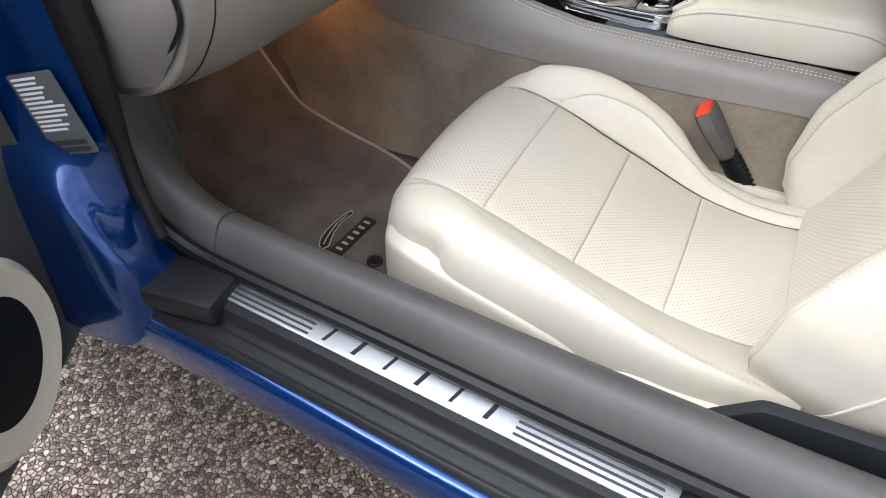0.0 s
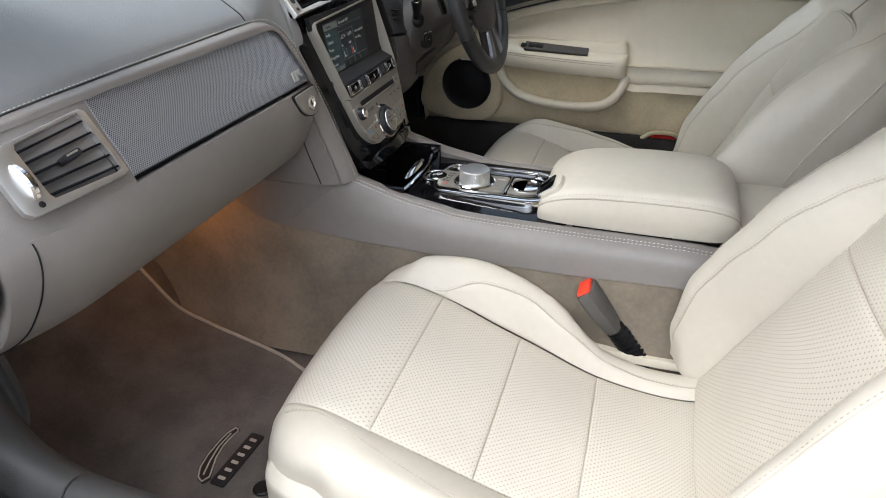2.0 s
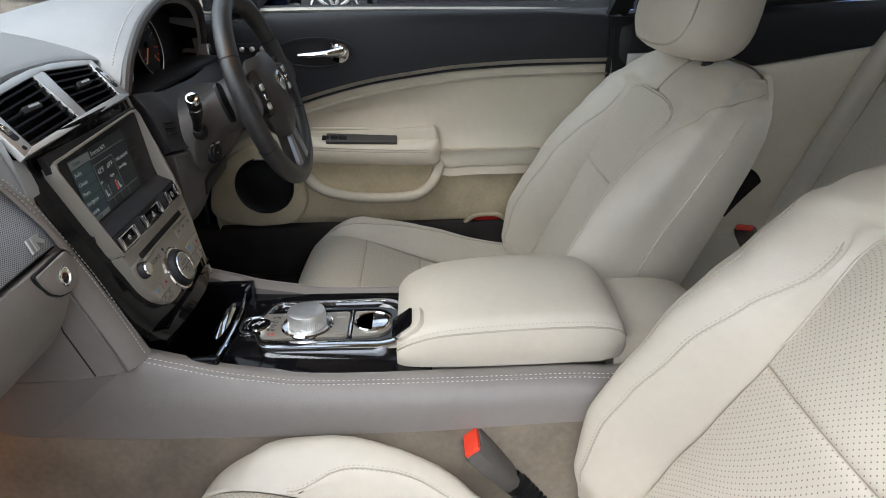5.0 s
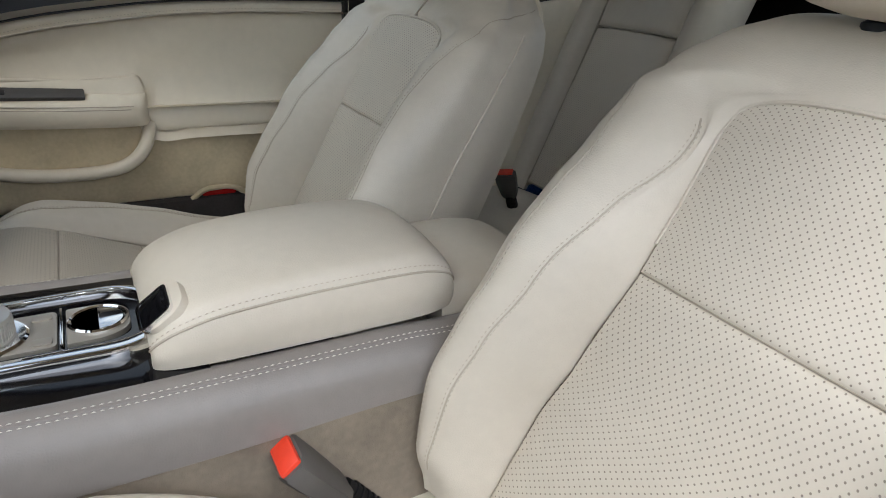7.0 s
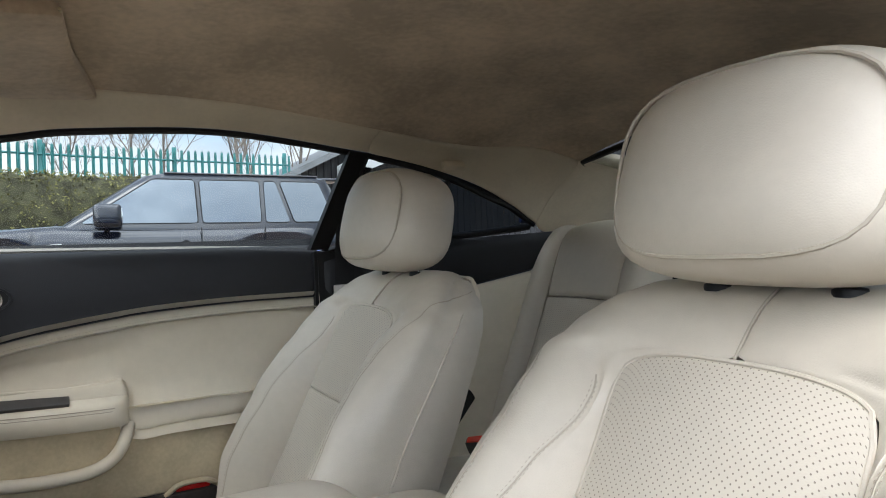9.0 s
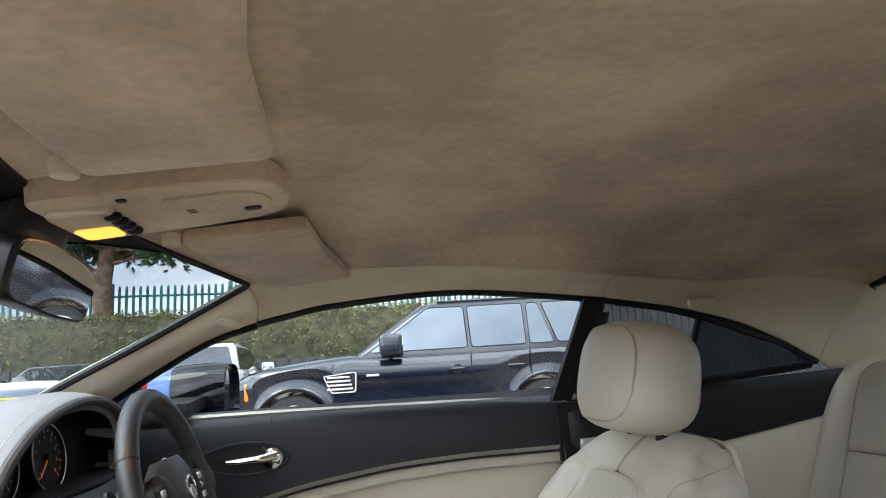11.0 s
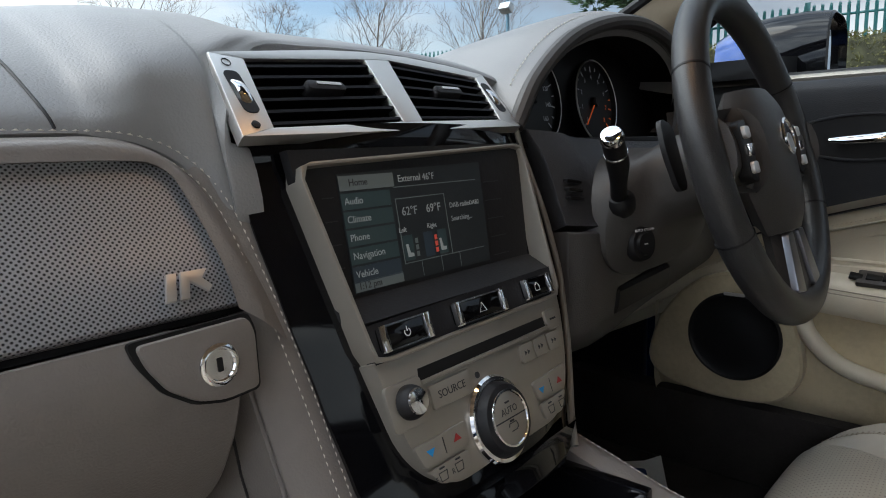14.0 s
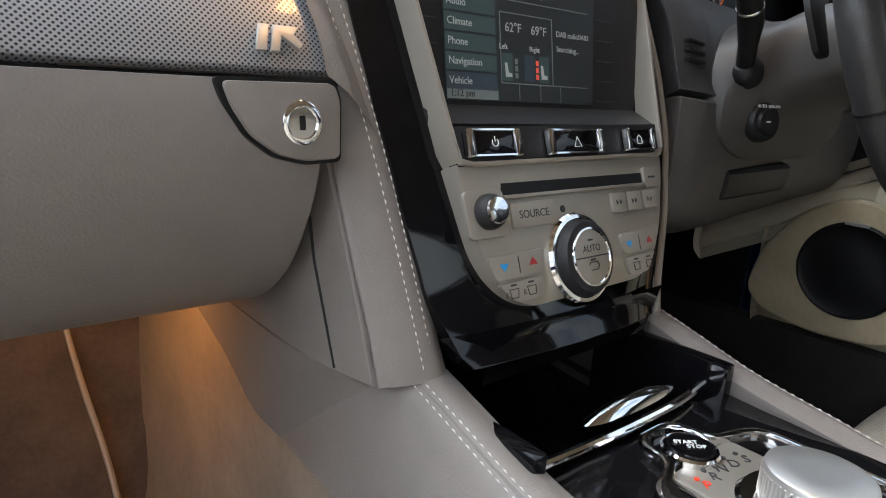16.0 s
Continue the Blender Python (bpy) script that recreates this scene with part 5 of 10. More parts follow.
def build_dash_passenger():
    # upper pad: from the stitched front edge and the centre vents forward to the windscreen
    rows = []
    for x, y0, z0 in ((-0.74, 0.80, 0.805), (-0.705, 0.775, 0.832), (-0.64, 0.762, 0.842), (-0.5, 0.76, 0.846), (-0.35, 0.76, 0.848), (-0.24, 0.7605, 0.850), (-0.05, 0.788, 0.914), (0.03, 0.790, 0.916), (0.10, 0.787, 0.912), (0.155, 0.780, 0.904), (0.18, 0.774, 0.896)):
        k = 1 + 0.25 * max(0, (abs(x) - 0.55) / 0.2)
        zp = 0.952 if x > -0.6 else z0 + 0.103 / k
        d = zp - z0
        rows.append([(x, y0, z0), (x, y0 + 0.012, z0 + d * 0.16), (x, y0 + 0.06, z0 + d * 0.48), (x, y0 + 0.15, z0 + d * 0.85), (x, y0 + 0.27, zp), (x * 0.97, y0 + 0.36, zp - 0.011 / k), (x * 0.93, y0 + 0.44, zp - 0.033 / k)])
    side = [[(-0.217, 0.7592, 0.8480), (-0.215, 0.764, 0.862), (-0.213, 0.790, 0.890), (-0.212, 0.890, 0.935)],
            [(-0.195, 0.7560, 0.8425), (-0.196, 0.758, 0.868), (-0.193, 0.780, 0.897), (-0.191, 0.880, 0.938)],
            [(-0.177, 0.7505, 0.8310), (-0.181, 0.756, 0.868), (-0.176, 0.778, 0.900), (-0.174, 0.874, 0.940)],
            [(-0.164, 0.7430, 0.8130), (-0.170, 0.751, 0.858), (-0.164, 0.776, 0.901), (-0.164, 0.874, 0.941)],
            [(-0.153, 0.7340, 0.7880), (-0.156, 0.744, 0.846), (-0.151, 0.776, 0.902), (-0.149, 0.875, 0.942)],
            [(-0.1525, 0.740, 0.853), (-0.149, 0.762, 0.880), (-0.143, 0.786, 0.908), (-0.135, 0.876, 0.943)],
            [(-0.105, 0.781, 0.906), (-0.105, 0.786, 0.912), (-0.105, 0.802, 0.922), (-0.105, 0.88, 0.944)]]
    rows[6:6] = [r + [(r[3][0], 1.03, 0.952), (r[3][0] * 0.97, 1.12, 0.941), (r[3][0] * 0.93, 1.20, 0.919)] for r in side]
    top = surf(rows)
    part("top_pad", pad(top, 30, 80, roll=0.003, drop=0.002, thick=0.015, flip=True), M_dashtop, dash, "grey leather upper pad")
    part("pad_seam", tube([top(0.03 + 0.80 * k / 40, (5.05 - 0.5 * (k / 40) ** 1.3) / (len(rows) - 1)) + V((0, 0, 0.0003)) for k in range(41)], 0.0010, 6), M_black, dash)
    # padded lip under the stitching, then the woven trim, then the glovebox
    def face(x, k):
        """k from 0 at the stitching to 1 under the glovebox."""
        e = max(0.0, (abs(x) - 0.60) / 0.13)
        prof = [V((0, 0.757, 0.846)), V((0, 0.745, 0.838)), V((0, 0.742, 0.830)), V((0, 0.728, 0.80)), V((0, 0.714, 0.775)), V((0, 0.704, 0.750)), V((0, 0.698, 0.728)), V((0, 0.702, 0.70)), V((0, 0.716, 0.668)), V((0, 0.742, 0.632)), V((0, 0.785, 0.603)), V((0, 0.845, 0.588)), V((0, 0.93, 0.592)), V((0, 1.05, 0.61))]
        p = crom(prof, k)
        return V((x, p.y + 0.03 * e * e, p.z + (0.0 if k > 0.4 else -0.008 * e)))


    def carbon(u, v):
        x = -0.560 + 0.392 * u
        k = 0.103 + 0.270 * v
        if u > 0.84:
            f = (u - 0.84) / 0.16
            k += (0.373 - k) * (1 - math.sqrt(max(0.0, 1 - f * f))) * 0.7
        p = face(x, k)
        return p + V((0, 0.004, 0))

    wv = pad(carbon, 40, 14, roll=0.002, drop=0.003, thick=0.012, su=0.392, sv=0.09, flip=True)
    lay = wv.loops.layers.uv.active
    for fc in wv.faces:
        for lp in fc.loops:
            lp[lay].uv = (lp.vert.co.x, lp.vert.co.z * 1.14)
    part("woven_trim", wv, M_carbon, dash, "dark woven metal trim panel")
    part("trim_frame", pad(lambda u, v: face(-0.735 + 0.172 * u, 0.10 + 0.29 * v), 10, 10, drop=0, thick=0.01, flip=True), M_taupe, dash)
    part("trim_fill", pad(lambda u, v: face(-0.30 + 0.145 * u, 0.10 + 0.28 * v) + V((0, 0.010, 0)), 10, 10, drop=0, thick=0.01, flip=True), M_taupe, dash)
    part("shadow_gap", pad(lambda u, v: face(-0.60 + 0.44 * u, 0.365 + 0.03 * v) + V((0, 0.014, 0)), 20, 3, drop=0, thick=0.004, flip=True), M_black, dash)
    part("glovebox_lid", pad(lambda u, v: face(-0.722 + 0.544 * u, 0.386 + 0.614 * v), 40, 30, roll=0.003, drop=0.004, thick=0.012, su=0.56, sv=0.5, flip=True), M_taupe, dash, "taupe leather glovebox lid")
    # lock escutcheon: quarter-round plate with a chrome lock
    pl = Plane((-0.196, 0.6985, 0.7275), (1, 0.03, 0), (0, 0.10, 1))
    esc = [(-0.040, 0.020), (-0.036, 0.008), (-0.027, -0.006), (-0.013, -0.016), (0.003, -0.020), (0.024, -0.019), (0.0255, 0.012), (0.022, 0.021)]
    part("latch_gap", prism(round_poly([(x * 1.09, y * 1.1) for x, y in esc], 0.004), pl, -0.002, 0.0012), M_black, dash)
    lt = part("latch_plate", prism(round_poly(esc, 0.004), pl, -0.002, 0.0045, 0.002), M_taupe, dash, "taupe latch plate")
    c = pl.at(0.001, 0.0, 0.0042)
    part("lock_ring", lathe(c, pl.n, [(0.0115, 0), (0.0115, 0.0015), (0.0100, 0.0025), (0.0085, 0.0025), (0.0080, 0.0012), (0.001, 0.0012)], 32), M_chrome, lt, "chrome lock")
    part("keyhole", prism(rrect(0.001, 0.0, 0.0032, 0.0075, 0.0006, 2), pl, 0.0052, 0.0058), M_black, lt)
    # badge as a plain shape
    pb = Plane(face(-0.198, 0.325) + V((0, 0.0005, 0)), (1, 0, 0), (0, 0.48, 0.88))
    part("badge", join(prism([(-0.0158, -0.0079), (-0.0101, -0.0079), (-0.0058, 0.0072), (-0.0115, 0.0072)], pb, 0, 0.0022, 0.0004), prism([(-0.0079, -0.0079), (-0.0029, -0.0079), (0.0000, 0.0014), (0.0086, -0.0058), (0.0115, -0.0029), (0.0072, 0.0022), (0.0115, 0.0072), (-0.0036, 0.0072)], pb, 0, 0.0022, 0.0004)), M_satin, dash, "small silver badge")
    # twin stitching along the pad's edge, turning down beside the centre stack
    edge = [(-0.70, 0.772, 0.832), (-0.64, 0.762, 0.842), (-0.5, 0.76, 0.8465), (-0.35, 0.76, 0.8485), (-0.245, 0.7595, 0.849), (-0.200, 0.758, 0.846), (-0.173, 0.752, 0.832), (-0.156, 0.741, 0.805), (-0.147, 0.722, 0.76), (-0.138, 0.70, 0.70), (-0.128, 0.68, 0.63), (-0.1205, 0.668, 0.580)]
    for o in ((0, 0, 0), (0.0, -0.004, -0.0075)):
        turn = {5: V((-0.003, -0.004, -0.008)), 6: V((-0.007, -0.003, -0.005))}
        ln = [V(p) + V((0, -0.004, 0.0025)) + (V() if not o[2] else V(o) if i < 5 else turn.get(i, V((-0.0085, -0.001, -0.001)))) for i, p in enumerate(edge)]
        part("stitching", stitches(curve_of(ln, 160), 0.0054, 0.0038, 0.0006, 0.0010, (0, -0.6, 0.7)), M_thread, dash, "pale thread stitching", kind="stuff")
    # rounded corner band between the stitching and the trim
    outer = [(-0.735, 0.796, 0.805), (-0.70, 0.773, 0.8305), (-0.64, 0.7612, 0.8408), (-0.5, 0.7590, 0.8450), (-0.35, 0.7590, 0.8472), (-0.27, 0.7590, 0.8484), (-0.245, 0.7590, 0.8486), (-0.220, 0.7585, 0.8485), (-0.198, 0.7565, 0.844), (-0.179, 0.751, 0.832), (-0.166, 0.744, 0.814), (-0.158, 0.737, 0.796), (-0.151, 0.728, 0.775), (-0.146, 0.717, 0.75), (-0.142, 0.707, 0.725)]
    inner = [tuple(face(x, k) + V((0, -0.0015, 0))) for x, k in ((-0.735, 0.10), (-0.70, 0.10), (-0.64, 0.10), (-0.5, 0.10), (-0.36, 0.10), (-0.285, 0.10), (-0.258, 0.100), (-0.234, 0.103), (-0.213, 0.112), (-0.198, 0.135), (-0.188, 0.17), (-0.182, 0.215), (-0.178, 0.265), (-0.176, 0.32), (-0.175, 0.375))]
    middle = [tuple(V(a).lerp(V(b), 0.5) + V((-0.002, -0.004, 0.003))) for a, b in zip(outer, inner)]
    part("corner_band", pad(surf([outer, middle, inner]), 110, 10, drop=0, thick=0), M_taupe, dash)
    # upright leather strip beside the centre stack
    st = [[(-0.176, 0.7555, 0.845), (-0.168, 0.750, 0.847), (-0.160, 0.748, 0.849), (-0.151, 0.754, 0.850)],
          [(-0.1820, 0.752, 0.815), (-0.1680, 0.744, 0.820), (-0.1560, 0.743, 0.823), (-0.1450, 0.752, 0.823)],
          [(-0.1740, 0.742, 0.79), (-0.1600, 0.736, 0.796), (-0.1490, 0.734, 0.80), (-0.1400, 0.737, 0.80)],
          [(-0.1680, 0.722, 0.73), (-0.1540, 0.713, 0.735), (-0.1410, 0.711, 0.735), (-0.1320, 0.716, 0.735)],
          [(-0.1620, 0.70, 0.66), (-0.1440, 0.690, 0.66), (-0.1270, 0.688, 0.66), (-0.1170, 0.695, 0.66)],
          [(-0.1560, 0.682, 0.60), (-0.1380, 0.670, 0.60), (-0.1210, 0.667, 0.60), (-0.1100, 0.675, 0.60)],
          [(-0.1540, 0.675, 0.572), (-0.1360, 0.664, 0.574), (-0.1180, 0.660, 0.575), (-0.1060, 0.668, 0.575)]]
    part("stack_strip", pad(surf(st), 14, 24, roll=0.002, drop=0.002, thick=0.01, su=0.06, sv=0.3, flip=True), M_taupe, dash, "taupe leather strip")
    part("stack_strip", mirror_x(pad(surf([[(x * 0.92, y, z) for x, y, z in r] for r in st]), 14, 24, roll=0.002, drop=0.002, thick=0.01, su=0.06, sv=0.3, flip=True)), M_taupe, dash, "taupe leather strip")
    # side cheek between the strip and the footwell
    ck = [[(-0.168, 0.722, 0.72), (-0.176, 0.78, 0.72), (-0.186, 0.9, 0.72), (-0.19, 1.1, 0.72)],
          [(-0.161, 0.697, 0.64), (-0.171, 0.77, 0.64), (-0.18, 0.9, 0.64), (-0.185, 1.1, 0.64)],
          [(-0.155, 0.679, 0.572), (-0.166, 0.74, 0.572), (-0.168, 0.84, 0.572), (-0.17, 1.1, 0.572)]]
    part("cheek", pad(surf(ck), 14, 10, roll=0.002, drop=0.002, thick=0.01), M_taupe, dash)
    part("cheek_seam", tube([(-0.1705, 0.738, 0.70), (-0.1665, 0.731, 0.64), (-0.162, 0.712, 0.574)], 0.001, 6), M_black, dash)
    # end cap towards the door
    rows = [[(-0.738, 0.79, 0.80), (-0.750, 0.86, 0.80), (-0.757, 0.98, 0.83), (-0.755, 1.06, 0.86)],
            [(-0.728, 0.735, 0.74), (-0.748, 0.79, 0.735), (-0.758, 0.93, 0.735), (-0.755, 1.05, 0.735)],
            [(-0.723, 0.742, 0.685), (-0.742, 0.79, 0.678), (-0.752, 0.92, 0.67), (-0.75, 1.05, 0.67)],
            [(-0.719, 0.80, 0.612), (-0.733, 0.85, 0.606), (-0.743, 0.95, 0.60), (-0.745, 1.05, 0.60)]]
    part("end_cap", pad(surf(rows), 12, 14, roll=0.006, drop=0.006, thick=0.012), M_taupe, dash)
    part("end_gap", tube(curve_of([(-0.728, 0.7275, 0.732), (-0.725, 0.731, 0.706), (-0.724, 0.753, 0.676), (-0.723, 0.786, 0.647)], 30), 0.0026, 6), M_black, dash)
    part("lid_seam", tube([face(-0.690 - 0.018 * (k / 24) ** 2, 0.40 + 0.38 * k / 24) + V((0, -0.0006, 0)) for k in range(25)], 0.0009, 6), M_black, dash)
    part("under_panel", box(-0.74, -0.17, 0.93, 1.30, 0.597, 0.607, 0.004), M_taupe, dash)


build_dash_passenger()


def build_vent(name, corners, slats, parent_label, split=False):
    """An air outlet: frame, dark box, slats and a slider, on a flat quad tl, tr, br, bl."""
    tl, tr, br, bl = [V(c) for c in corners]
    th = thing(name, parent_label, "air vent", (tl + tr + br + bl) / 4)
    n = (tr - tl).cross(bl - tl).normalized()
    if n.y > 0:
        n = -n

    def at(u, v, h=0.0):
        return (tl.lerp(tr, u)).lerp(bl.lerp(br, u), v) + n * h

    bm = bmesh.new()
    outer = [at(u, v, 0.0) for u, v in ((-0.01, -0.02), (1.01, -0.02), (1.01, 1.02), (-0.01, 1.02))]
    back = [p - n * 0.02 for p in outer]
    vs = [bm.verts.new(p) for p in outer + back]
    for i in range(4):
        bm.faces.new((vs[i], vs[(i + 1) % 4], vs[4 + (i + 1) % 4], vs[4 + i]))
    bm.faces.new(vs[4:])
    bmesh.ops.recalc_face_normals(bm, faces=bm.faces)
    part("duct", bm, M_black, th)
    for k in range(slats):
        v = (k + 0.5) / slats
        a, b = at(0.0, v, -0.004), at(1.0, v, -0.004)
        up = (at(0.5, 0, 0) - at(0.5, 1, 0)).normalized()
        bm = loft([[p + n * 0.006 + up * 0.0002, p - n * 0.006 + up * 0.0035, p - n * 0.006 + up * 0.0015, p + n * 0.006 - up * 0.0016] for p in (a, b)])
        part("slat", bm, M_slat, th, smooth=False)
    c = at(0.5, 0.5 if slats % 2 else 0.5 + 0.5 / slats, 0.004)
    pl = Plane(c, tr - tl, tl - bl)
    if pl.n.dot(n) < 0:
        pl.n = -pl.n
    part("slider", prism(rrect(0, 0, 0.022, 0.0075, 0.003), pl, -0.006, 0.006, 0.002), M_step, th, "black slider")
    part("slider_inlay", prism(rrect(0, 0.0012, 0.014, 0.002, 0.0008), pl, 0.006, 0.0066), M_satin, th)
    return th, at, n


sv, sv_at, sv_n = build_vent("side_air_vent", [(-0.660, 0.737, 0.820), (-0.581, 0.740, 0.825), (-0.580, 0.703, 0.769), (-0.663, 0.7055, 0.773)], 5, "black slatted air vent in a satin metal frame")


def build_side_vent_frame():
    pl = Plane(sv_at(0.5, 0.5, 0.0), V((0.07, 0, 0)), V((0, 0.036, 0.054)))
    if pl.n.y > 0:
        pl.n = -pl.n
    outer = resample(round_poly([(-0.070, 0.032), (0.050, 0.039), (0.048, -0.038), (-0.075, -0.034)], [0.014, 0.006, 0.006, 0.012]), 48)
    inner = resample(round_poly([(-0.040, 0.0290), (0.0405, 0.0345), (0.0415, -0.0325), (-0.042, -0.0270)], 0.004), 48)
    part("frame", ringplate(outer, inner, pl, -0.004, 0.003, 0.001), M_satin, sv, "satin metal frame")
    part("thumbwheel", lathe(pl.at(-0.053, -0.003, -0.012) - pl.a * 0.004, pl.a, [(0.022, 0), (0.0235, 0.002), (0.0235, 0.006), (0.022, 0.008)], 36), M_chrome, sv, "chrome thumbwheel")
    part("button", lathe(pl.at(-0.055, -0.027, 0.002), pl.n, [(0.003, 0), (0.003, 0.002), (0.001, 0.0025)], 14), M_black, sv)


build_side_vent_frame()

# ---------------------------------------------------------------- centre console
console = thing("centre_console", "taupe leather centre console with black lacquer and chrome top", "centre console", (0, 0.35, 0.25))
CX = -0.006


def build_console():
    # leather sides: padded upper band with a rounded stitched shoulder
    top = [(-0.10, 0.525), (0.06, 0.527), (0.12, 0.530), (0.30, 0.530), (0.46, 0.533), (0.52, 0.541), (0.58, 0.552), (0.63, 0.567), (0.672, 0.580)]
    low = [(-0.10, 0.470), (0.06, 0.468), (0.16, 0.467), (0.30, 0.462), (0.50, 0.463), (0.66, 0.467), (0.80, 0.477), (0.86, 0.498), (0.90, 0.56)]
    for s in (-1, 1):
        rows = []
        for (y, z), (y2, z2) in zip(top, low):
            rows.append([(s * 0.104, y, z - 0.004), (s * 0.120, y, z + 0.001), (s * 0.134, y, z - 0.005), (s * 0.146, y * 0.75 + y2 * 0.25, z * 0.75 + z2 * 0.25), (s * 0.153, (y + y2) / 2, (z + z2) / 2), (s * 0.156, y2, z2)])
        f = surf(rows)
        side = part("side_panel", pad(f, 18, 30, roll=0.003, drop=0.003, thick=0.012, flip=s < 0), M_taupe, console, "taupe leather side panel")
        for u in (0.33, 0.40):
            part("stitching", stitches([f(u, k / 120) for k in range(121)], 0.0065, 0.0046, 0.0006, 0.0008, (0, 0, 1)), M_thread, side, kind="stuff")
        part("shoulder_seam", tube([f(0.365, k / 60) for k in range(61)], 0.0010, 6), M_taupe, side)
        # wedge carrying the shoulder up to the dashboard
        rows = [[(s * 0.135, 0.672, 0.579), (s * 0.156, 0.70, 0.574), (s * 0.168, 0.76, 0.572), (s * 0.168, 0.84, 0.572), (s * 0.17, 0.95, 0.575)],
                [(s * 0.150, 0.72, 0.54), (s * 0.162, 0.77, 0.535), (s * 0.168, 0.82, 0.535), (s * 0.169, 0.88, 0.54), (s * 0.17, 0.97, 0.56)],
                [(s * 0.1565, 0.802, 0.478), (s * 0.160, 0.82, 0.482), (s * 0.163, 0.845, 0.492), (s * 0.166, 0.885, 0.52), (s * 0.17, 0.98, 0.56)]]
        part("front_panel", pad(surf(rows), 12, 10, roll=0.003, drop=0.002, thick=0.01, flip=s > 0), M_taupe, console)
        # carpeted tunnel below the leather; driver side uses the copy darkened for shade
        rows = []
        for y2, z2 in [(-0.25, 0.47)] + low[:-1] + [(0.95, 0.56), (1.2, 0.62), (1.48, 0.70)]:
            k = min(max((y2 - 0.6) / 0.9, 0), 1)
            rows.append([(s * 0.153, y2, z2 + 0.008), (s * (0.160 + 0.02 * k), y2, (z2 + 0.24) / 2 + 0.05), (s * (0.178 + 0.02 * k), y2, 0.30 + 0.25 * max(0, (y2 - 1.05)) * 1.2), (s * (0.215 + 0.02 * k), y2, 0.236 + 0.6 * max(0, (y2 - 1.05)))])
        part("tunnel_carpet", pad(surf(rows), 14, 40, drop=0, thick=0.01, flip=s < 0), M_tunnel if s < 0 else M_shadedcarpet, console, "tan suede carpet on the tunnel, driver side darkened for shade")
    # black lacquer deck
    part("deck", loft([[(CX - 0.112, y, z - 0.02), (CX - 0.112, y, z), (CX - 0.06, y, z + 0.004), (CX + 0.06, y, z + 0.004), (CX + 0.112, y, z), (CX + 0.112, y, z - 0.02)] for y, z in ((0.30, 0.528), (0.36, 0.530), (0.46, 0.532), (0.55, 0.534), (0.585, 0.536), (0.592, 0.53))]), M_piano, console, "black lacquer deck")
    for s in (-1, 1):
        part("tray_wall", box(CX + s * 0.106 - 0.006, CX + s * 0.106 + 0.006, 0.58, 0.70, 0.49, 0.562, 0.003), M_piano, console)
    part("tray_floor", box(CX - 0.11, CX + 0.11, 0.585, 0.75, 0.48, 0.49, 0.003), M_piano, console, "black tray in front of the selector")
    part("tray_lip", tube(curve_of([(CX - 0.095, 0.592, 0.544), (CX - 0.04, 0.587, 0.546), (CX + 0.04, 0.587, 0.546), (CX + 0.095, 0.595, 0.544)], 24), 0.0035, 10), M_chrome, console)
    bm = lathe((CX + 0.012, 0.603, 0.548), (0, 0, 1), [(0.001, 0.008), (0.4, 0.007), (0.8, 0.003), (1.0, 0.0)], 32)
    for v in bm.verts:
        v.co.x = CX + 0.012 + (v.co.x - CX - 0.012) * 0.052
        v.co.y = 0.603 + (v.co.y - 0.603) * 0.009
    part("tray_handle", bm, M_chrome, console, "chrome tray handle")
    # chrome surround of the selector: broad near rail, narrow far rail
    pl = Plane((CX, 0.455, 0.535), (0, -1, 0), (1, 0, 0))
    outer = resample(round_poly([(-0.084, -0.063), (0.095, -0.070), (0.122, -0.045), (0.122, 0.045), (0.095, 0.068), (-0.084, 0.065), (-0.097, 0.026), (-0.124, 0.022), (-0.124, -0.022), (-0.097, -0.026)], [0.014, 0.03, 0.03, 0.03, 0.03, 0.014, 0.006, 0.018, 0.018, 0.006]), 96)
    inner = resample(round_poly([(-0.080, -0.047), (0.090, -0.052), (0.115, -0.037), (0.115, 0.039), (0.090, 0.0615), (-0.080, 0.060), (-0.093, 0.0205), (-0.119, 0.0175), (-0.119, -0.0175), (-0.093, -0.0205)], [0.010, 0.026, 0.026, 0.026, 0.026, 0.010, 0.005, 0.014, 0.014, 0.005]), 96)
    part("selector_surround", ringplate(outer, inner, pl, -0.004, 0.011, 0.0025), M_chrome, console, "polished chrome surround")
    in2 = resample(round_poly([(-0.074, -0.036), (0.08, -0.038), (0.098, -0.028), (0.098, 0.032), (0.08, 0.046), (-0.074, 0.046), (-0.088, 0.014), (-0.112, 0.012), (-0.112, -0.012), (-0.088, -0.014)], [0.008, 0.02, 0.02, 0.02, 0.02, 0.008, 0.004, 0.01, 0.01, 0.004]), 96)
    part("surround_channel", ringplate(inner, in2, pl, -0.002, 0.004), M_piano, console)
    part("selector_plate", prism(rrect(-0.028, 0.002, 0.125, 0.070, 0.006), pl, 0.0, 0.006, 0.001), M_champ, console, "champagne metal selector plate")
    part("selector_plate", prism(round_poly([(0.042, -0.033), (0.078, -0.033), (0.098, -0.018), (0.098, 0.022), (0.078, 0.037), (0.042, 0.037)], [0.004, 0.02, 0.02, 0.02, 0.02, 0.004]), pl, 0.0, 0.006, 0.001), M_champ, console)
    part("plate_divider", prism(rrect(0.038, 0.002, 0.003, 0.072, 0.001), pl, 0.004, 0.008, 0.0005), M_chrome, console)
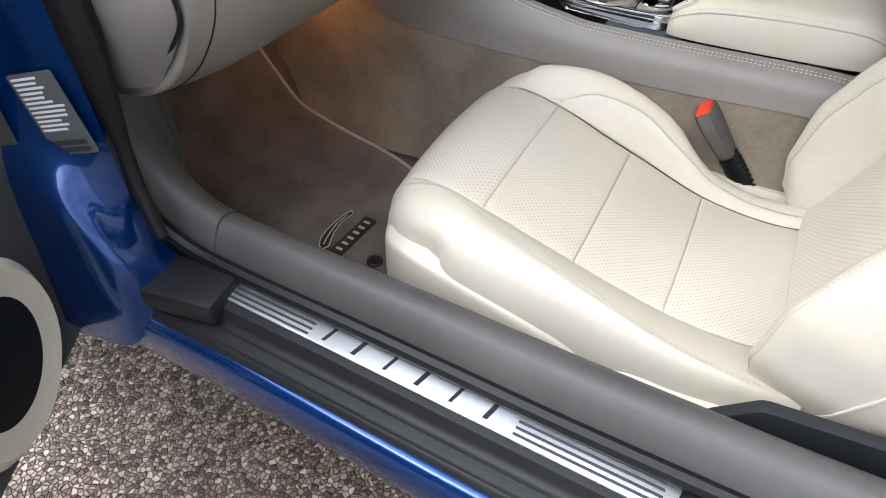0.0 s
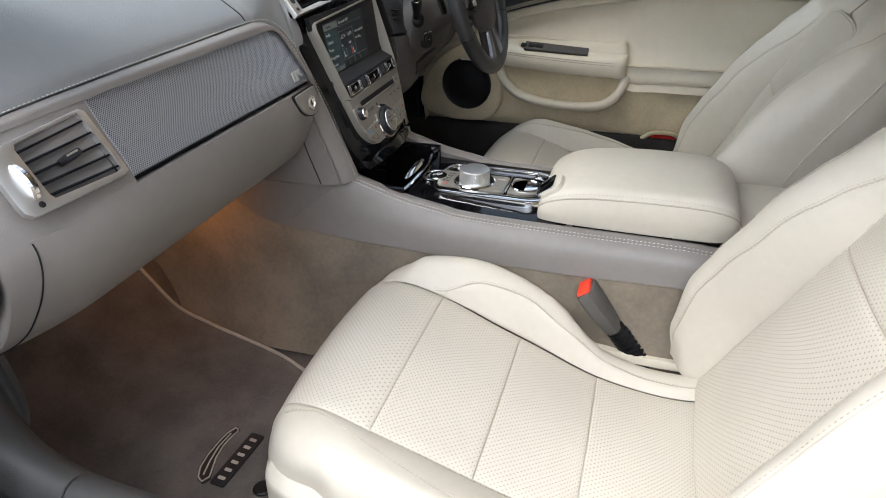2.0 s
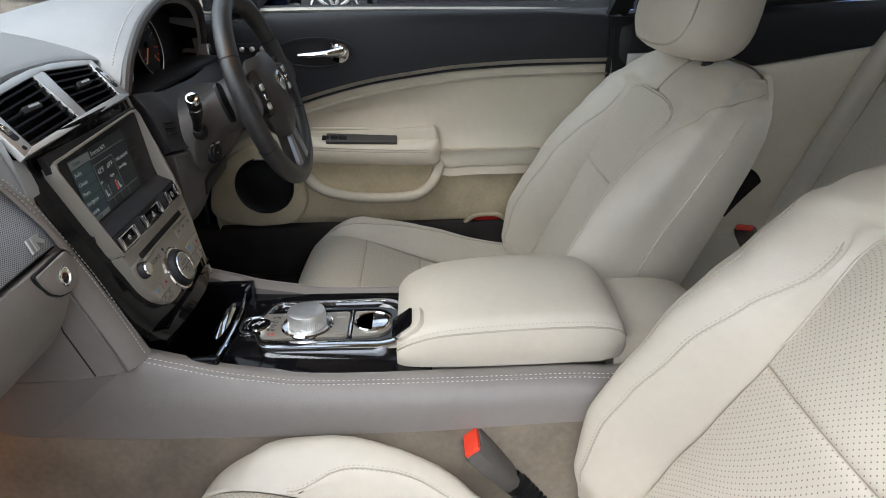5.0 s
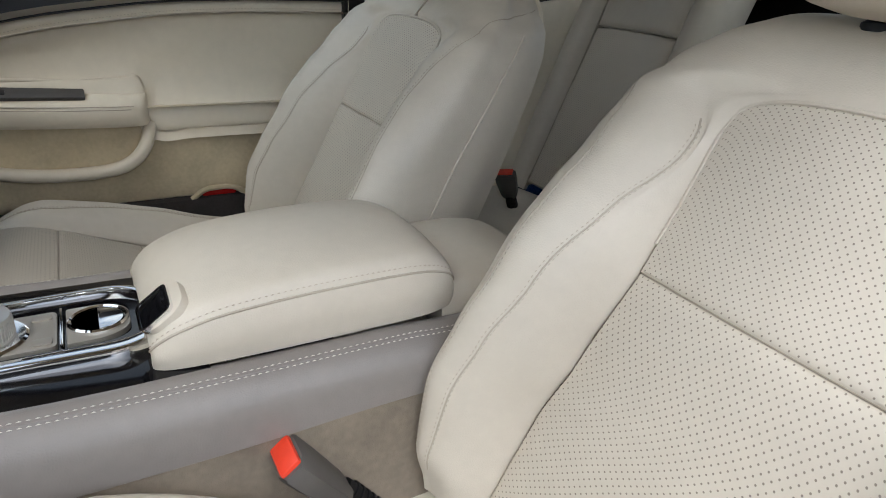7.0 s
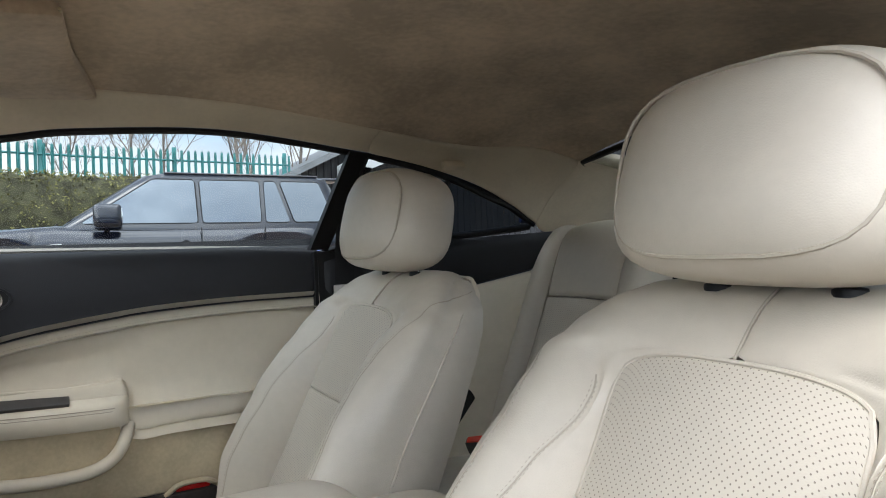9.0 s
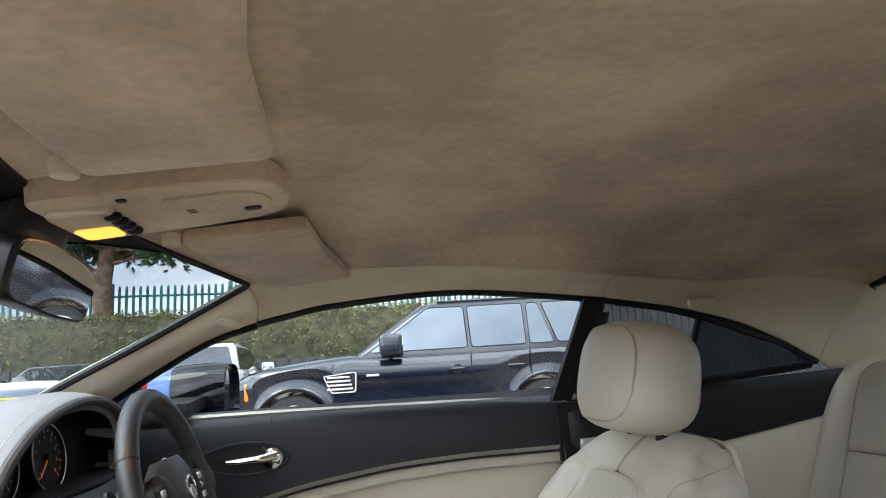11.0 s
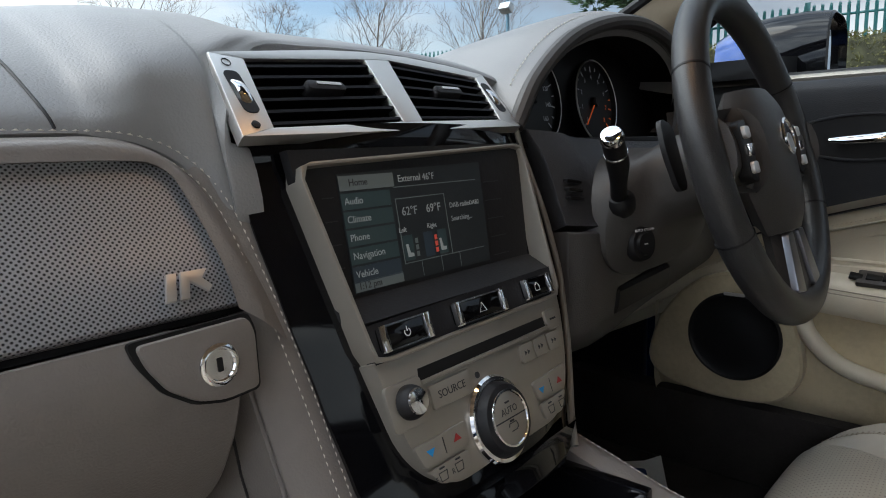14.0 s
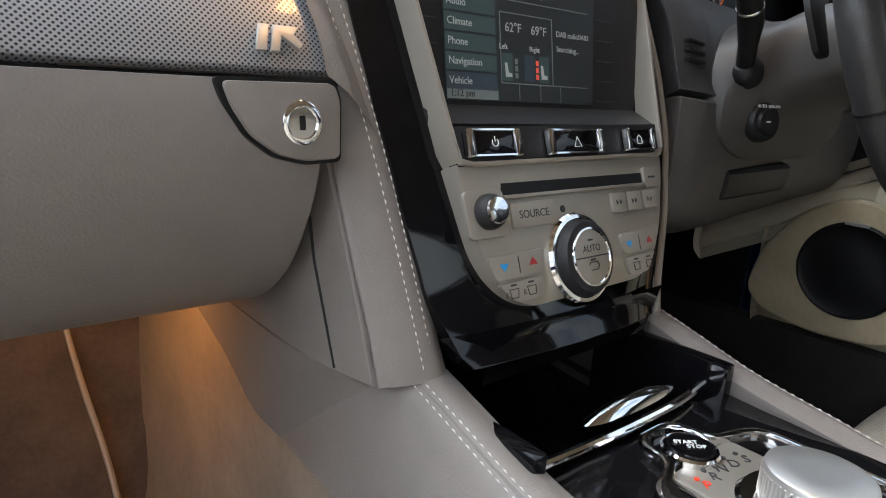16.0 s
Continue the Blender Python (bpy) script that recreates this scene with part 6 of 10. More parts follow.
    # start button
    sb = part("start_button", lathe(pl.at(-0.096, 0.0, 0.004), pl.n, [(0.0150, 0), (0.0150, 0.006), (0.0142, 0.0082), (0.0125, 0.0078), (0.001, 0.0082)], 40), M_piano, console, "black start button in a chrome ring")
    part("start_ring", lathe(pl.at(-0.096, 0.0, 0.002), pl.n, [(0.0178, 0), (0.0178, 0.0075), (0.0166, 0.0090), (0.0153, 0.0078), (0.0153, 0.0)], 40), M_chrome, sb)

    def flat(x, y, h):
        """Lettering that reads from the passenger's corner."""
        p = pl.at(x, y, h)
        m = Matrix.Rotation(radians(-38), 4, "Z")
        m.translation = p
        return m

    part("lettering", join(text_mesh("START", 0.0052, flat(-0.0995, -0.0005, 0.0125)), text_mesh("STOP", 0.0052, flat(-0.0925, 0.0005, 0.0125))), M_white, sb, "START STOP")
    for k, ch in enumerate("PRNDS"):
        part("gear_mark", text_mesh(ch, 0.0105, flat(-0.076 + 0.002 * abs(k - 2), -0.022 + 0.0115 * k, 0.0062)), M_red if ch == "P" else M_print, console, "letter " + ch)
        part("gear_dot", lathe(pl.at(-0.083 + 0.002 * abs(k - 2), -0.022 + 0.0115 * k, 0.006), (0, 0, 1), [(0.0016, 0), (0.0016, 0.0008)], 10), M_red if ch == "P" else M_print, console)
    # rotary selector
    c = pl.at(-0.026, 0.002, 0.0)
    knob = part("selector_knob", lathe(c, (0, 0, 1), [(0.0285, 0.004), (0.0285, 0.007), (0.0272, 0.010), (0.0275, 0.028), (0.0268, 0.0302), (0.0252, 0.0310), (0.012, 0.0306), (0.0005, 0.0306)], 56), M_satin, console, "knurled aluminium rotary selector")
    part("knob_base", lathe(c, (0, 0, 1), [(0.0385, 0.004), (0.0385, 0.007), (0.036, 0.009), (0.029, 0.0085)], 48), M_chrome, console)
    for k in range(56):
        a = 2 * math.pi * k / 56
        p = c + V((math.cos(a) * 0.0273, math.sin(a) * 0.0273, 0.011))
        part("knurl", tube([p, p + V((0, 0, 0.016))], 0.0008, 5), M_satin, knob)
    for s in (-1, 1):
        part("mode_button", prism(rrect(0.022, 0.002 + s * 0.024, 0.018, 0.012, 0.003), pl, 0.005, 0.0078, 0.0008), M_champ, console)
    # ashtray: dark well with a chrome lid
    c = pl.at(0.070, 0.003, 0.004)
    part("well_ring", lathe(c, (0, 0, 1), [(0.0275, 0.0), (0.0275, 0.004), (0.0255, 0.0055), (0.0238, 0.004), (0.0235, 0.0)], 44), M_chrome, console, "chrome ring of the well")
    part("well", lathe(c, (0, 0, 1), [(0.0236, 0.0022), (0.001, 0.0022)], 32), M_piano, console)
    half = [(0.0 + 0.0225 * math.sin(math.pi * k / 16), 0.0225 * math.cos(math.pi * k / 16)) for k in range(17)]
    pw = Plane(c + V((0, 0, 0.0024)), (0, -1, 0), (1, 0, 0))
    part("well_lid", prism(half, pw, 0, 0.0018, 0.0006), M_chrome, console)


build_console()


def build_armrest():
    ar = thing("armrest", "padded cream leather armrest lid on the centre console", "armrest", (CX, 0.19, 0.53))

    def section(y, z0, z1, w, r=0.018, crown=0.006):
        out = []
        for a, b in ((-1, 0), (-1.03, 0.35), (-1.0, 0.62), (-0.93, 0.86), (-0.78, 0.97), (-0.4, 1.0 + crown * 10), (0, 1.0 + crown * 14), (0.4, 1.0 + crown * 10), (0.78, 0.97), (0.93, 0.86), (1.0, 0.62), (1.03, 0.35), (1, 0)):
            out.append((CX + a * w, y, z0 + (z1 - z0) * b))
        return out

    st = [(0.338, 0.536, 0.541, 0.070), (0.347, 0.532, 0.553, 0.087), (0.341, 0.531, 0.568, 0.095), (0.322, 0.531, 0.584, 0.100), (0.28, 0.531, 0.599, 0.103), (0.20, 0.531, 0.607, 0.104), (0.12, 0.531, 0.608, 0.103), (0.075, 0.531, 0.604, 0.101), (0.048, 0.532, 0.592, 0.096), (0.036, 0.534, 0.576, 0.090), (0.032, 0.540, 0.556, 0.080)]
    rings = []
    sec = [[V(p) for p in section(*s)] for s in st]
    for k in range(41):
        q = k / 40
        rings.append([crom([s[j] for s in sec], q) for j in range(13)])
    fine = []
    for r in rings:
        fine.append([crom(r, j / 36) for j in range(37)])
    part("lid", loft(fine), M_cream, ar, "cream leather lid")
    for s in (1, -1):
        part("seam", tube([r[7 if s < 0 else 29] + V((s * -0.0, 0, 0)) for r in fine[2:-1]], 0.0014, 6), M_creamthread, ar)
        part("stitching", stitches([r[8 if s < 0 else 28] for r in fine[2:-1]], 0.006, 0.0042, 0.0006, 0.0006, (0, 0, 1)), M_creamthread, ar, kind="stuff")
    q = fine[10][13]
    across, along = fine[10][15] - fine[10][11], fine[13][13] - fine[7][13]
    pl = Plane(q, across, along)
    if pl.n.z < 0:
        pl.n = -pl.n
    bez = part("latch_recess", prism(rrect(0, 0.005, 0.050, 0.046, 0.016), pl, -0.012, 0.0035, 0.003), M_cream, ar, "cream latch surround")
    part("latch_button", prism(rrect(0, -0.001, 0.038, 0.032, 0.006), pl, 0.001, 0.0068, 0.0015), M_piano, bez, "dark glossy latch button")
    part("latch_rim", ringplate(rrect(0, -0.001, 0.042, 0.036, 0.007), rrect(0, -0.001, 0.038, 0.032, 0.006), pl, 0.001, 0.0072), M_chrome, bez)
    # lower block behind the lid
    b = [[V(p) for p in section(y, 0.50, z, w)] for y, z, w in ((0.05, 0.560, 0.092), (0.0, 0.565, 0.094), (-0.06, 0.563, 0.094), (-0.10, 0.553, 0.090), (-0.115, 0.53, 0.085), (-0.118, 0.51, 0.08))]
    rr = [[crom([s[j] for s in b], k / 16) for j in range(13)] for k in range(17)]
    part("rear_block", loft([[crom(r, j / 30) for j in range(31)] for r in rr]), M_cream, ar, "cream leather rear block")


build_armrest()

# ---------------------------------------------------------------- centre stack
stack = thing("centre_stack", "champagne metal centre stack with a screen in black lacquer", "centre stack", (0, 0.653, 0.6))
SP = Plane((0, 0.653, 0.637), (1, 0, 0), (0, 0.34, 0.94))
if SP.n.y > 0:
    SP.n = -SP.n


def build_stack():
    # bowed black lacquer fascia: strips round the screen, wider on the driver's side
    LEFT = ((-0.052, 0.104), (-0.04, 0.112), (0.0, 0.124), (0.06, 0.132), (0.12, 0.140), (0.17, 0.146), (0.215, 0.150), (0.232, 0.150))
    RIGHT = ((-0.052, 0.088), (-0.04, 0.098), (0.0, 0.126), (0.05, 0.148), (0.10, 0.161), (0.15, 0.163), (0.20, 0.158), (0.232, 0.152))
    OUT = ((-0.052, 0.006), (-0.04, 0.002), (0.0, -0.004), (0.06, -0.004), (0.12, -0.003), (0.208, -0.002), (0.220, 0.001), (0.232, 0.002))

    def fas(x, b):
        w = table(LEFT if x < 0 else RIGHT, b)
        return SP.at(x, b, table(OUT, b) - 0.016 * min(abs(x / w), 1.0) ** 2.2)

    def lo(b):
        return -0.100 - 0.0145 * (b - 0.07) / 0.134

    def hi(b):
        return 0.1165 + 0.0105 * (b - 0.07) / 0.14

    def strip(x0f, x1f, b0, b1, nu, nv):
        return pad(lambda u, v: fas(x0f(b0 + (b1 - b0) * v) * (1 - u) + x1f(b0 + (b1 - b0) * v) * u, b0 + (b1 - b0) * v), nu, nv, roll=0.002, drop=0.0, thick=0.02)

    def el(b):
        return -table(LEFT, b)

    def er(b):
        return table(RIGHT, b)

    part("fascia", join(strip(el, er, -0.052, 0.071, 22, 14), strip(el, er, 0.2075, 0.232, 22, 5), strip(el, lo, 0.071, 0.2075, 5, 14), strip(hi, er, 0.071, 0.2075, 6, 14)), M_piano, stack, "black lacquer fascia")
    edge = [fas(table(RIGHT, b) + 0.001, b) + SP.n * 0.004 for b in (0.232, 0.21, 0.18, 0.15, 0.12, 0.09, 0.06, 0.03, 0.0, -0.03, -0.052)]
    part("edge_trim", tube(curve_of(edge, 60), 0.0028, 8), M_champ, stack, "champagne metal edge trim")
    # chin below the controls, dark gloss
    part("chin", loft([[SP.at(x, -0.03 - 0.009 * k, h) for x, h in ((-0.12 + 0.012 * k, -0.02), (-0.09, 0.002 - 0.006 * k), (0, 0.006 - 0.006 * k), (0.09, 0.002 - 0.006 * k), (0.12 - 0.012 * k, -0.02))] for k in range(5)], closed=False), M_piano, stack)
    # silver bezel round the screen and controls
    low = [(-0.1030, 0.0735), (0.1180, 0.0755), (0.1155, 0.058), (0.099, 0.010), (0.072, -0.020), (-0.068, -0.022), (-0.092, 0.008)]
    part("panel_body", prism(resample(round_poly(low, [0.002, 0.002, 0.02, 0.03, 0.02, 0.02, 0.03]), 96), SP, -0.02, 0.002, 0.001), M_champ, stack, "champagne metal control panel")
    scr_o = resample(round_poly([(-0.1215, 0.2040), (0.1310, 0.2125), (0.1190, 0.0720), (-0.1030, 0.0700)], [0.012, 0.012, 0.008, 0.008]), 72)
    scr_i = resample(round_poly([(-0.1180, 0.2010), (0.1275, 0.2095), (0.1160, 0.0750), (-0.1000, 0.0730)], [0.008, 0.008, 0.005, 0.005]), 72)
    part("bezel", ringplate(scr_o, scr_i, SP, -0.028, 0.006, 0.0015), M_champ, stack, "champagne metal screen bezel")
    # the display leans back less than the panel: flush at the top, deep at the foot
    up = SP.at(0, 0.2035, -0.002) - SP.at(0, 0.115, -0.018)
    SD = Plane(SP.at(0, 0.2035, -0.002) - up.normalized() * 0.2035, (1, 0, 0), up)
    if SD.n.y > 0:
        SD.n = -SD.n
    sc = part("screen_recess", prism([(-0.122, 0.214), (0.132, 0.214), (0.124, 0.104), (-0.108, 0.104)], SD, -0.006, 0.0022), M_step, stack, "charcoal screen surround")
    part("screen_shelf", loft([[SP.at(x, 0.118, -0.019) for x in (-0.112, 0.126)] + [SP.at(x, 0.110, -0.027) for x in (0.126, -0.112)], [SP.at(x, 0.0975, 0.002) for x in (-0.104, 0.120)] + [SP.at(x, 0.0935, -0.004) for x in (0.120, -0.104)]]), M_step, sc, "sloping charcoal shelf", smooth=False)
    part("button_bar", prism([(-0.1035, 0.0955), (0.1195, 0.0985), (0.1175, 0.0725), (-0.1010, 0.0705)], SP, -0.006, 0.0022), M_step, sc, "charcoal button bar")
    lcd = [(-0.087, 0.197), (0.066, 0.199), (0.062, 0.117), (-0.087, 0.117)]
    M_lcd = glow("lit_screen", (0.010, 0.013, 0.015), 0.16)
    M_lcdbar = glow("screen_bar", (0.10, 0.12, 0.12), 0.14)
    M_lcdkey = glow("screen_key", (0.018, 0.032, 0.034), 0.27)
    M_lcdsel = glow("screen_selected_key", (0.014, 0.022, 0.030), 0.3)
    M_lcdink = glow("screen_letters", (0.30, 0.33, 0.33), 0.10)
    M_lcdred = glow("screen_red", (0.45, 0.06, 0.04), 0.3)
    scr = part("display", prism(lcd, SD, 0.002, 0.0034), M_lcd, sc, "lit menu display")

    def tile(x0, x1, y0, y1, m, h=0.0036):
        part("menu_tile", prism([(x0, y0), (x1, y0), (x1, y1), (x0, y1)], SD, 0.0033, h), m, scr)

    def word(t, x, y, size=0.0068, m=None, align="LEFT", lab=""):
        part("menu_word", text_mesh(t, size, SD.matrix(x, y, 0.0039), 0.0001, align), m or M_lcdink, scr, lab or t)

    tile(-0.0865, -0.036, 0.1855, 0.1955, M_lcdbar)
    words = ["Home", "Audio", "Climate", "Phone", "Navigation", "Vehicle"]
    for k, w in enumerate(words):
        y = 0.1905 - k * 0.0123
        if k:
            tile(-0.0865, -0.0415, y - 0.0054, y + 0.0054, M_lcdsel if k == 5 else M_lcdkey)
        word(w, -0.0845 + (0.006 if k == 0 else 0), y, m=M_print if k == 0 else None)
    tile(-0.0865, -0.041, 0.1175, 0.1245, M_lcdbar)
    word("1:12 pm", -0.084, 0.121, 0.0066, M_print)
    word("External 46\u00b0F", -0.032, 0.1905, 0.0072)
    word("62\u00b0F", -0.033, 0.1665, 0.0088)
    word("69\u00b0F", -0.007, 0.1665, 0.0088)
    word("DAB radio", 0.020, 0.1665, 0.0058)
    word("DAB2", 0.045, 0.1665, 0.0052)
    word("Searching...", 0.020, 0.156, 0.0058)
    word("Left", -0.039, 0.1535, 0.0052)
    word("Right", -0.009, 0.1535, 0.0052)
    for x in (-0.0375, 0.0155):
        tile(x, x + 0.0007, 0.129, 0.176, M_lcdbar)
    for y in (0.176, 0.129, 0.1845):
        tile(-0.0375, 0.058 if y > 0.18 else (0.0160 if y > 0.15 else 0.056), y, y + 0.0007, M_lcdbar)
    for x, m in ((-0.036, M_lcdkey), (-0.014, M_lcdsel), (0.0015, M_lcdkey)):
        tile(x, x + 0.010, 0.131, 0.1495, m)
    for k in range(3):
        for x, m in ((-0.0235, M_lcdbar), (-0.0022, M_lcdred)):
            tile(x, x + 0.0028, 0.133 + k * 0.0048, 0.1366 + k * 0.0048, m)
    for x in (-0.033, 0.0035):
        part("seat_symbol", prism([(x, 0.1335), (x + 0.006, 0.1335), (x + 0.006, 0.136), (x + 0.0027, 0.1365), (x + 0.0015, 0.143), (x - 0.0008, 0.143)], SD, 0.0036, 0.0038), M_lcdink, scr)
    for k in range(3):
        tile(-0.020 + k * 0.022, -0.0195 + k * 0.022, 0.118, 0.129, M_lcdbar)
    # soft-key marks beside the display
    for k in range(5):
        part("key_mark", prism(rrect(0.079, 0.182 - 0.0155 * k, 0.022, 0.0007, 0.0003, 1), SD, 0.0028, 0.0032), M_print, sc)
        part("key_mark", prism(rrect(-0.097 + 0.0, 0.182 - 0.0155 * k, 0.010, 0.0007, 0.0003, 1), SD, 0.0028, 0.0032), M_print, sc)

    def bar_button(name, cx, cy, w, h, lab):
        b = part(name, prism(rrect(cx, cy, w, h, 0.002), SP, 0.002, 0.0062, 0.001), M_piano, stack, lab)
        for s in (-1, 1):
            part("chrome_cap", prism(rrect(cx + s * (w / 2 - 0.003), cy, 0.0062, h + 0.0025, 0.0015), SP, 0.0035, 0.0078, 0.0015), M_chrome, b)
        for s in (-1, 1):
            part("chrome_edge", prism(rrect(cx, cy + s * (h / 2 + 0.0003), w - 0.006, 0.0012, 0.0005), SP, 0.004, 0.0072), M_chrome, b)
        return b

    b = bar_button("power_button", -0.071, 0.0845, 0.047, 0.0155, "black power button with chrome ends")
    part("power_sign", tube([SP.at(-0.071 + 0.0026 * math.sin(radians(a)), 0.0845 + 0.0026 * math.cos(radians(a)), 0.0064) for a in range(40, 325, 19)], 0.0004, 5), M_white, b)
    part("power_sign", tube([SP.at(-0.071, 0.085, 0.0064), SP.at(-0.071, 0.0885, 0.0064)], 0.0004, 5), M_white, b)
    b = bar_button("hazard_button", 0.0095, 0.0845, 0.060, 0.0155, "black hazard button with chrome ends")
    part("hazard_sign", tube([SP.at(0.010 + 0.0045 * math.cos(a), 0.083 + 0.0045 * math.sin(a), 0.0064) for a in (math.pi / 2, math.pi * 7 / 6, math.pi * 11 / 6)], 0.0004, 5, closed=True), M_white, b)
    b = bar_button("home_button", 0.0885, 0.0855, 0.040, 0.015, "black home button with chrome ends")
    part("home_sign", tube([SP.at(0.086 + x, 0.085 + y, 0.0064) for x, y in ((-0.003, -0.003), (0.003, -0.003), (0.003, 0.001), (0, 0.0038), (-0.003, 0.001))], 0.0004, 5, closed=True), M_white, b)
    # disc slot
    part("disc_slot", prism([(-0.070, 0.0505), (0.086, 0.0510), (0.086, 0.0595), (-0.068, 0.0590)], SP, 0.0018, 0.0024), M_black, stack, "black disc slot")
    part("slot_lip", prism([(-0.070, 0.0485), (0.086, 0.049), (0.086, 0.0515), (-0.070, 0.051)], SP, 0.001, 0.0055, 0.001), M_champ, stack)
    part("eject_block", prism(rrect(0.0965, 0.0555, 0.019, 0.016, 0.002), SP, 0.001, 0.0045, 0.0008), M_champ, stack)
    part("small_print", prism(rrect(0.0965, 0.0555, 0.009, 0.0016, 0.0003, 1), SP, 0.0046, 0.0048), M_print, stack)

    def key(name, cx, cy, w, h, lab=""):
        return part(name, prism(rrect(cx, cy, w, h, 0.0018), SP, 0.001, 0.0044, 0.0008), M_champ, stack, lab)

    k = key("source_button", -0.044, 0.0375, 0.042, 0.0165, "champagne source button")
    part("lettering", text_mesh("SOURCE", 0.0075, SP.matrix(-0.044, 0.0375, 0.0045), 0.0001), M_print, k, "SOURCE")
    for i, x in enumerate((0.050, 0.0695, 0.090)):
        k = key("track_button", x, 0.0385, 0.0185, 0.0145)
        part("sign", join(prism([(x - 0.004, 0.0365), (x - 0.004, 0.0405), (x - 0.001, 0.0385)], SP, 0.0043, 0.0046), prism([(x + 0.0, 0.0365), (x + 0.0, 0.0405), (x + 0.003, 0.0385)], SP, 0.0043, 0.0046)), M_print, k)
    # volume knob on its plate
    part("volume_plate", prism(rrect(-0.086, 0.0405, 0.033, 0.030, 0.004), SP, 0.0012, 0.0042, 0.001), M_champ, stack)
    part("volume_knob", lathe(SP.at(-0.085, 0.0415, 0.003), SP.n, [(0.01125, 0.00000), (0.01125, 0.00434), (0.01008, 0.00806), (0.00765, 0.01023), (0.00675, 0.01023)], 40), M_step, stack, "black volume knob")
    part("volume_cap", lathe(SP.at(-0.085, 0.0415, 0.0128), SP.n, [(0.0085, 0), (0.0080, 0.0015), (0.004, 0.002), (0.0004, 0.002)], 32), M_chrome, stack, "polished volume cap")
    # climate dial
    dc = SP.at(0.004 - 0.009, 0.003, 0.001)
    part("dial_ring", lathe(dc, SP.n, [(0.03212, 0.00000), (0.03212, 0.00310), (0.03036, 0.00496), (0.02772, 0.00527), (0.02684, 0.00372)], 64), M_chrome, stack, "chrome ring of the climate dial")
    part("climate_dial", lathe(dc, SP.n, [(0.02746, 0.00248), (0.02640, 0.00868), (0.02420, 0.01209), (0.02068, 0.01333), (0.01954, 0.01290)], 64), M_step, stack, "black climate dial")
    part("dial_rim", lathe(dc, SP.n, [(0.02068, 0.01271), (0.02024, 0.01395), (0.01892, 0.01414), (0.01830, 0.01333)], 56), M_chrome, stack)
    fc = part("dial_face", lathe(dc, SP.n, [(0.01866, 0.01116), (0.01866, 0.01314), (0.01804, 0.01352), (0.00044, 0.01352)], 48), M_champ, stack, "champagne dial face")
    part("face_gap", prism(rrect(-0.005, 0.003, 0.036, 0.0009, 0.0002, 1), SP, 0.0143, 0.0148), M_print, fc)
    part("lettering", text_mesh("AUTO", 0.0068, SP.matrix(-0.005, 0.0085, 0.0149), 0.0001), M_print, fc, "AUTO")
    part("sign", tube([SP.at(-0.005 + x, -0.0035 + y, 0.0149) for x, y in ((-0.005, 0.001), (-0.004, 0.003), (0.004, 0.003), (0.005, 0.001), (0.005, -0.001), (0.003, -0.0025), (-0.003, -0.0025))], 0.00035, 5), M_print, fc)
    for y in (0.0145, 0.001):
        part("tell_tale", prism(rrect(-0.005, y, 0.005, 0.0013, 0.0003, 1), SP, 0.0143, 0.0149), M_print, fc)
    part("fan_sign", lathe(SP.at(-0.013, 0.0385, 0.002), SP.n, [(0.0025, 0), (0.0025, 0.0005)], 10), M_print, stack)
    # temperature and screen-heater keys on both sides
    for s, cx in ((-1, -0.066), (1, 0.066)):
        pts = [(cx - 0.026, 0.0135), (cx + 0.026, 0.0145), (cx + 0.022, -0.0015), (cx - 0.021, -0.0015)] if s < 0 else [(cx - 0.022, 0.0145), (cx + 0.030, 0.0175), (cx + 0.020, 0.0005), (cx - 0.020, -0.0005)]
        k = part("temperature_key", prism(round_poly(pts, 0.003), SP, 0.001, 0.0046, 0.0008), M_champ, stack)
        x = cx - 0.013
        part("cooler_mark", prism([(x - 0.004, 0.0085), (x + 0.004, 0.0085), (x, 0.0035)], SP, 0.0045, 0.0048), M_blueprint, k, "blue arrow")
        x = cx + 0.013
        part("warmer_mark", prism([(x - 0.004, 0.005), (x + 0.004, 0.005), (x, 0.010)], SP, 0.0045, 0.0048), M_redprint, k, "red arrow")
        part("key_gap", prism(rrect(cx, 0.0065, 0.0007, 0.011, 0.0002, 1), SP, 0.0045, 0.0048), M_print, k)
        pts = [(cx - 0.020, -0.004), (cx + 0.021, -0.0035), (cx + 0.018, -0.0165), (cx - 0.008, -0.0165)] if s < 0 else [(cx - 0.020, -0.0035), (cx + 0.019, -0.002), (cx + 0.006, -0.0165), (cx - 0.018, -0.0165)]
        k = part("heater_key", prism(round_poly(pts, 0.004), SP, 0.001, 0.0046, 0.0008), M_champ, stack)
        for j in (-0.008, 0.008):
            x = cx + j
            part("sign", tube([SP.at(x + a, -0.011 + b, 0.0047) for a, b in ((-0.004, 0.003), (0.004, 0.003), (0.003, -0.0025), (-0.003, -0.0025))], 0.0004, 5, closed=True), M_print, k)
            part("tell_tale", prism(rrect(x, -0.0055, 0.005, 0.0012, 0.0003, 1), SP, 0.0045, 0.0049), M_print, k)
        if s < 0:
            part("lettering", join(text_mesh("F", 0.005, SP.matrix(cx - 0.0145, -0.0115, 0.0047), 0.0001), text_mesh("R", 0.005, SP.matrix(cx + 0.0015, -0.0115, 0.0047), 0.0001)), M_print, k, "F and R")


build_stack()


VP = Plane((0, 0.7287, 0.846), (1, 0, 0), (0, 0.049, 0.056))
if VP.n.y > 0:
    VP.n = -VP.n


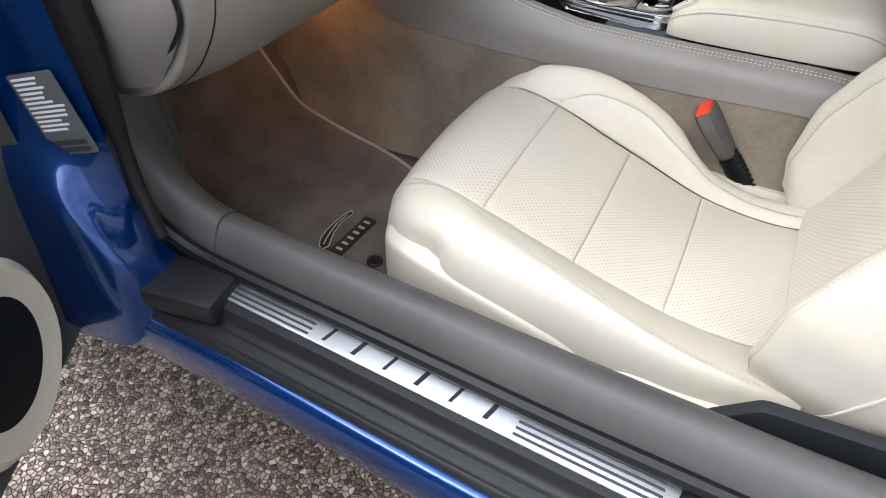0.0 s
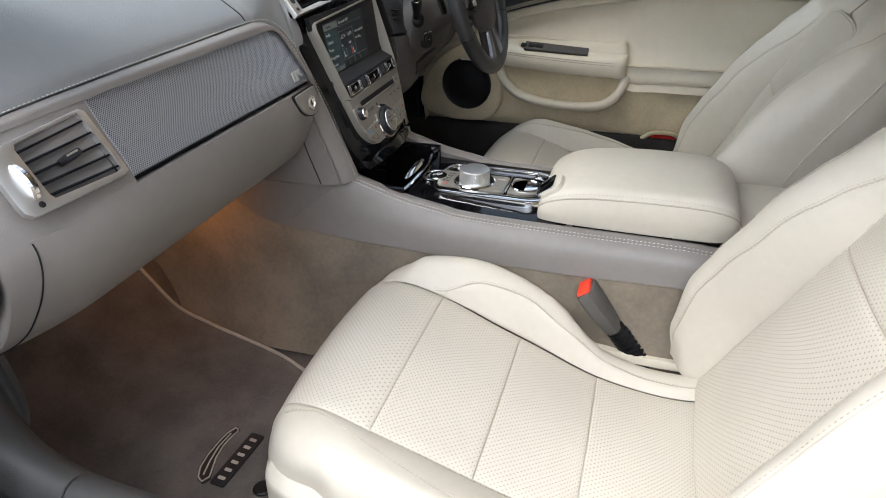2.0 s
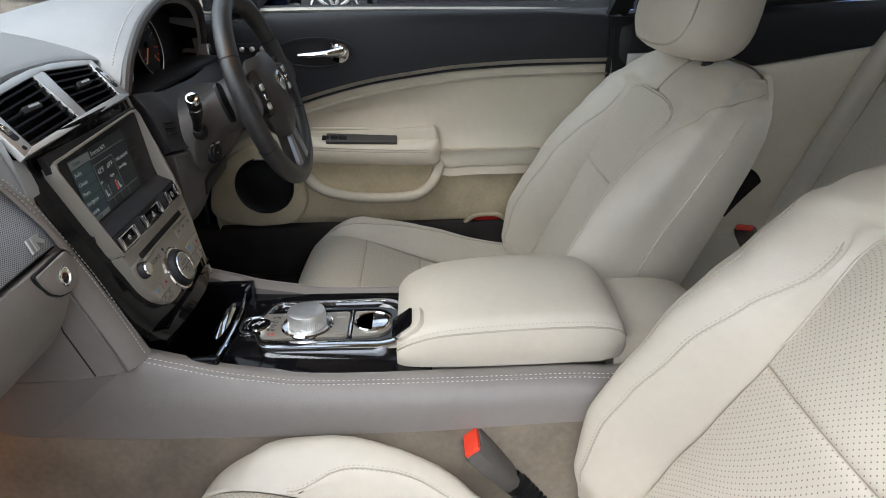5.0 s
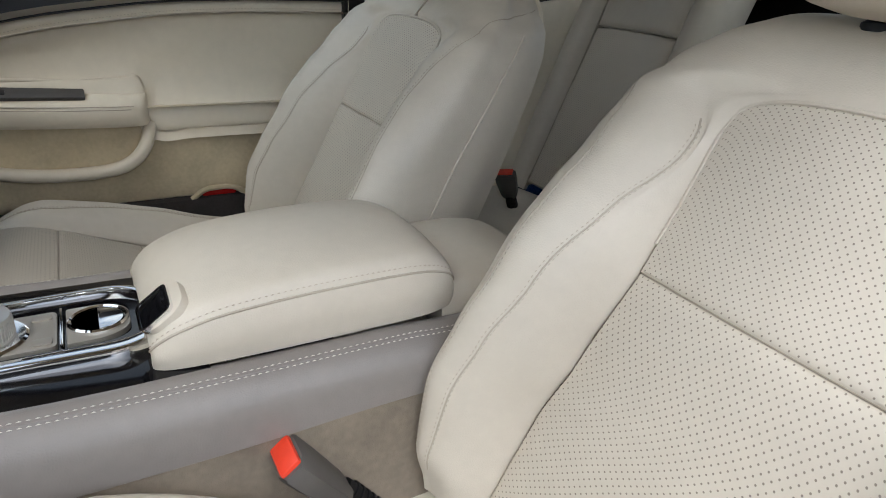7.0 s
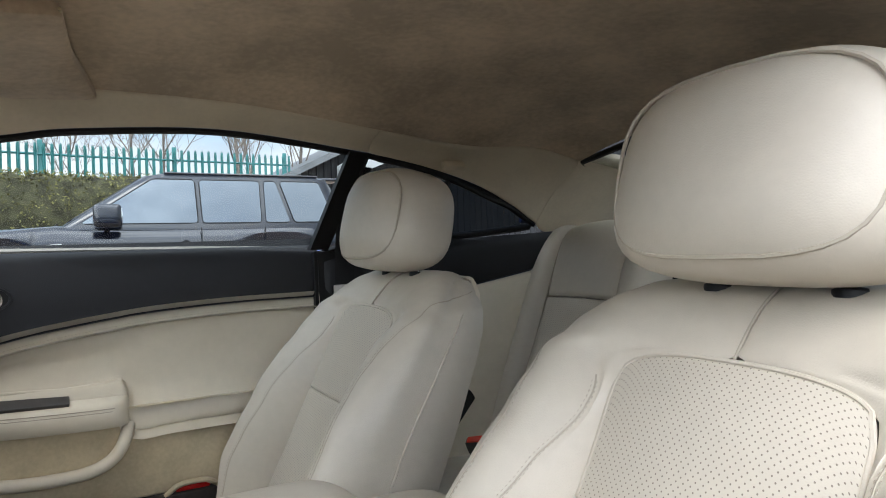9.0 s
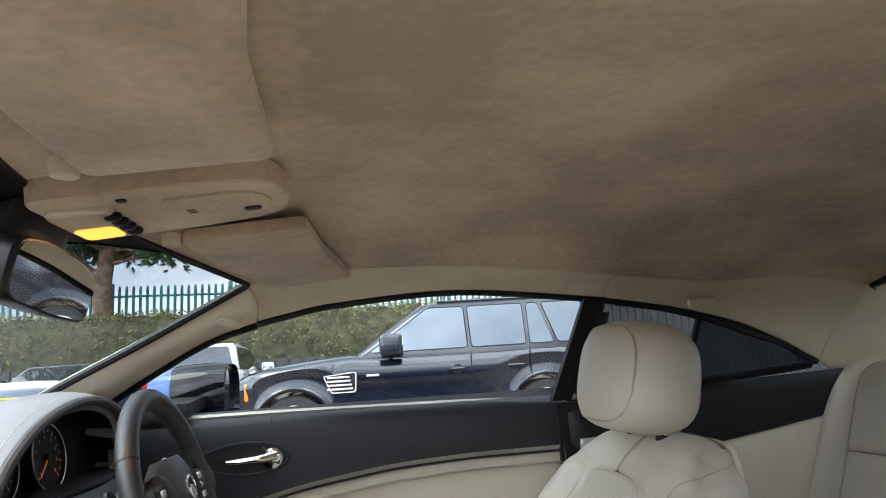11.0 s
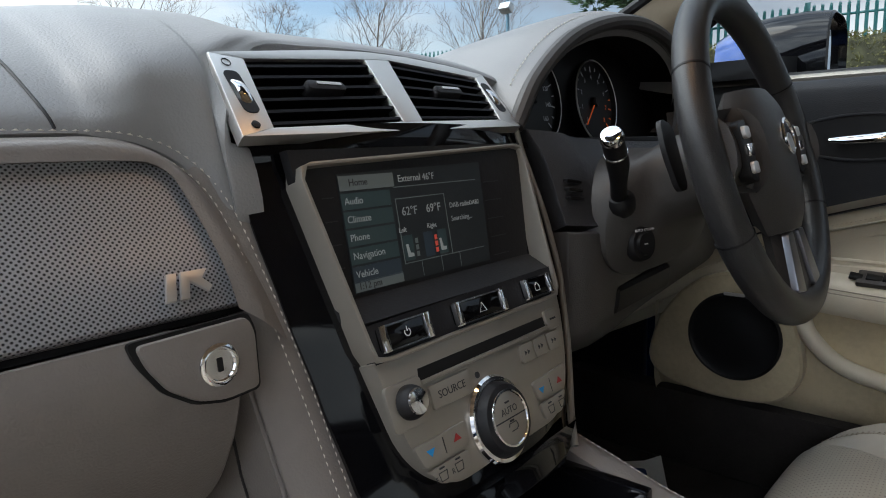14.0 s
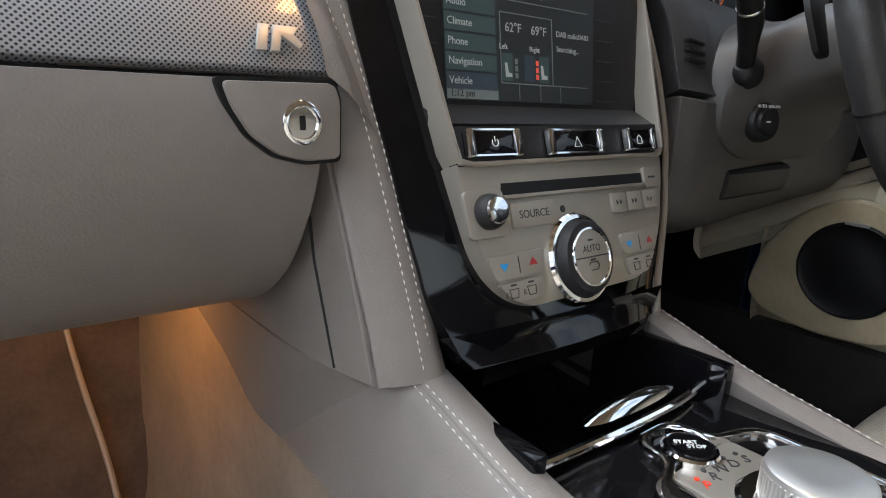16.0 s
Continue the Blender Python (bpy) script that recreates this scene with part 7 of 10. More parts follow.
def build_centre_vents():
    fr = thing("centre_air_vents", "two black slatted air vents in one satin metal frame", "air vent", VP.at(0, 0.04))
    h = 0.003
    quads = [[(-0.117, 0.067), (-0.003, 0.079), (-0.006, 0.012), (-0.125, 0.006)], [(0.025, 0.081), (0.132, 0.070), (0.122, 0.016), (0.016, 0.013)]]
    tl, tr, bl, br = (-0.141, 0.0705), (0.147, 0.075), (-0.150, -0.001), (0.147, 0.008)
    crown = [(-0.141, 0.0705), (-0.09, 0.078), (-0.04, 0.085), (0.006, 0.0885), (0.05, 0.088), (0.10, 0.083), (0.147, 0.075)]
    bars = [
        [tl, quads[0][0], quads[0][3], bl],
        [quads[0][1], quads[1][0], quads[1][3], quads[0][2]],
        [quads[1][1], tr, br, quads[1][2]],
        crown + [quads[1][1], quads[1][0], quads[0][1], quads[0][0]],
        [bl, quads[0][3], quads[0][2], quads[1][3], quads[1][2], br],
    ]
    for b in bars:
        part("frame_bar", prism(b, VP, -0.006, h, 0.0007), M_satin, fr, "satin metal frame")
    for q in quads:
        tl, tr, br, bl = [V((*p, 0)) for p in q]
        part("duct", prism([(p.x, p.y) for p in (tl, tr, br, bl)], VP, -0.026, -0.024), M_black, fr)
        for a, b in ((tl, tr), (tr, br), (br, bl), (bl, tl)):
            bm = bmesh.new()
            bm.faces.new([bm.verts.new(VP.at(p.x, p.y, d)) for p, d in ((a, 0.0), (b, 0.0), (b, -0.025), (a, -0.025))])
            part("duct_wall", bm, M_black, fr)
        for k in range(6):
            v = (k + 0.5) / 6
            a, b = tl.lerp(bl, v), tr.lerp(br, v)
            part("slat", loft([[VP.at(p.x, p.y + dy, dh) for dy, dh in ((0.0004, 0.002), (0.0038, -0.011), (0.0020, -0.011), (-0.0022, 0.002))] for p in (a, b)]), M_slat, fr, smooth=False)
        c = (tl + tr + br + bl) / 4
        part("slider", prism(rrect(c.x, c.y + 0.003, 0.034, 0.0085, 0.003), VP, -0.004, 0.0060, 0.002), M_step, fr, "black slider")
        part("slider_inlay", prism(rrect(c.x + 0.002, c.y + 0.004, 0.022, 0.0026, 0.001), VP, 0.0059, 0.0067), M_satin, fr)
    for x, y in ((-0.1335, 0.036), (0.1365, 0.044)):
        part("thumbwheel", lathe(VP.at(x - 0.004, y, -0.013), VP.a, [(0.0185, 0), (0.0195, 0.002), (0.0195, 0.006), (0.0185, 0.008)], 36), M_chrome, fr, "chrome thumbwheel")
        part("thumbwheel_slot", prism(rrect(x, y, 0.011, 0.036, 0.004), VP, h - 0.001, h + 0.0006), M_black, fr)
    part("button", lathe(VP.at(-0.137, 0.008, h), VP.n, [(0.0028, 0), (0.0028, 0.001), (0.001, 0.0014)], 14), M_black, fr)
    part("vent_mark", tube([VP.at(-0.132 + 0.003 * math.cos(a), 0.062 + 0.003 * math.sin(a), h + 0.0002) for a in (2 * math.pi * k / 16 for k in range(16))], 0.0004, 4, closed=True), M_print, fr)


build_centre_vents()

M_darkmetal = mk("dark_satin_metal", (0.20, 0.21, 0.24), 0.32, 0.9, var=0.05)
# next two: taupe with the weaker light by the wheel put into colour
M_shroud = mk("shaded_column_taupe", (0.050, 0.046, 0.043), 0.5, var=0.1, bump=0.2, bscale=500)
M_dusk = mk("shaded_taupe_leather", (0.085, 0.078, 0.074), 0.45, var=0.08, vscale=5, bump=0.3, bscale=380, kind="leather")
M_weavedark = mk("black_fine_weave", (0.040, 0.040, 0.043), 0.36, 0.25, var=0.10, vscale=40, bump=0.8, bscale=900)

# ---------------------------------------------------------------- steering wheel, column and instruments
WC = V((0.338, 0.573, 0.822))
WP = Plane(WC, (1, 0, 0), (0, 0.29, 0.957))
if WP.n.y > 0:
    WP.n = -WP.n


def build_wheel():
    wh = thing("steering_wheel", "dark leather steering wheel with a padded hub and silver emblem", "steering wheel", WC)
    R, r = 0.1575, 0.0155

    def arc(a0, a1, n, rr=R, h=0.0):
        return [WP.at(rr * math.cos(radians(a0 + (a1 - a0) * k / n)), rr * math.sin(radians(a0 + (a1 - a0) * k / n)), h) for k in range(n + 1)]

    for a0, a1 in ((28, 152), (152.6, 206), (206.6, 333.4), (334, 387.4)):
        rim = part("rim", tube(arc(a0, a1, 30), r, 18, flat=1.08), M_wheel, wh, "leather rim section")
    for a in (28, 152.3, 206.3, 333.7):
        part("rim_seam", tube(arc(a - 0.35, a + 0.35, 2), r * 1.03, 18, flat=1.08), M_black, wh)
    part("rim_stitching", stitches(arc(-60, 24, 60, R - r * 0.98, 0.002), 0.005, 0.0045, 0.0007, 0.0, tuple(WP.n)), M_thread, wh, kind="stuff")
    # hub pad: rounded shield
    rows = []
    for v in range(9):
        b = 0.062 - 0.145 * v / 8
        w = [0.052, 0.070, 0.078, 0.078, 0.073, 0.066, 0.057, 0.047, 0.036][v]
        rows.append([WP.at(w * x, b, 0.030 * (1 - abs(x) ** 3.0) * (1 - ((v - 4) / 5.2) ** 4) - 0.004) for x in (-1, -0.85, -0.5, 0, 0.5, 0.85, 1)])
    part("hub_pad", pad(surf(rows), 22, 22, roll=0.004, drop=0.004, thick=0.03, flip=True), M_hub, wh, "grey leather hub pad")
    em = part("emblem", lathe(WP.at(0, 0.008, 0.0255), WP.n, [(0.0185, 0), (0.0185, 0.003), (0.0165, 0.0042), (0.016, 0.003), (0.0005, 0.003)], 40), M_chrome, wh, "round silver emblem")
    part("emblem_shape", prism([(-0.009, -0.008), (-0.003, -0.011), (0.006, -0.009), (0.010, 0.0), (0.006, 0.009), (-0.002, 0.011), (-0.009, 0.005)], WP, 0.0286, 0.0292), M_satin, em)
    # spokes
    for s in (-1, 1):
        rows = [[WP.at(s * (0.060 + 0.094 * k / 6), y * (1 - 0.25 * k / 6) + 0.004, h) for y, h in ((0.030, -0.004), (0.022, 0.008), (0.0, 0.011), (-0.022, 0.008), (-0.034, -0.004))] for k in range(7)]
        part("spoke", pad(surf(rows), 10, 10, drop=0, thick=0.012, flip=s > 0), M_hub, wh)
        sw = part("switch_pod", prism(round_poly([(s * 0.078, 0.030), (s * 0.105, 0.024), (s * 0.102, -0.026), (s * 0.080, -0.030)][::s], 0.006), WP, 0.004, 0.015, 0.003), M_black, wh, "black switch pod")
        for k in range(3):
            part("switch", prism(rrect(s * 0.092, 0.016 - 0.016 * k, 0.015, 0.011, 0.003), WP, 0.014, 0.0185, 0.0015), M_satin if k != 1 else M_chrome, sw, "satin switch")
    rows = [[WP.at(x * (0.030 + 0.010 * (k / 5) ** 2), -0.070 - 0.076 * k / 5, h) for x, h in ((-1, -0.004), (-0.6, 0.007), (0, 0.009), (0.6, 0.007), (1, -0.004))] for k in range(6)]
    part("lower_spoke", pad(surf(rows), 10, 10, drop=0, thick=0.012, flip=True), M_hub, wh)
    for s in (-1, 1):
        part("spoke_trim", prism(round_poly([(s * 0.010, -0.083), (s * 0.030, -0.083), (s * 0.046, -0.138), (s * 0.018, -0.142)][::s], 0.004), WP, 0.006, 0.0125, 0.002), M_darkmetal, wh, "dark satin metal spoke trim")
    # gear paddles behind the spokes
    for s in (-1, 1):
        part("gear_paddle", prism(round_poly([(s * 0.098, 0.042), (s * 0.124, 0.050), (s * 0.130, 0.02), (s * 0.122, -0.020), (s * 0.100, -0.020)][::s], 0.010), WP, -0.046, -0.041, 0.001), M_black, wh, "black gear paddle")


build_wheel()


def build_column():
    col = thing("steering_column", "taupe steering column shroud, darkened for shade, with a stalk and switches", "steering column", (0.338, 0.68, 0.76))
    rings = []
    for y, cz, w, h in ((0.600, 0.797, 0.072, 0.052), (0.640, 0.785, 0.082, 0.060), (0.656, 0.768, 0.098, 0.070), (0.664, 0.752, 0.122, 0.078), (0.674, 0.745, 0.133, 0.084), (0.70, 0.743, 0.137, 0.086), (0.80, 0.743, 0.137, 0.086)):
        rings.append([V((0.338 + w * math.copysign(abs(math.cos(q)) ** 0.7, math.cos(q)), y, cz + h * (1.0 if math.sin(q) > 0 else 0.58) * math.copysign(abs(math.sin(q)) ** 0.7, math.sin(q)))) for q in (2 * math.pi * j / 40 for j in range(40))])
    part("shroud", loft(rings), M_shroud, col, "moulded shroud with its shade put into the colour")
    tip = V((0.168, 0.650, 0.840))
    root = V((0.221, 0.668, 0.780))
    pts = curve_of([root, root.lerp(tip, 0.3) + V((-0.001, -0.002, 0.002)), V((0.192, 0.656, 0.818)), tip], 16)
    stalk = part("stalk", tube(pts, [0.008 + 0.0025 * min(1, max(0, (k - 5) / 5)) for k in range(17)], 16), M_black, col, "black indicator stalk")
    d = (tip - pts[-3]).normalized()
    part("stalk_ring", lathe(tip - d * 0.022, d, [(0.0106, 0), (0.0112, 0.001), (0.0112, 0.0022), (0.0106, 0.003)], 24), M_chrome, stalk)
    part("stalk_cap", lathe(tip - d * 0.002, d, [(0.0106, 0), (0.0108, 0.005), (0.0092, 0.008), (0.0070, 0.0086), (0.0005, 0.0082)], 24), M_chrome, stalk, "silver stalk end")
    part("stalk_boot", lathe(root - d * 0.01, d, [(0.015, 0), (0.0155, 0.010), (0.0125, 0.015), (0.009, 0.018)], 24), M_black, col)
    sc = V((0.247, 0.660, 0.735))
    n = V((-0.25, -0.95, 0.1))
    part("column_switch", lathe(sc, n, [(0.0185, 0), (0.0185, 0.006), (0.0165, 0.009), (0.012, 0.009), (0.011, 0.012), (0.0005, 0.012)], 32), M_black, col, "black round column switch")
    pl = Plane(sc + n.normalized() * 0.0125, V((1, -0.26, 0)), V((0, 0.1, 1)))
    if pl.n.y > 0:
        pl.n = -pl.n
    part("switch_mark", prism(rrect(-0.002, 0.0, 0.005, 0.0012, 0.0003, 1), pl, 0, 0.0004), M_white, col)
    part("lettering", join(text_mesh("AUTO", 0.0042, Matrix.Translation(pl.at(-0.008, 0.0137, -0.003)) @ Matrix((pl.a, pl.b, pl.n)).transposed().to_4x4(), 0.0001), text_mesh("COLUMN", 0.0036, Matrix.Translation(pl.at(0.008, 0.0137, -0.003)) @ Matrix((pl.a, pl.b, pl.n)).transposed().to_4x4(), 0.0001)), M_white, col, "AUTO COLUMN")


build_column()


def build_driver_dash():
    # instrument hood
    front = [(0.150, 0.738, 0.858), (0.185, 0.736, 0.905), (0.25, 0.734, 0.948), (0.34, 0.733, 0.974), (0.43, 0.733, 0.980), (0.52, 0.738, 0.968), (0.59, 0.748, 0.940), (0.635, 0.762, 0.895), (0.655, 0.775, 0.85)]
    hood = thing("instrument_binnacle", "grey leather instrument hood over black dials", "instrument hood", (0.40, 0.85, 0.85))
    rows = []
    for x, y, z in front:
        k = 1 - abs(x - 0.40) / 0.40
        rows.append([(x, y, z), (x, y + 0.008, z + 0.006), (x, y + 0.05, z + 0.012 * k + 0.003), (x, y + 0.13, z + 0.006 * k), (x, y + 0.22, z - 0.012 * k), (x + 0.01, y + 0.33, min(z - 0.02, 0.94))])
    part("hood", pad(surf(rows), 20, 34, roll=0.003, drop=0.003, thick=0.02, flip=True), M_dashtop, hood, "grey leather hood")
    rim = curve_of(front, 60)
    part("hood_lip", tube([p + V((0, 0.002, -0.004)) for p in rim], 0.0085, 10), M_hub, hood)
    part("stitching", stitches([p + V((0, 0.020, 0.0085)) for p in rim[4:-8]], 0.006, 0.0045, 0.0007, 0.0008, (0, 0, 1)), M_thread, hood, kind="stuff")
    # dark cavity
    c_in = [p + V((0.0, 0.008, -0.012)) for p in curve_of(front, 24)]
    for nm, y in (("dial_face_board", 0.815),):
        bm = bmesh.new()
        top = [bm.verts.new((p.x, y, p.z + 0.004)) for p in c_in]
        bot = [bm.verts.new((p.x, y, 0.80)) for p in c_in]
        for a in range(24):
            bm.faces.new((top[a], top[a + 1], bot[a + 1], bot[a]))
        part(nm, bm, M_black, hood, "black dial board")
    bm = bmesh.new()
    a_ = [bm.verts.new(p) for p in c_in]
    b_ = [bm.verts.new((p.x, 0.816, p.z + 0.002)) for p in c_in]
    for a in range(24):
        bm.faces.new((a_[a], a_[a + 1], b_[a + 1], b_[a]))
    part("cavity_roof", bm, M_black, hood)
    part("cavity_floor", box(0.165, 0.64, 0.736, 0.82, 0.832, 0.842, 0.004), M_step, hood)
    M_orange = glow("orange_dial_marks", (0.9, 0.16, 0.03), 0.12)
    M_pale = glow("pale_dial_marks", (0.35, 0.37, 0.40), 0.05)
    for cx, big in ((0.285, True), (0.435, False)):
        pl = Plane((cx, 0.812, 0.888), (1, 0, 0), (0, 0.15, 1))
        if pl.n.y > 0:
            pl.n = -pl.n
        g = part("dial", lathe(pl.at(0, 0, 0), pl.n, [(0.056, 0), (0.056, 0.008), (0.053, 0.010), (0.051, 0.004), (0.0005, 0.003)], 48), M_black, hood, "black dial with pale figures")
        part("dial_rim", tube([pl.at(0.0545 * math.cos(a), 0.0545 * math.sin(a), 0.009) for a in (2 * math.pi * k / 48 for k in range(48))], 0.0014, 6, closed=True), M_satin, g)
        for k in range(17):
            a = radians(225 - 270 * k / 16)
            l0 = 0.040 if k % 2 == 0 else 0.0435
            part("tick", tube([pl.at(l0 * math.cos(a), l0 * math.sin(a), 0.0045), pl.at(0.0475 * math.cos(a), 0.0475 * math.sin(a), 0.0045)], 0.0007, 4), M_orange if (not big and k > 12) else M_pale, g)
            if k % 2 == 0:
                part("figure", text_mesh(str(k // 2 if not big else k * 10), 0.008, Matrix.Translation(pl.at(0.033 * math.cos(a), 0.033 * math.sin(a), 0.0045)) @ Matrix((pl.a, pl.b, pl.n)).transposed().to_4x4(), 0.0001), M_orange if (not big and k > 12) else M_pale, g)
        part("needle", tube([pl.at(0, 0, 0.007), pl.at(-0.030, -0.030, 0.007)], 0.0009, 5), M_orange, g, "orange needle")
        part("needle_boss", lathe(pl.at(0, 0, 0.003), pl.n, [(0.007, 0), (0.007, 0.005), (0.005, 0.007), (0.0005, 0.007)], 20), M_step, g)
    # grey panel left of the column, with three slots
    rows = [[(0.160, 0.735, 0.852), (0.20, 0.722, 0.848), (0.24, 0.720, 0.842), (0.42, 0.722, 0.836), (0.66, 0.755, 0.838)],
            [(0.168, 0.718, 0.82), (0.20, 0.703, 0.815), (0.24, 0.698, 0.81), (0.42, 0.70, 0.806), (0.68, 0.735, 0.81)],
            [(0.169, 0.702, 0.775), (0.198, 0.690, 0.77), (0.24, 0.684, 0.765), (0.42, 0.69, 0.762), (0.69, 0.72, 0.765)],
            [(0.168, 0.696, 0.760), (0.196, 0.684, 0.757), (0.24, 0.678, 0.754), (0.42, 0.684, 0.752), (0.695, 0.71, 0.757)]]
    part("driver_panel", pad(surf(rows), 24, 14, roll=0.003, drop=0.003, thick=0.02, flip=True), M_weavedark, dash, "black finely woven driver panel")
    f = surf(rows)
    for k in range(3):
        q = f(0.165, 0.56 - 0.055 * k)
        part("slot", moved(box(-0.010, 0.010, -0.004, 0.003, -0.0016, 0.0016, 0.0008), pose(q.x - 0.001 + 0.001 * k, q.y, q.z, 0, 8, -14)), M_black, dash)
    # knee panel; a black block stands for the shade in its open cubby
    rows = [[(0.166, 0.693, 0.755), (0.194, 0.681, 0.752), (0.26, 0.680, 0.748), (0.42, 0.688, 0.746), (0.69, 0.713, 0.75)],
            [(0.154, 0.686, 0.69), (0.185, 0.676, 0.68), (0.25, 0.680, 0.672), (0.42, 0.70, 0.672), (0.70, 0.72, 0.68)],
            [(0.140, 0.690, 0.655), (0.17, 0.688, 0.640), (0.24, 0.700, 0.628), (0.42, 0.73, 0.625), (0.70, 0.75, 0.632)],
            [(0.124, 0.73, 0.625), (0.17, 0.76, 0.610), (0.25, 0.79, 0.604), (0.42, 0.83, 0.602), (0.70, 0.85, 0.605)]]
    part("knee_panel", pad(surf(rows), 24, 18, roll=0.004, drop=0.004, thick=0.02, flip=True), M_hub, dash, "dark grey knee panel")
    part("cubby", moved(box(-0.082, 0.082, -0.02, 0.02, -0.016, 0.016, 0.010, 3), pose(0.318, 0.699, 0.676, 8, 0, 3)), M_black, dash, "black block painted as the shade of an open cubby")
    part("driver_under", box(0.13, 0.74, 0.83, 1.4, 0.60, 0.61, 0.003), M_black, dash)
    part("driver_cheek", pad(surf([[(0.13, 0.70, 0.72), (0.16, 1.2, 0.72)], [(0.135, 0.69, 0.57), (0.165, 1.2, 0.57)]]), 6, 4, drop=0, thick=0.01, flip=True), M_black, dash)
    # outer air vent
    part("end_pad", pad(surf([[(0.64, 0.765, 0.88), (0.70, 0.79, 0.875), (0.75, 0.84, 0.87)], [(0.645, 0.76, 0.82), (0.71, 0.775, 0.815), (0.755, 0.83, 0.81)], [(0.65, 0.755, 0.74), (0.71, 0.765, 0.74), (0.757, 0.82, 0.74)]]), 8, 8, roll=0.004, drop=0.004, thick=0.02, flip=True), M_taupe, dash)
    part("end_top", pad(surf([[(0.60, 0.76, 0.92), (0.69, 0.80, 0.888), (0.755, 0.86, 0.88)], [(0.60, 0.9, 0.945), (0.69, 0.93, 0.915), (0.76, 0.95, 0.895)], [(0.58, 1.08, 0.93), (0.66, 1.06, 0.915), (0.74, 1.0, 0.90)]]), 8, 8, drop=0, thick=0.02), M_dashtop, dash)
    ring = [(0.690 + 0.034 * math.cos(a), 0.774 + 0.006 * math.cos(a), 0.822 + 0.034 * math.sin(a)) for a in (2 * math.pi * k / 32 for k in range(32))]
    part("outer_vent_ring", tube(ring, 0.004, 8, closed=True), M_satin, dash, "satin vent ring")
    part("outer_vent", lathe((0.690, 0.776, 0.822), (0.16, -1, 0), [(0.033, 0), (0.033, 0.003), (0.0005, 0.003)], 32), M_black, dash)


build_driver_dash()

# ---------------------------------------------------------------- driver's door
ddoor = thing("door_1", "closed driver door, charcoal leather above, ivory leather and suede below", "car door", (0.73, 0.35, 0.35), kind="structure")


def bz(y):
    """Height of the edge between the charcoal and the ivory leather."""
    ys, zs = (-0.2, -0.113, 0.05, 0.217, 0.40, 0.556, 0.68, 0.80, 0.92), (0.803, 0.803, 0.802, 0.794, 0.770, 0.732, 0.690, 0.630, 0.55)
    for a in range(8):
        if y <= ys[a + 1]:
            f = (y - ys[a]) / (ys[a + 1] - ys[a])
            return zs[a] + (zs[a + 1] - zs[a]) * f - 0.006
    return zs[-1]


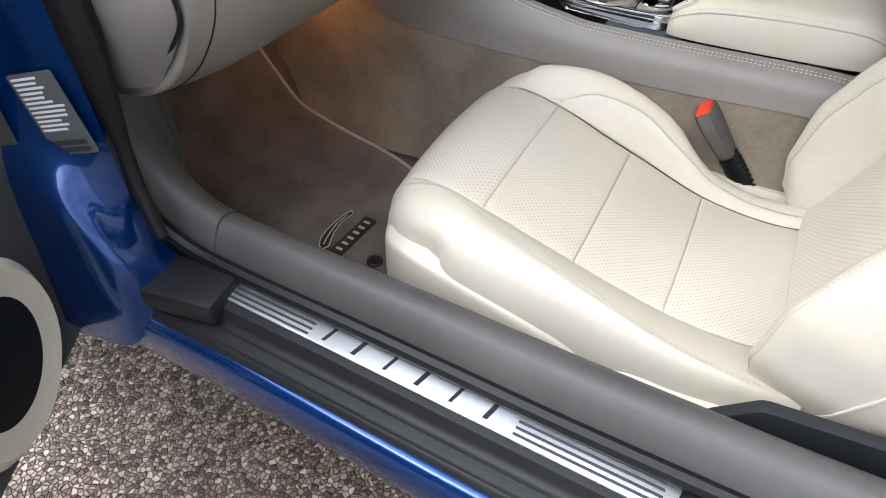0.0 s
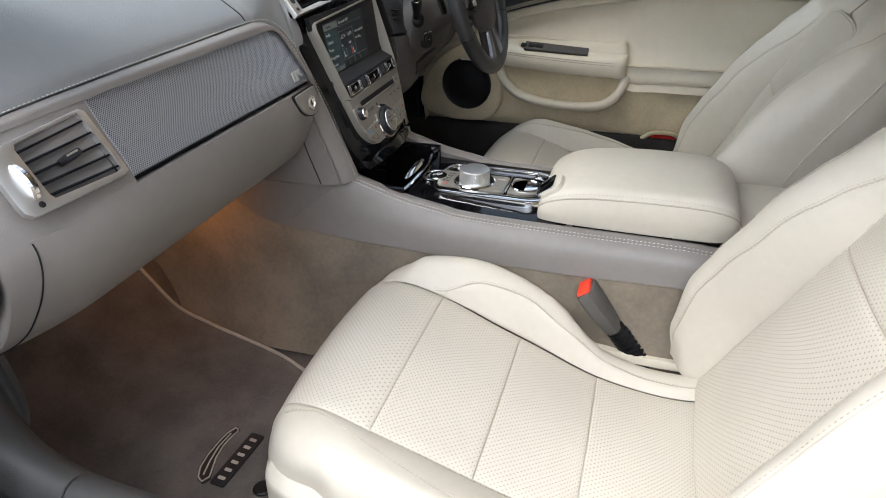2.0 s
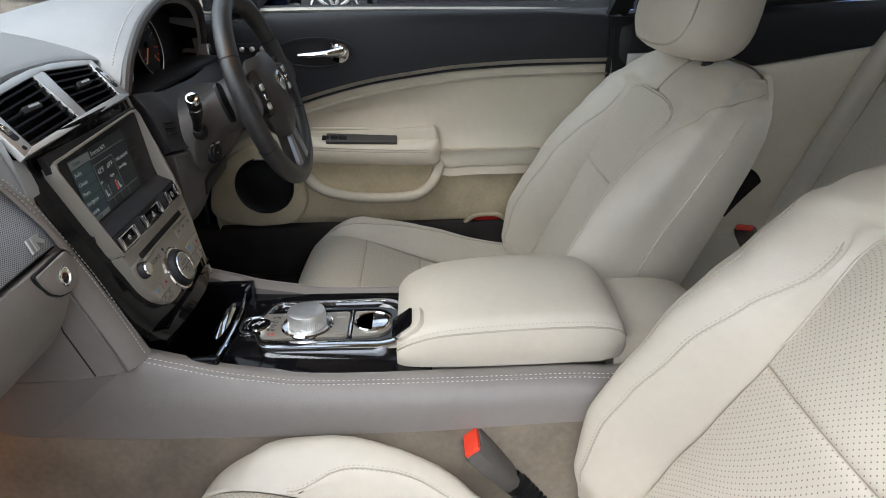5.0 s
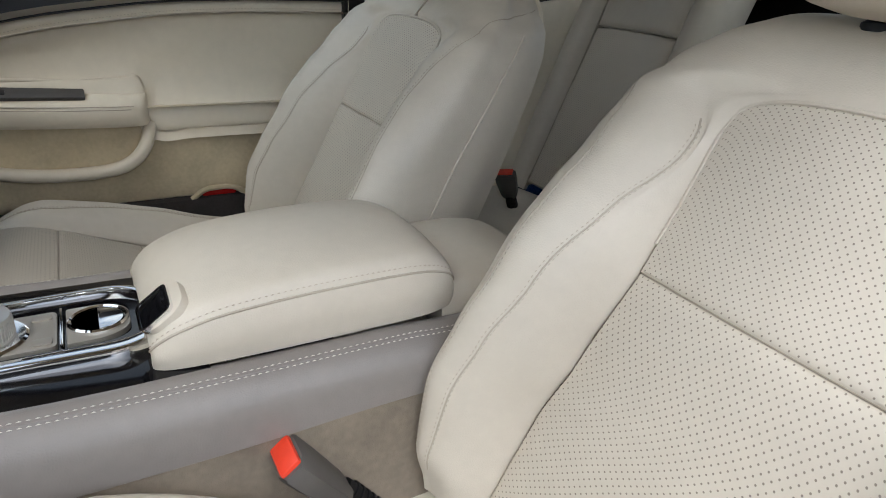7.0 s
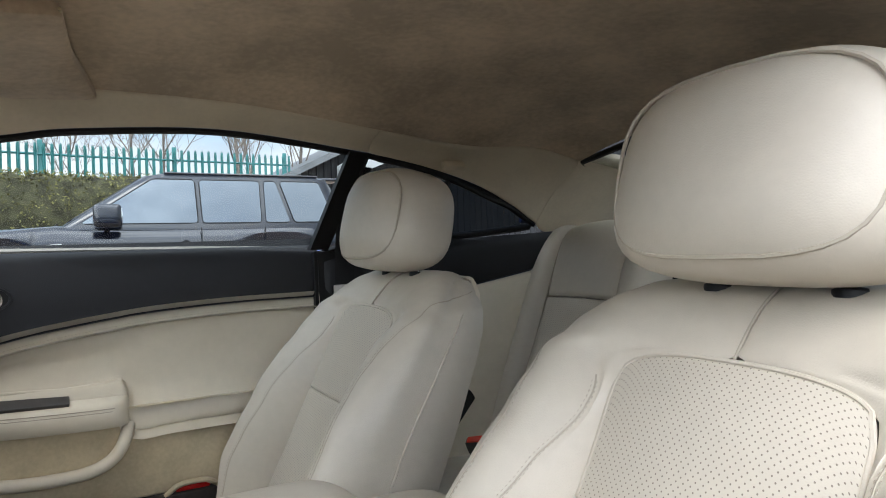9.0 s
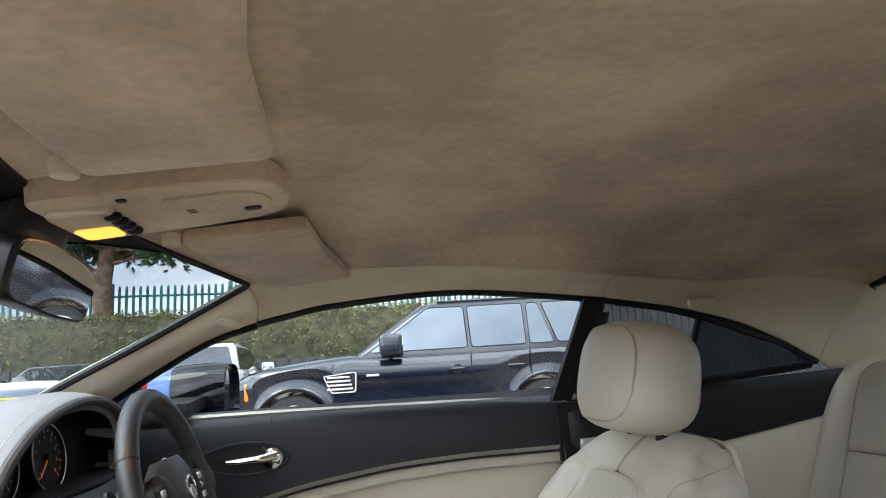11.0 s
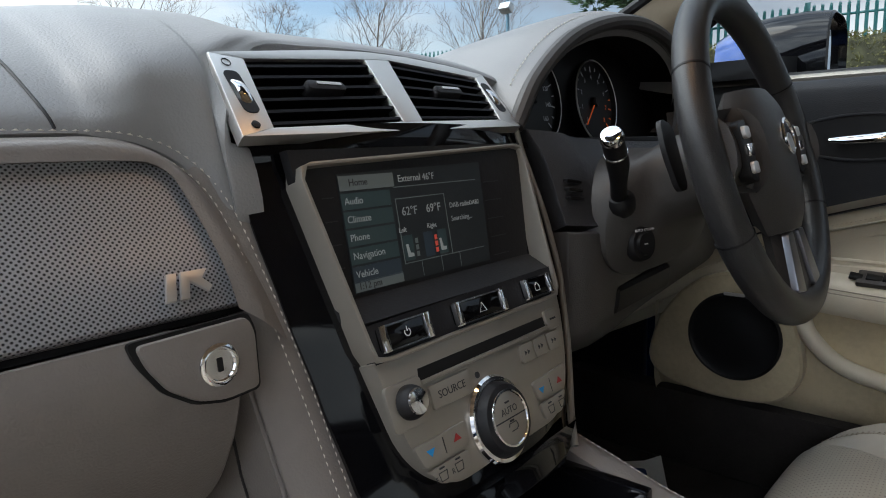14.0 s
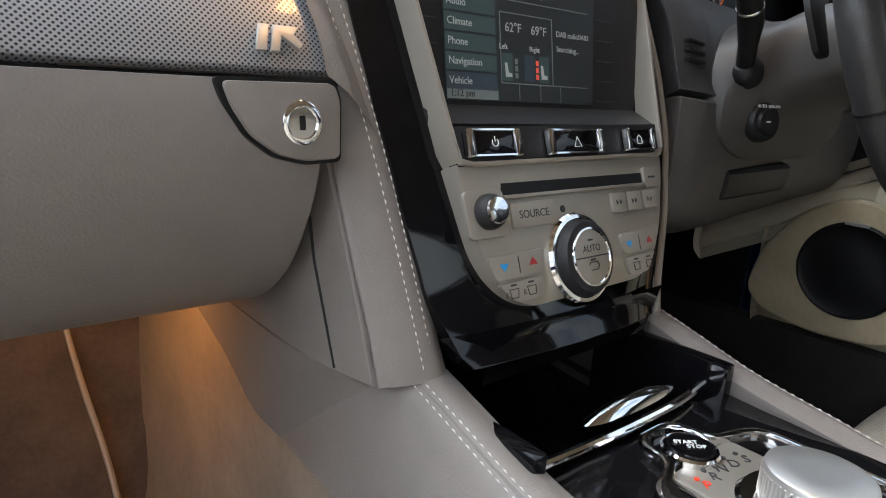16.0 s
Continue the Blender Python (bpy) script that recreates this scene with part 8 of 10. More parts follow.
def build_driver_door():
    ys = [-0.148, -0.05, 0.06, 0.18, 0.245, 0.268, 0.30, 0.42, 0.54, 0.64, 0.74, 0.84, 0.93]
    rows = []
    for y in ys:
        b = bz(y)
        rows.append([(0.748, y, 0.913), (0.738, y, 0.917), (0.728, y, 0.908), (0.720, y, 0.885), (0.717, y, (0.885 + b) / 2), (0.719, y, b)])
    f = surf(rows)
    part("upper_panel", pad(f, 16, 24, roll=0.001, drop=0.0006, thick=0.02, flip=False), M_blackdoor, ddoor, "charcoal leather upper panel")
    part("waist_seam", tube([f(u, 0.63) - V((0.0006, 0, 0)) for u in (0.15, 0.3, 0.4, 0.5)], 0.0012, 5), M_black, ddoor)
    # ivory band and pad
    rows, rows2 = [], []
    for y in ys:
        b = bz(y)
        c = b - 0.022
        e = 0.552 if y < 0.26 else 0.60
        e = min(e, c - 0.03)
        rows.append([(0.720, y, b + 0.001), (0.7165, y, b - 0.004), (0.7155, y, b - 0.013), (0.7165, y, c)])
        m = (c + e) / 2
        rows2.append([(0.7165, y, c), (0.7165, y, c - 0.02), (0.722, y, m + 0.03), (0.720, y, m - 0.02), (0.7075, y, e + 0.050), (0.701, y, e + 0.024), (0.7015, y, e + 0.005), (0.708, y, e)])
    part("ivory_band", pad(surf(rows), 8, 30, roll=0.001, drop=0.0006, thick=0.02), M_ivory, ddoor, "ivory leather band")
    part("ivory_pad", pad(surf(rows2), 20, 48, roll=0.002, drop=0.0015, thick=0.02), M_ivory, ddoor, "ivory leather pad")
    g = surf(rows)
    part("stitching", stitches([g(0.82, k / 80) for k in range(70)], 0.006, 0.0042, 0.0005, 0.0004, (-1, 0, 0)), M_creamthread, ddoor, kind="stuff")
    # suede lower panel
    rows = [[(0.712, y, min(0.60, bz(y) - 0.06)), (0.712, y, 0.56), (0.712, y, 0.50), (0.712, y, 0.45), (0.716, y, 0.412 + (0.012 if y > 0.5 else 0.0)), (0.73, y, 0.402)] for y in [-0.148, 0.0, 0.14, 0.28, 0.42, 0.56, 0.70, 0.82]]
    part("suede_panel", pad(surf(rows), 12, 24, roll=0.004, drop=0.004, thick=0.02), M_suede, ddoor, "beige suede lower panel")
    part("kick_strip", box(0.70, 0.745, -0.16, 1.0, 0.25, 0.405, 0.01), M_shadedcarpet, ddoor)
    # armrest with rounded end
    def sect(y, w, dz=0.0):
        o = 0.712
        return [(o, y, 0.572 + dz), (o - 0.016 * w, y, 0.566 + dz), (o - 0.030 * w, y, 0.567 + dz), (o - 0.037 * w, y, 0.575 + dz), (o - 0.040 * w, y, 0.594 + dz), (o - 0.037 * w, y, 0.610 + dz), (o - 0.028 * w, y, 0.619 + dz), (o - 0.014 * w, y, 0.625 + dz), (o, y, 0.627 + dz)]

    ar = part("armrest", loft([sect(y, w, dz) for y, w, dz in ((0.256, 0.15, 0), (0.259, 0.5, 0), (0.266, 0.78, 0), (0.28, 0.95, 0), (0.31, 1.0, 0), (0.40, 1.0, 0.003), (0.50, 0.98, 0.008), (0.58, 0.9, 0.014), (0.64, 0.7, 0.02), (0.68, 0.4, 0.024))]), M_ivory, ddoor, "ivory leather armrest")
    for dz in (0.0, 0.006):
        part("armrest_seam", tube(curve_of([(0.684, 0.268, 0.606 - dz), (0.6735, 0.30, 0.607 - dz), (0.6735, 0.40, 0.610 - dz), (0.6745, 0.50, 0.615 - dz), (0.677, 0.58, 0.620 - dz)], 24), 0.0009, 5), M_creamthread, ar)
    part("shelf_edge", tube(curve_of([(0.705, 0.60, 0.658), (0.711, 0.5, 0.655), (0.712, 0.40, 0.650), (0.711, 0.33, 0.643), (0.704, 0.285, 0.630)], 20), 0.003, 8), M_ivory, ddoor)
    sw = part("switch_pack", moved(box(-0.016, 0.022, -0.085, 0.085, -0.004, 0.004, 0.003), pose(0.694, 0.445, 0.632, 2.5, -24, 0)), M_hub, ddoor, "dark window switch pack")
    for k in range(3):
        part("window_switch", moved(box(-0.007, 0.007, -0.010, 0.010, 0, 0.005, 0.002), pose(0.692, 0.49 + 0.02 * k, 0.635, 10, -24, 0)), M_black, sw)
    # map pocket: dark recess under a moulded lip
    pocket = [(0.60, 0.575), (0.585, 0.545), (0.545, 0.508), (0.48, 0.490), (0.40, 0.484), (0.33, 0.488), (0.292, 0.505), (0.270, 0.533), (0.256, 0.572)]
    rows = [[(0.7095, y, 0.575), (0.7095, y, 0.575 * 0.5 + z * 0.5), (0.7095, y, z - 0.003)] for y, z in pocket]
    part("pocket_lining", pad(surf(rows), 8, 24, drop=0, thick=0.004), M_suede, ddoor, "shaded suede pocket")
    lip = [(0.708 - 0.0 if k in (0, 8) else 0.694, y, z - 0.004) for k, (y, z) in enumerate(pocket)]
    part("pocket_lip", tube(curve_of(lip, 50), 0.0125, 12), M_ivory, ddoor, "ivory moulded pocket lip")
    # speaker pod
    c = V((0.690, 0.690, 0.522))
    pod = [(0.835, 0.455), (0.80, 0.405 + 0.02), (0.72, 0.412), (0.62, 0.42), (0.585, 0.47), (0.60, 0.56), (0.64, 0.615), (0.70, 0.632), (0.77, 0.60), (0.82, 0.53)]
    pl = Plane((0.706, 0, 0), (0, -1, 0), (0, 0, 1))
    if pl.n.x > 0:
        pl.n = -pl.n
    part("speaker_pod", prism(resample(round_poly([(-y, z) for y, z in pod], 0.035), 60), pl, -0.01, 0.020, 0.010, 3), M_suede, ddoor, "tan suede speaker pod")
    sp = part("speaker_grille", lathe(c + V((-0.002, 0, 0)), (-1, 0.0, 0.0), [(0.0705, 0), (0.0705, 0.004), (0.068, 0.006), (0.062, 0.003), (0.04, 0.006), (0.0005, 0.008)], 56), M_black, ddoor, "round black speaker grille")
    part("speaker_trim", tube([c + V((-0.005, 0.0705 * math.cos(a), 0.0705 * math.sin(a))) for a in [radians(q) for q in range(0, 360, 8)]], 0.0016, 6, closed=True), M_step, sp)
    part("speaker_badge", prism(rrect(-0.690, 0.592, 0.032, 0.005, 0.001, 1), pl, 0.0245, 0.0262), M_satin, sp)
    # release handle in an oval recess
    hp = Plane((0.7165, 0.535, 0.832), (0, -1, 0.0), (0, 0, 1))
    if hp.n.x > 0:
        hp.n = -hp.n
    oval = [(0.082 * math.cos(a) * (1.0 if math.cos(a) > 0 else 1.15), 0.030 * math.sin(a)) for a in (2 * math.pi * k / 40 for k in range(40))]
    part("handle_rim", ringplate([(x * 1.07, y * 1.14) for x, y in oval], oval, hp, -0.004, 0.004, 0.0015), M_blackdoor, ddoor)
    part("handle_recess", prism(oval, hp, -0.002, 0.0015), M_black, ddoor, "black oval recess")
    hd = part("release_handle", tube([hp.at(x, y, h) for x, y, h in ((0.055, 0.004, 0.006), (0.045, 0.002, 0.014), (0.02, -0.001, 0.018), (-0.02, -0.003, 0.018), (-0.042, -0.003, 0.016))], [0.014, 0.013, 0.010, 0.008, 0.005], 12, flat=0.8), M_chrome, ddoor, "chrome release handle")
    part("handle_base", lathe(hp.at(0.050, -0.002, 0.002), hp.n, [(0.022, 0), (0.022, 0.003), (0.018, 0.006), (0.0005, 0.007)], 28), M_chrome, ddoor)
    part("lock_tab", tube([hp.at(0.040, 0.004, 0.012), hp.at(0.036, 0.016, 0.016), hp.at(0.032, 0.022, 0.016)], [0.006, 0.005, 0.005], 10), M_chrome, hd)
    for k in range(4):
        part("memory_button", lathe((0.7165, 0.706 - 0.023 * k, 0.842), (-1, 0, 0), [(0.006, 0), (0.006, 0.003), (0.004, 0.004), (0.0005, 0.004)], 14), M_satin, ddoor, "satin memory button")
    part("button_plate", prism(rrect(-0.671, 0.842, 0.11, 0.026, 0.010), pl, -0.0125, -0.0095, 0.001), M_step, ddoor)
    # red courtesy reflector
    rf = part("courtesy_lamp", moved(box(-0.006, 0.008, -0.035, 0.035, -0.006, 0.006, 0.004), pose(0.712, 0.14, 0.412, 0, 0, 0)), M_redlens, ddoor, "red courtesy lamp")
    part("lamp_bezel", tube(curve_of([(0.708, 0.195, 0.402), (0.706, 0.17, 0.420), (0.705, 0.14, 0.424), (0.706, 0.11, 0.421), (0.708, 0.085, 0.405)], 20), 0.006, 8), M_suede, rf)


build_driver_door()


def build_door_mirror(s):
    th = thing("door_mirror", "blue door mirror with a black inner shell", "door mirror", (s * 0.95, 0.70, 0.95))
    c = V((s * 0.955, 0.705, 0.962))

    def ring(y, k):
        return [c + V((s * 0.085 * k * math.copysign(abs(math.cos(a)) ** 0.6, math.cos(a)), y, 0.08 * k * math.copysign(abs(math.sin(a)) ** 0.6, math.sin(a)))) for a in (2 * math.pi * j / 28 for j in range(28))]

    part("shell", loft([ring(0.11, 0.35), ring(0.10, 0.7), ring(0.06, 0.95), ring(0.04, 0.99)]), M_blue, th, "blue painted shell")
    part("inner_shell", loft([ring(0.039, 1.0), ring(0.0, 1.05), ring(-0.05, 1.06), ring(-0.085, 1.02), ring(-0.088, 0.97), ring(-0.07, 0.93)]), M_piano, th, "black inner shell")
    part("glass", loft([ring(-0.073, 0.94), ring(-0.075, 0.94)]), M_mirror, th, "mirror glass")
    part("arm", loft([[V((s * x, y, z)) for x, y, z in q] for q in (((0.72, 0.66, 0.925), (0.72, 0.78, 0.925), (0.72, 0.78, 0.955), (0.72, 0.66, 0.955)), ((0.90, 0.66, 0.945), (0.90, 0.72, 0.945), (0.90, 0.72, 0.97), (0.90, 0.66, 0.97)))]), M_black, th)


build_door_mirror(1)


def build_open_door():
    """The near door, swung open on its front hinge."""
    th = thing("door_2", "open passenger door with ivory and dark grey inner panel", "car door", (-0.90, 1.05, 0.3), kind="structure")
    m = pose(-0.885, 1.06, 0, 0, 0, -59.5)
    part("skin", moved(pad(surf([[(-0.04, 0.0, 0.24), (-0.07, 0.0, 0.5), (-0.05, 0.0, 0.75), (0.02, 0.0, 0.91)], [(-0.04, -1.22, 0.24), (-0.07, -1.22, 0.5), (-0.05, -1.22, 0.75), (0.02, -1.22, 0.91)]]), 10, 8, drop=0, thick=0.02), m), M_blue, th, "blue door skin")
    part("upper_panel", moved(pad(surf([[(0.06, y, 0.91), (0.10, y, 0.89), (0.115, y, 0.82), (0.115, y, 0.70 + 0.06 * k)] for y, k in ((-0.02, 0), (-0.4, 0.6), (-0.8, 1.2), (-1.2, 1.4))]), 10, 10, drop=0.003, thick=0.02), m), M_sill, th, "dark grey upper panel")
    part("ivory_pad", moved(pad(surf([[(0.115, y, 0.70 + 0.06 * k), (0.12, y, 0.6), (0.12, y, 0.45), (0.11, y, 0.30)] for y, k in ((-0.02, 0), (-0.4, 0.6), (-0.8, 1.2), (-1.2, 1.4))]), 10, 10, drop=0.003, thick=0.02), m), M_sill, th, "dark grey lower panel")
    part("speaker_pod", moved(lathe((0.10, -0.205, 0.40), (1, 0, 0), [(0.12, 0), (0.118, 0.03), (0.105, 0.042), (0.080, 0.036)], 40), m), M_ivory, th, "ivory speaker pod")
    part("speaker_grille", moved(lathe((0.128, -0.205, 0.40), (1, 0, 0), [(0.078, 0), (0.074, 0.008), (0.0005, 0.012)], 40), m), M_black, th, "black speaker grille")
    part("edge", moved(box(-0.05, 0.105, -0.02, 0.0, 0.25, 0.90, 0.008), m), M_step, th)


build_open_door()

# ---------------------------------------------------------------- mirror, visors, overhead console, mats


def build_mirror():
    th = thing("rear_view_mirror", "black rear view mirror under its sensor cover", "mirror", (0.02, 0.63, 1.10))
    pl = Plane((0.028, 0.618, 1.112), (0.998, 0.055, -0.04), (0.03, -0.21, 1.0))
    if pl.n.y > 0:
        pl.n = -pl.n
    out = round_poly([(-0.112, 0.030), (-0.05, 0.040), (0.05, 0.040), (0.108, 0.030), (0.104, -0.034), (0.0, -0.038), (-0.108, -0.034)], 0.022)
    sh = resample(out, 48)
    rings = [[pl.at(x * k, y * k, h) for x, y in sh] for k, h in ((0.55, -0.048), (0.8, -0.044), (0.95, -0.030), (1.0, -0.008), (1.0, 0.0), (0.965, 0.004))]
    part("housing", loft(rings), M_black, th, "black mirror housing")
    part("glass", prism([(x * 0.945, y * 0.90) for x, y in sh], pl, 0.0035, 0.0050), M_mirror, th, "mirror glass")
    side = [(0.600, 1.196), (0.655, 1.186), (0.70, 1.176), (0.735, 1.164), (0.754, 1.150), (0.748, 1.138), (0.70, 1.112), (0.665, 1.100), (0.645, 1.104), (0.625, 1.14)]
    rings = []
    for x, k in ((-0.062, 0.55), (-0.058, 0.8), (-0.045, 0.96), (-0.02, 1.0), (0.03, 1.0), (0.055, 0.96), (0.068, 0.8), (0.072, 0.55)):
        cy, cz = 0.70, 1.152
        rings.append([(x - 0.004, cy + (y - cy) * k, cz + (z - cz) * k) for y, z in side])
    part("sensor_cover", loft(rings), M_black, th, "black sensor cover on the windscreen")
    # black ceramic band of the windscreen round the cover
    part("ceramic_band", pad(surf([[(-0.24, 0.566, 1.188), (0, 0.604, 1.199), (0.24, 0.566, 1.188)], [(-0.12, 0.640, 1.181), (0, 0.655, 1.184), (0.12, 0.640, 1.181)], [(-0.07, 0.735, 1.158), (0, 0.742, 1.161), (0.07, 0.735, 1.158)]]), 12, 8, drop=0, thick=0.002), M_black, th)


build_mirror()


def build_overhead():
    th = thing("overhead_console", "beige overhead console with a lit reading lamp", "overhead console", (0, 0.47, 1.18))
    pl = Plane((0.0, 0.47, 1.194), (0, -1, 0.10), (1, 0, 0))
    if pl.n.z > 0:
        pl.n = -pl.n
    out = round_poly([(-0.135, -0.085), (0.02, -0.085), (0.105, -0.072), (0.125, 0.0), (0.105, 0.072), (0.02, 0.085), (-0.135, 0.085)], [0.02, 0.02, 0.05, 0.05, 0.05, 0.02, 0.02])
    part("plate", prism(resample(out, 64), pl, -0.02, 0.008, 0.006, 3), M_headliner, th, "beige moulded plate")
    inn = round_poly([(-0.01, -0.05), (0.085, -0.045), (0.105, 0.0), (0.085, 0.045), (-0.01, 0.05)], [0.008, 0.03, 0.03, 0.03, 0.008])
    part("cover_gap", prism(resample([(x * 1.02, y * 1.04) for x, y in inn], 48), pl, 0.004, 0.0086), M_suede, th)
    part("cover", prism(resample(inn, 48), pl, 0.004, 0.011, 0.002), M_headliner, th, "beige cover flap")
    part("cover_catch", prism(rrect(0.075, 0.018, 0.020, 0.016, 0.005), pl, 0.009, 0.0122, 0.001), M_black, th, "dark catch")
    for k in range(3):
        part("vent_slot", prism(rrect(0.01, -0.005 + 0.006 * k, 0.010, 0.002, 0.0006, 1), pl, 0.0105, 0.0114), M_step, th)
    part("microphone", prism(rrect(-0.045, -0.062, 0.010, 0.010, 0.003), pl, 0.008, 0.0095), M_step, th)
    M_lamp = glow("lit_lamp", (1.0, 0.38, 0.06), 0.8)
    M_lens = mk("lamp_lens", (0.55, 0.47, 0.36), 0.2, var=0.08, coat=0.5)
    lens = round_poly([(-0.128, -0.055), (-0.062, -0.050), (-0.062, 0.050), (-0.128, 0.055)], 0.012)
    ln = part("lamp_lens", prism(resample(lens, 40), pl, 0.004, 0.016, 0.006, 3), M_lens, th, "pale lamp lens")
    part("lit_bulb", prism(resample(round_poly([(-0.122, 0.002), (-0.078, 0.002), (-0.078, 0.046), (-0.122, 0.048)], 0.008), 32), pl, 0.014, 0.0172, 0.001), M_lamp, ln, "lit orange reading lamp")
    for k in range(4):
        part("lamp_switch", lathe(pl.at(-0.066, -0.030 + 0.022 * k, 0.012), pl.n, [(0.009, 0), (0.009, 0.005), (0.006, 0.007), (0.0005, 0.007)], 16), M_black, th, "black lamp switch")
    ld = bpy.data.lights.new("reading_lamp", "AREA")
    ld.energy, ld.size, ld.color = 0.12, 0.04, (1.0, 0.55, 0.22)
    lo = new("reading_lamp", ld)
    lo.location = pl.at(-0.10, 0.024, 0.02)
    lo.rotation_euler = (0, 0, 0)
    tagged(lo, kind="structure")


build_overhead()


def build_visor(s):
    th = thing("sun_visor", "tan suede sun visor folded against the roof", "sun visor", (s * 0.33, 0.42, 1.2), group="sun visors")
    pts = [(s * 0.140, 0.345, 1.2005), (s * 0.33, 0.335, 1.2005), (s * 0.525, 0.298, 1.186), (s * 0.50, 0.42, 1.172), (s * 0.475, 0.45, 1.170), (s * 0.30, 0.505, 1.184), (s * 0.143, 0.515, 1.187)]
    c = V((s * 0.33, 0.42, 1.188))
    ring = [V(p) for p in pts]
    out2 = []
    n = len(ring)
    for i, p in enumerate(ring):
        a, b = ring[i - 1], ring[(i + 1) % n]
        for k in range(6):
            f = k / 5
            q0, q1 = p.lerp(a, 0.10), p.lerp(b, 0.10)
            out2.append(q0 * (1 - f) ** 2 + p * 2 * f * (1 - f) + q1 * f * f)
    up = V((0, 0.10, 1.0))
    rings = [[p + (c - p) * k + up * h for p in out2] for k, h in ((0.06, 0.012), (0.01, 0.010), (0.0, 0.004), (0.0, -0.002), (0.012, -0.007), (0.05, -0.0095), (0.4, -0.0105))]
    part("flap", loft(rings), M_headliner, th, "tan suede flap")
    part("hem", tube([V(p) + V((0, 0.002, 0.0)) for p in pts[:3]], 0.0022, 8), M_suede, th)
    part("pivot", lathe((s * 0.155, 0.528, 1.186), (0, 0, 1), [(0.012, -0.008), (0.014, 0.0), (0.014, 0.008)], 18), M_pillar, th, "beige pivot clip")


build_visor(1)
build_visor(-1)


def build_mat():
    th = thing("floor_mat", "brown carpet mat with pale piping and a woven emblem", "floor mat", (-0.42, 0.85, 0.23))
    inner = [(-0.300, 0.640, 0.238), (-0.272, 0.72, 0.239), (-0.240, 0.80, 0.240), (-0.224, 0.90, 0.250), (-0.222, 0.970, 0.268), (-0.225, 1.026, 0.294), (-0.229, 1.070, 0.350), (-0.240, 1.108, 0.425), (-0.252, 1.135, 0.520)]
    outer = [(-0.615, 0.600, 0.238), (-0.622, 0.70, 0.239), (-0.622, 0.80, 0.240), (-0.618, 0.90, 0.250), (-0.612, 0.970, 0.268), (-0.610, 1.026, 0.294), (-0.610, 1.070, 0.350), (-0.610, 1.108, 0.425), (-0.610, 1.135, 0.520)]
    rows = [[a, tuple(V(a).lerp(V(b), 0.33)), tuple(V(a).lerp(V(b), 0.66)), b] for a, b in zip(outer, inner)]
    part("carpet", pad(surf(rows), 16, 24, roll=0.004, drop=0.003, thick=0.009), M_carpet, th, "brown grey carpet")
    f = surf(rows)
    edge = [f(1, k / 60) for k in range(61)]
    part("piping", tube([p + V((0.001, 0, 0.001)) for p in edge], 0.0034, 8), M_emblem, th, "pale piping")
    part("piping", tube([f(u / 20, 0) + V((0, -0.001, 0.001)) for u in range(21)] , 0.0030, 8), M_emblem, th)
    pl = Plane((-0.485, 0.746, 0.2400), (1.0, -0.06, 0), (0.06, 1.0, 0))
    nm = part("name_patch", prism(rrect(0.0, -0.016, 0.108, 0.026, 0.004), pl, 0, 0.002, 0.0006), M_step, th, "dark patch with pale bars")
    for k in range(6):
        part("name_bar", prism(rrect(-0.040 + 0.016 * k, -0.016, 0.0055, 0.012, 0.001, 2), pl, 0.0019, 0.0028), M_emblem, nm)
    em = [(-0.056, 0.008), (-0.045, 0.003), (-0.03, 0.009), (-0.012, 0.017), (0.012, 0.022), (0.032, 0.022), (0.05, 0.019), (0.055, 0.026), (0.040, 0.033), (0.02, 0.034), (-0.01, 0.033), (-0.035, 0.028), (-0.052, 0.018)]
    ep = part("emblem_patch", prism([(x * 1.05, (y - 0.02) * 1.25 + 0.02) for x, y in em], pl, 0, 0.0016), M_step, th)
    part("emblem", tube([pl.at(x, y, 0.0022) for x, y in resample(em, 40)], 0.0013, 6, closed=True), M_emblem, ep, "woven pale emblem outline")
    part("emblem", tube([pl.at(x, y, 0.0022) for x, y in ((-0.045, 0.014), (-0.02, 0.022), (0.01, 0.028), (0.04, 0.027))], 0.0013, 6), M_emblem, ep)
    part("clip", lathe((-0.523, 0.664, 0.239), (0, 0, 1), [(0.014, 0), (0.014, 0.002), (0.011, 0.0035), (0.006, 0.002), (0.0005, 0.002)], 24), M_black, th, "black mat clip")


build_mat()
# warm footwell lamp above the passenger's feet
M_foot = glow("lit_footwell_lamp", (1.0, 0.42, 0.10), 6.0)
fl = thing("footwell_lamp", "small lit orange lamp under the dashboard", "lamp", (-0.25, 0.97, 0.59))
part("lens", box(-0.27, -0.23, 0.955, 0.985, 0.586, 0.596, 0.003), M_foot, fl)
fd = bpy.data.lights.new("footwell_light", "AREA")
fd.energy, fd.size, fd.color = 0.08, 0.05, (1.0, 0.42, 0.12)
fo = new("footwell_light", fd)
fo.location = (-0.25, 0.97, 0.58)
fo.rotation_euler = (0, radians(-25), 0)

